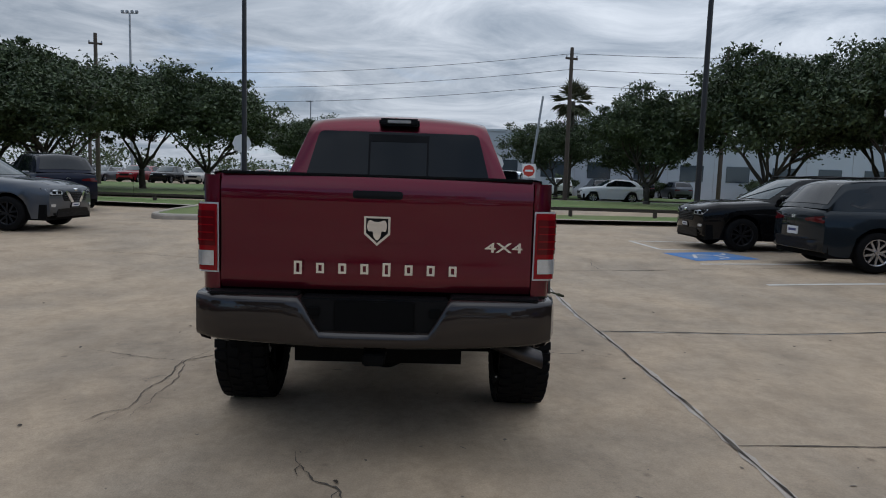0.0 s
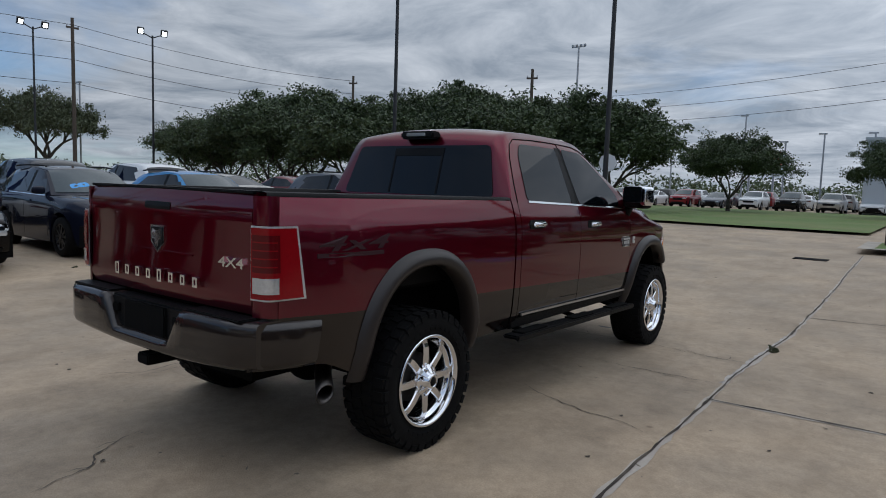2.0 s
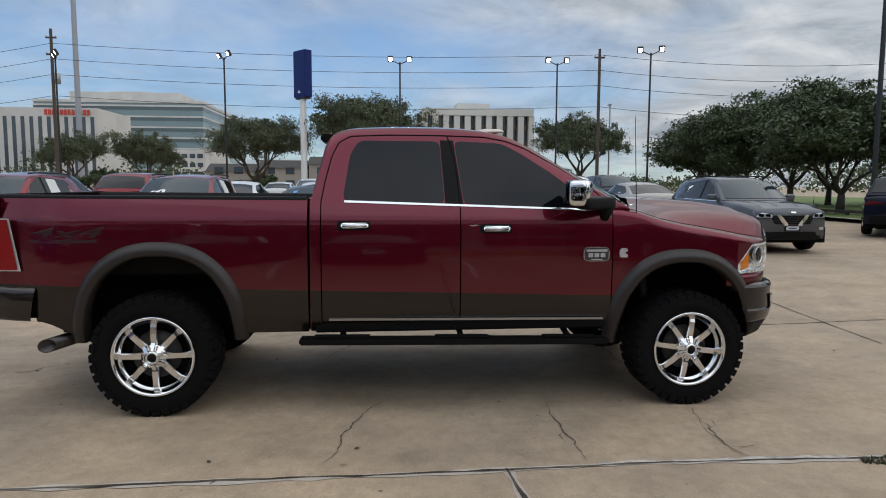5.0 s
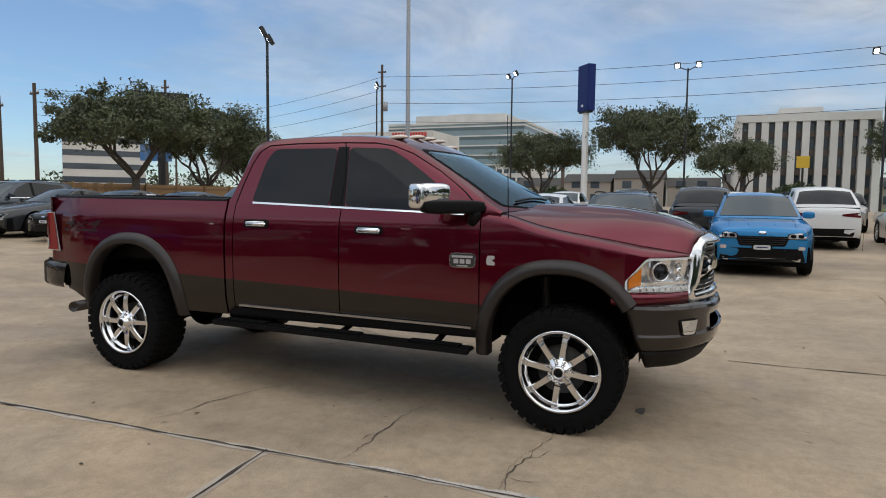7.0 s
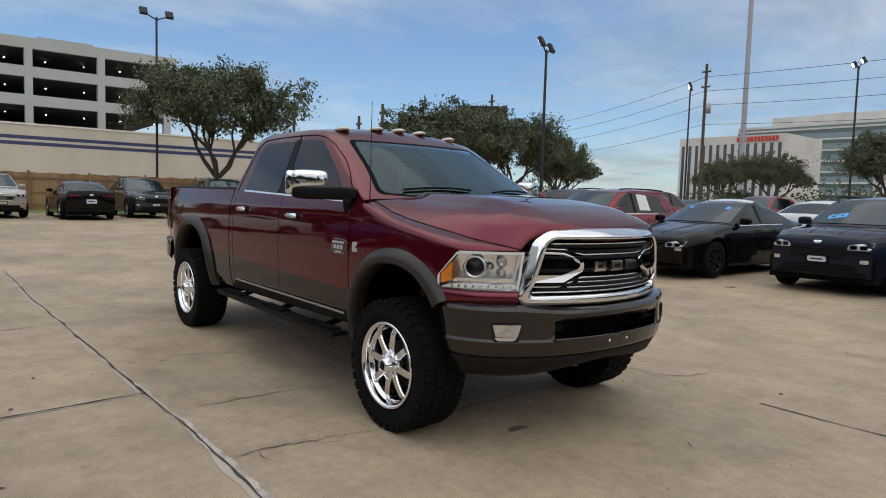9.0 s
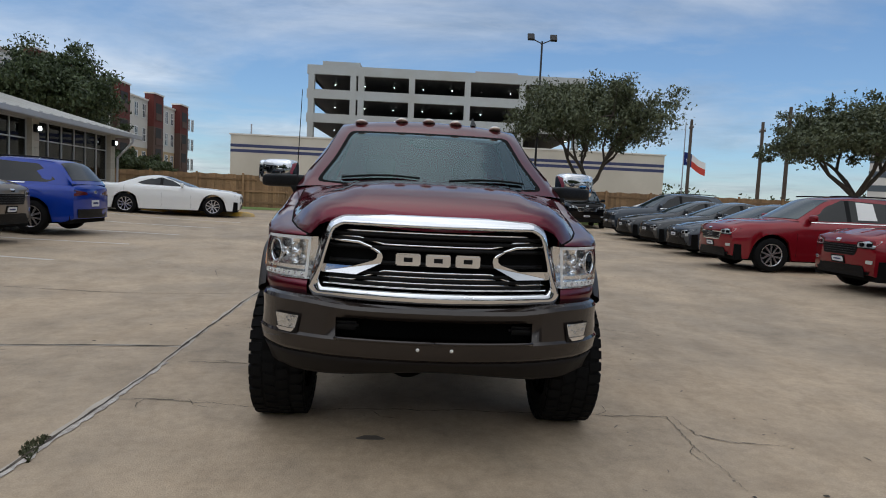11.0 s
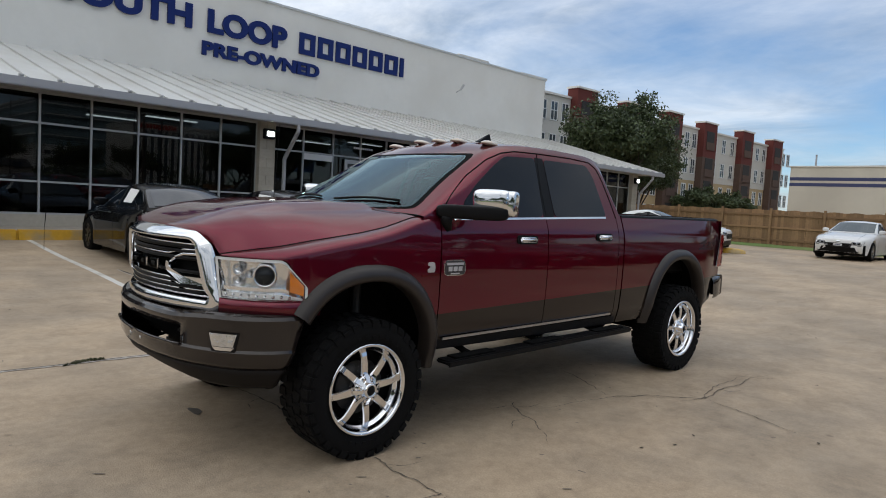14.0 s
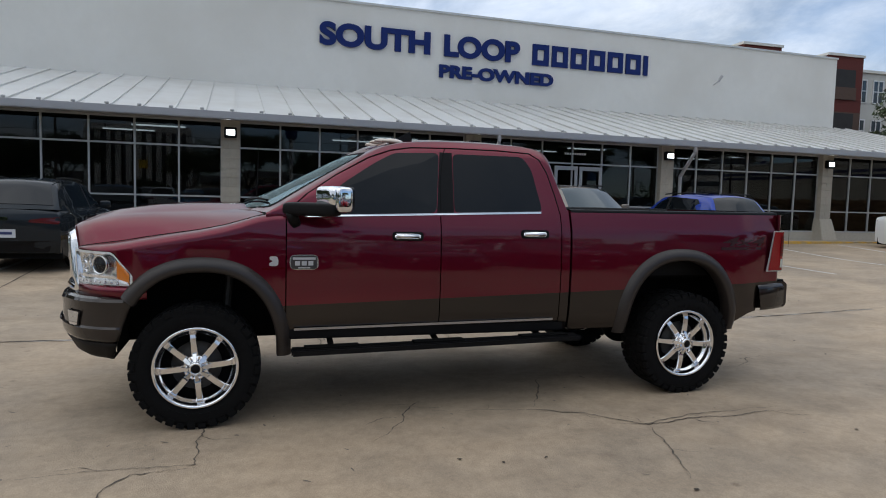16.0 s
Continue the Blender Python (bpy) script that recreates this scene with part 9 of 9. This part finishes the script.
    lamp_lay, lamp_way = (lambda u, v: (u, hl + 1.5, v)), (0, -1, 0)
    back_lay, back_way = (lambda u, v: (u, -hl - 1.5, v)), (0, 1, 0)
    def glass_patch(name, y_from, y_to, share):
        """Glass that follows the cabin's own shell between two places along the car."""
        order = np.arange(m)
        part_of = mids[:, 0]
        a, b = (float(np.interp(q, part_of, order)) for q in (y_from, y_to))
        verts = []
        for g in np.linspace(a, b, 9):
            row = [float(np.interp(g, order, arr)) for arr in (mids[:, 0], mids[:, 1], edges[:, 0], edges[:, 1], edges[:, 2])]
            for k in range(-6, 7):
                t = share * abs(k) / 6
                verts.append((math.copysign(row[4] * t, k) if k else 0.0, row[0] + (row[2] - row[0]) * t * t + (0.006 if y_from > 0 or y_to > 0 else -0.006), row[1] + (row[3] - row[1]) * t ** 2.3 + 0.006))
        return put(name, mesh_of(name, verts, grid_faces(9, 13)), M["car_screen"] if name == "windscreen" else M["car_glass"], root)

    top_y, foot_y = P["ws"][0] * hl + 0.06, cowl_y + 0.09
    glass_patch("windscreen", top_y, foot_y, 0.93)
    glass_patch("rear_window", P["foot"][0] * hl + 0.05, P["rear"][0] * hl + 0.01, 0.90)
    nz = P["nose"]
    gm = M["black"] if grille in ("dark", "vee") else M["chrome"] if grille == "chrome" else mat
    decal("grille", rounded([(-hw * 0.42, nz - 0.34), (hw * 0.42, nz - 0.34), (hw * 0.50, nz - 0.16), (-hw * 0.50, nz - 0.16)], 2, 0.04), lamp_lay, lamp_way, skin, gm, root, 0.007, rings=2, gap=0.2)
    if not far:
        for k in range(4):
            zz = nz - 0.305 + 0.038 * k
            ww = hw * (0.405 + 0.018 * k)
            decal("grille_bar", [(-ww, zz), (ww, zz), (ww, zz + 0.008), (-ww, zz + 0.008)], lamp_lay, lamp_way, skin, M["alloy"] if grille == "chrome" else M["trim_dark"], root, 0.016, thick=0.012, rings=1, gap=0.1)
        # bonnet shut line and two raised lines along it
        for q in (-0.62, 0.62, -0.34, 0.34):
            pts = []
            for f in np.linspace(0.0, 1.0, 9):
                hit = skin.ray_cast(Vector((hw * (q + (0.10 if q < 0 else -0.10) * f * (abs(q) < 0.5)), cowl_y + 0.20 + (hl - 0.22 - cowl_y - 0.20) * f, 3.0)), Vector((0, 0, -1)), 3.0)[0]
                if hit:
                    pts.append(hit - Vector((0, 0, 0.001)))
            if len(pts) > 2:
                bm = bmesh.new()
                sweep(bm, pts, 0.004 if abs(q) > 0.5 else 0.010, 6)
                part("bonnet_line", bm, M["under"] if abs(q) > 0.5 else mat, root, smooth=True)
    if grille == "vee":
        for s in (1, -1):
            decal("grille_vee", rounded([(s * hw * 0.40, nz - 0.13), (s * hw * 0.30, nz - 0.13), (s * hw * 0.10, nz - 0.36), (s * hw * 0.20, nz - 0.38)], 2, 0.03), lamp_lay, lamp_way, skin, M["chrome"], root, 0.020, thick=0.02, label="chrome bar of the grille", rings=1, gap=0.06)
    if grille == "chrome":
        decal("grille_inner", rounded([(-hw * 0.36, nz - 0.32), (hw * 0.36, nz - 0.32), (hw * 0.43, nz - 0.18), (-hw * 0.43, nz - 0.18)], 2, 0.04), lamp_lay, lamp_way, skin, M["black"], root, 0.012, rings=2, gap=0.2)
    wide, high = (0.80, 0.52) if cladding else (0.66, 0.46)
    decal("lower_intake", rounded([(-hw * wide, 0.28), (hw * wide, 0.28), (hw * (wide - 0.08), high), (-hw * (wide - 0.08), high)], 2, 0.03), lamp_lay, lamp_way, skin, M["black"], root, 0.008, rings=2, gap=0.2)
    decal("front_skirt", [(-hw * 0.70, P["clear"] + 0.08), (hw * 0.70, P["clear"] + 0.08), (hw * 0.72, P["clear"] + 0.13), (-hw * 0.72, P["clear"] + 0.13)], lamp_lay, lamp_way, skin, M["alloy"] if cladding else M["black"], root, 0.010, rings=1, gap=0.2)
    skirt = 0.22 if shape in ("sedan", "coupe") else 0.30
    decal("rear_skirt", rounded([(-hw * 0.70, P["clear"] + 0.10), (hw * 0.70, P["clear"] + 0.10), (hw * 0.74, P["clear"] + skirt), (-hw * 0.74, P["clear"] + skirt)], 2, 0.04), back_lay, back_way, skin, M["black"], root, 0.008, rings=2, gap=0.2)
    if front_plate and not far:
        p = decal("number_plate", [(-0.17, 0.47), (0.17, 0.47), (0.17, 0.60), (-0.17, 0.60)], lamp_lay, lamp_way, skin, M["black"], root, 0.014, rings=1, gap=0.2)
        decal("plate_field", rounded([(-0.14, 0.495), (0.14, 0.495), (0.14, 0.578), (-0.14, 0.578)], 2, 0.03), lamp_lay, lamp_way, skin, M["plate"], p, 0.020, rings=1, gap=0.2)
        decal("plate_bar", [(-0.09, 0.525), (0.09, 0.525), (0.09, 0.548), (-0.09, 0.548)], lamp_lay, lamp_way, skin, M["ink"], p, 0.023, rings=1, gap=0.2)
        decal("bonnet_badge", rounded([(-0.06, nz - 0.125), (0.06, nz - 0.125), (0.06, nz - 0.07), (-0.06, nz - 0.07)], 2, 0.025), lamp_lay, lamp_way, skin, M["chrome"], root, 0.010, rings=1, gap=0.2)
    if not far:
        dz = P["deck"]
        decal("boot_badge", rounded([(-0.06, dz - 0.16), (0.06, dz - 0.16), (0.06, dz - 0.10), (-0.06, dz - 0.10)], 2, 0.025), back_lay, back_way, skin, M["chrome"], root, 0.010, rings=1, gap=0.2)
        p = decal("rear_plate", [(-0.17, 0.60), (0.17, 0.60), (0.17, 0.745), (-0.17, 0.745)], back_lay, back_way, skin, M["plate"], root, 0.012, rings=1, gap=0.2)
        decal("plate_bar", [(-0.12, 0.655), (0.12, 0.655), (0.12, 0.70), (-0.12, 0.70)], back_lay, back_way, skin, M["ink"], p, 0.016, rings=1, gap=0.2)
        if shape in ("suv", "small_suv", "pickup_suv"):
            for s in (1, -1):
                bm = bmesh.new()
                y0, y1 = edge_line[2][0] - 0.1, edge_line[4][0] - 0.05
                pts = [(s * hw * 0.66, y0 + (y1 - y0) * f, H - 0.035 + 0.025 * math.sin(math.pi * f) ** 0.5) for f in np.linspace(0, 1, 9)]
                sweep(bm, pts, 0.016)
                part("roof_rail", bm, M["black"], root)
    down_lay, down_way = (lambda u, v: (u, v, 3.0)), (0, 0, -1)
    if "oval" in signs:
        q = foot_y + 0.35 * (top_y - foot_y)
        decal("screen_sticker", rounded([(hw * 0.15, q - 0.07), (hw * 0.50, q - 0.07), (hw * 0.50, q + 0.07), (hw * 0.15, q + 0.07)], 2, 0.05), down_lay, down_way, skin, M["ribbon"] if "ribbon" in signs else M["paper"], root, 0.012, rings=1, gap=0.2)
    if "band" in signs:
        decal("lamp_band", [(-hw * 0.37, P["deck"] - 0.19), (hw * 0.37, P["deck"] - 0.19), (hw * 0.37, P["deck"] - 0.135), (-hw * 0.37, P["deck"] - 0.135)], back_lay, back_way, skin, M["clear_lens"], root, 0.008, label="grey lamp band between the tail lamps", rings=1, gap=0.2)
        for q in (-0.66, 0.26):
            decal("bumper_trim", [(hw * q, 0.335), (hw * (q + 0.4), 0.335), (hw * (q + 0.4), 0.36), (hw * q, 0.36)], back_lay, back_way, skin, M["chrome"], root, 0.009, label="chrome bumper trim", rings=1, gap=0.2)
    if "tape" in signs:
        for q in (-0.45, 0.35):
            decal("screen_tape", [(q, top_y + 0.10), (q + 0.09, top_y + 0.10), (q + 0.09, top_y + 0.22), (q, top_y + 0.22)], down_lay, down_way, skin, M["ribbon"], root, 0.012, rings=1, gap=0.2)
    return root


PAINT = {k: paint(k + "_car_paint", c, 0.08, r, mt, 1.30 if max(c) < 0.03 else 1.50) for k, c, r, mt in (
    ("navy", (0.010, 0.012, 0.024), 0.35, 0.3), ("black", (0.004, 0.004, 0.0045), 0.35, 0.2), ("blue", (0.012, 0.20, 0.46), 0.35, 0.3), ("royal", (0.006, 0.035, 0.28), 0.35, 0.3),
    ("red", (0.20, 0.008, 0.015), 0.36, 0.45), ("grey", (0.085, 0.092, 0.105), 0.35, 0.5), ("slate", (0.045, 0.056, 0.072), 0.35, 0.5), ("dark_slate", (0.018, 0.023, 0.028), 0.35, 0.4), ("white", (0.72, 0.72, 0.71), 0.4, 0.0),
    ("silver", (0.42, 0.40, 0.37), 0.35, 0.5), ("tan", (0.20, 0.17, 0.14), 0.35, 0.5), ("charcoal", (0.035, 0.038, 0.042), 0.35, 0.4), ("maroon", (0.12, 0.012, 0.016), 0.36, 0.2))}

# front row to the west, noses towards the truck
car("crossover_car", "bright blue small crossover with black cladding", "small_suv", PAINT["blue"], -10.1, 3.68, -90, cladding=True)
car("crossover_car", "dark navy crossover with a blue screen sticker", "small_suv", PAINT["navy"], -9.90, 0.96, -91, "dark_alloy", signs=("oval", "ribbon"))
car("sedan_car", "black sedan with blue tape on its windscreen", "sedan", PAINT["black"], -9.65, -1.85, -91, "dark_alloy", front_plate=False, signs=("tape",))
car("sports_utility_car", "red sports utility car with a window sticker", "suv", PAINT["red"], -9.5, -4.7, -90, signs=("paper", "oval"))
car("sports_utility_car", "red sports utility car with a patterned grille", "suv", PAINT["red"], -8.9, -8.2, -90, signs=("paper",), grille="chrome")
car("sedan_car", "dark grey sedan in the row", "sedan", PAINT["slate"], -9.4, -11.3, -90)
car("sedan_car", "charcoal sedan in the row", "sedan", PAINT["charcoal"], -9.5, -13.8, -90, signs=("paper",))
car("sedan_car", "charcoal saloon in the row", "sedan", PAINT["charcoal"], -9.6, -16.4, -90)
car("crossover_car", "dark crossover at the row's end", "suv", PAINT["slate"], -9.8, -19.0, -90)
car("sports_utility_car", "grey sports utility car with black wheels", "suv", PAINT["grey"], -9.9, 8.4, -92, "dark_alloy", grille="vee")
car("sports_utility_car", "dark blue sports utility car seen from behind", "suv", PAINT["navy"], -12.0, 14.7, 45)
# second rows to the west
rows = (("white", "sedan", -16.6, -2.2, 90), ("white", "suv", -16.8, 5.6, 90), ("charcoal", "suv", -16.6, 2.6, 90), ("silver", "sedan", -16.8, 8.4, 90), ("maroon", "sedan", -16.6, 11.2, 90), ("white", "sedan", -16.6, -4.9, 90), ("slate", "sedan", -16.8, 0.1, 90), ("red", "suv", -16.9, -8.0, 90), ("charcoal", "suv", -17, -11, 90), ("white", "small_suv", -25.5, -3.5, -90), ("black", "suv", -25.8, -0.6, -90), ("white", "sedan", -26, 3.0, -90), ("silver", "suv", -26, 7.5, -90), ("black", "pickup_suv", -25, 10.6, -90), ("red", "suv", -25.6, -8.6, -90), ("navy", "sedan", -26, -12.4, -90), ("white", "sedan", -33, -6, 90), ("charcoal", "suv", -33.2, -1.5, 90), ("white", "suv", -33, 4, 90), ("black", "suv", -33, 8.8, 90))
for c, s, x, y, h in rows:
    car("parked_car", {"sedan": c + " sedan parked in the rows", "suv": c + " sports utility car parked in the rows"}.get(s, c + " crossover parked in the rows"), s, PAINT[c], x, y, h, far=True, group="cars in the far rows")
# by the showroom
car("sports_utility_car", "black sports utility car beside the blue marking", "suv", PAINT["black"], 8.35, 8.75, 90, "dark_alloy", signs=("paper",))
car("sports_utility_car", "dark slate sports utility car seen from behind", "suv", PAINT["dark_slate"], 9.1, 5.55, -90, tall=0.96)
car("sedan_car", "black sedan facing the showroom with its boot outward", "sedan", PAINT["black"], 8.95, -0.35, -90, "dark_alloy", signs=("paper", "band"))
car("sedan_car", "black sedan with a paper in its side window", "sedan", PAINT["black"], 9.47, -3.0, -83, signs=("paper",))
car("sports_utility_car", "tan sports utility car with its nose outward", "suv", PAINT["tan"], 10.0, -6.6, 90, stretch=1.08, tall=1.10)
car("crossover_car", "royal blue crossover seen from behind", "suv", PAINT["royal"], 9.7, -9.6, -90)
car("muscle_coupe", "white two-door muscle coupe beside a yellow kerb", "coupe", PAINT["white"], 9.0, -19.2, 103, front_plate=False)
# along the fence
car("sedan_car", "white sedan along the fence", "sedan", PAINT["white"], 3.85, -24.6, 2)
car("sports_utility_car", "silver sports utility car along the fence", "suv", PAINT["silver"], 1.05, -25.0, 5, grille="chrome")
car("sedan_car", "black sedan backed out along the fence", "sedan", PAINT["black"], -1.8, -24.0, 180)
car("sports_utility_car", "dark sports utility car along the fence", "suv", PAINT["charcoal"], -4.4, -25.2, 0)
car("large_utility_car", "black boxy utility car with a chrome grille", "pickup_suv", PAINT["black"], -8.1, -25.5, -6, grille="chrome")
car("sedan_car", "white sedan near the fence", "sedan", PAINT["white"], -13.0, -26.6, 60, far=True)
# north: across the lawn
car("crossover_car", "white crossover on the road by the lawn", "small_suv", PAINT["white"], 12.0, 37.8, 90, far=True)
car("sports_utility_car", "white sports utility car before the panelled showroom", "suv", PAINT["white"], 11.5, 53.5, 0, far=True)
car("sports_utility_car", "dark sports utility car before the panelled showroom", "suv", PAINT["charcoal"], 15.0, 53.5, 0, far=True)
car("sports_utility_car", "black utility car before the panelled showroom", "pickup_suv", PAINT["black"], 18.5, 53, 0, far=True)
car("sports_utility_car", "grey sports utility car before the panelled showroom", "suv", PAINT["grey"], 22, 53.2, 0, far=True)
first = [car("far_car", c + " car in the lot across the lawn", s, PAINT[c], -44 + 3.1 * i, 57.5, 180, far=True, group="cars across the lawn") for i, (c, s) in enumerate((("white", "sedan"), ("silver", "suv"), ("black", "suv"), ("white", "suv"), ("grey", "sedan"), ("red", "suv")))]
for i in range(10):
    copy_thing(first[(i * 5 + 2) % 6], pose(-25.4 + 3.0 * i, 57.5 + (i % 2) * 0.5, ground_z(0, 57), 0, 0, 180))
for i in range(14):
    copy_thing(first[(i * 7 + 1) % 6], pose(-44 + 3.3 * i, 66.5, ground_z(0, 66), 0, 0, 0))
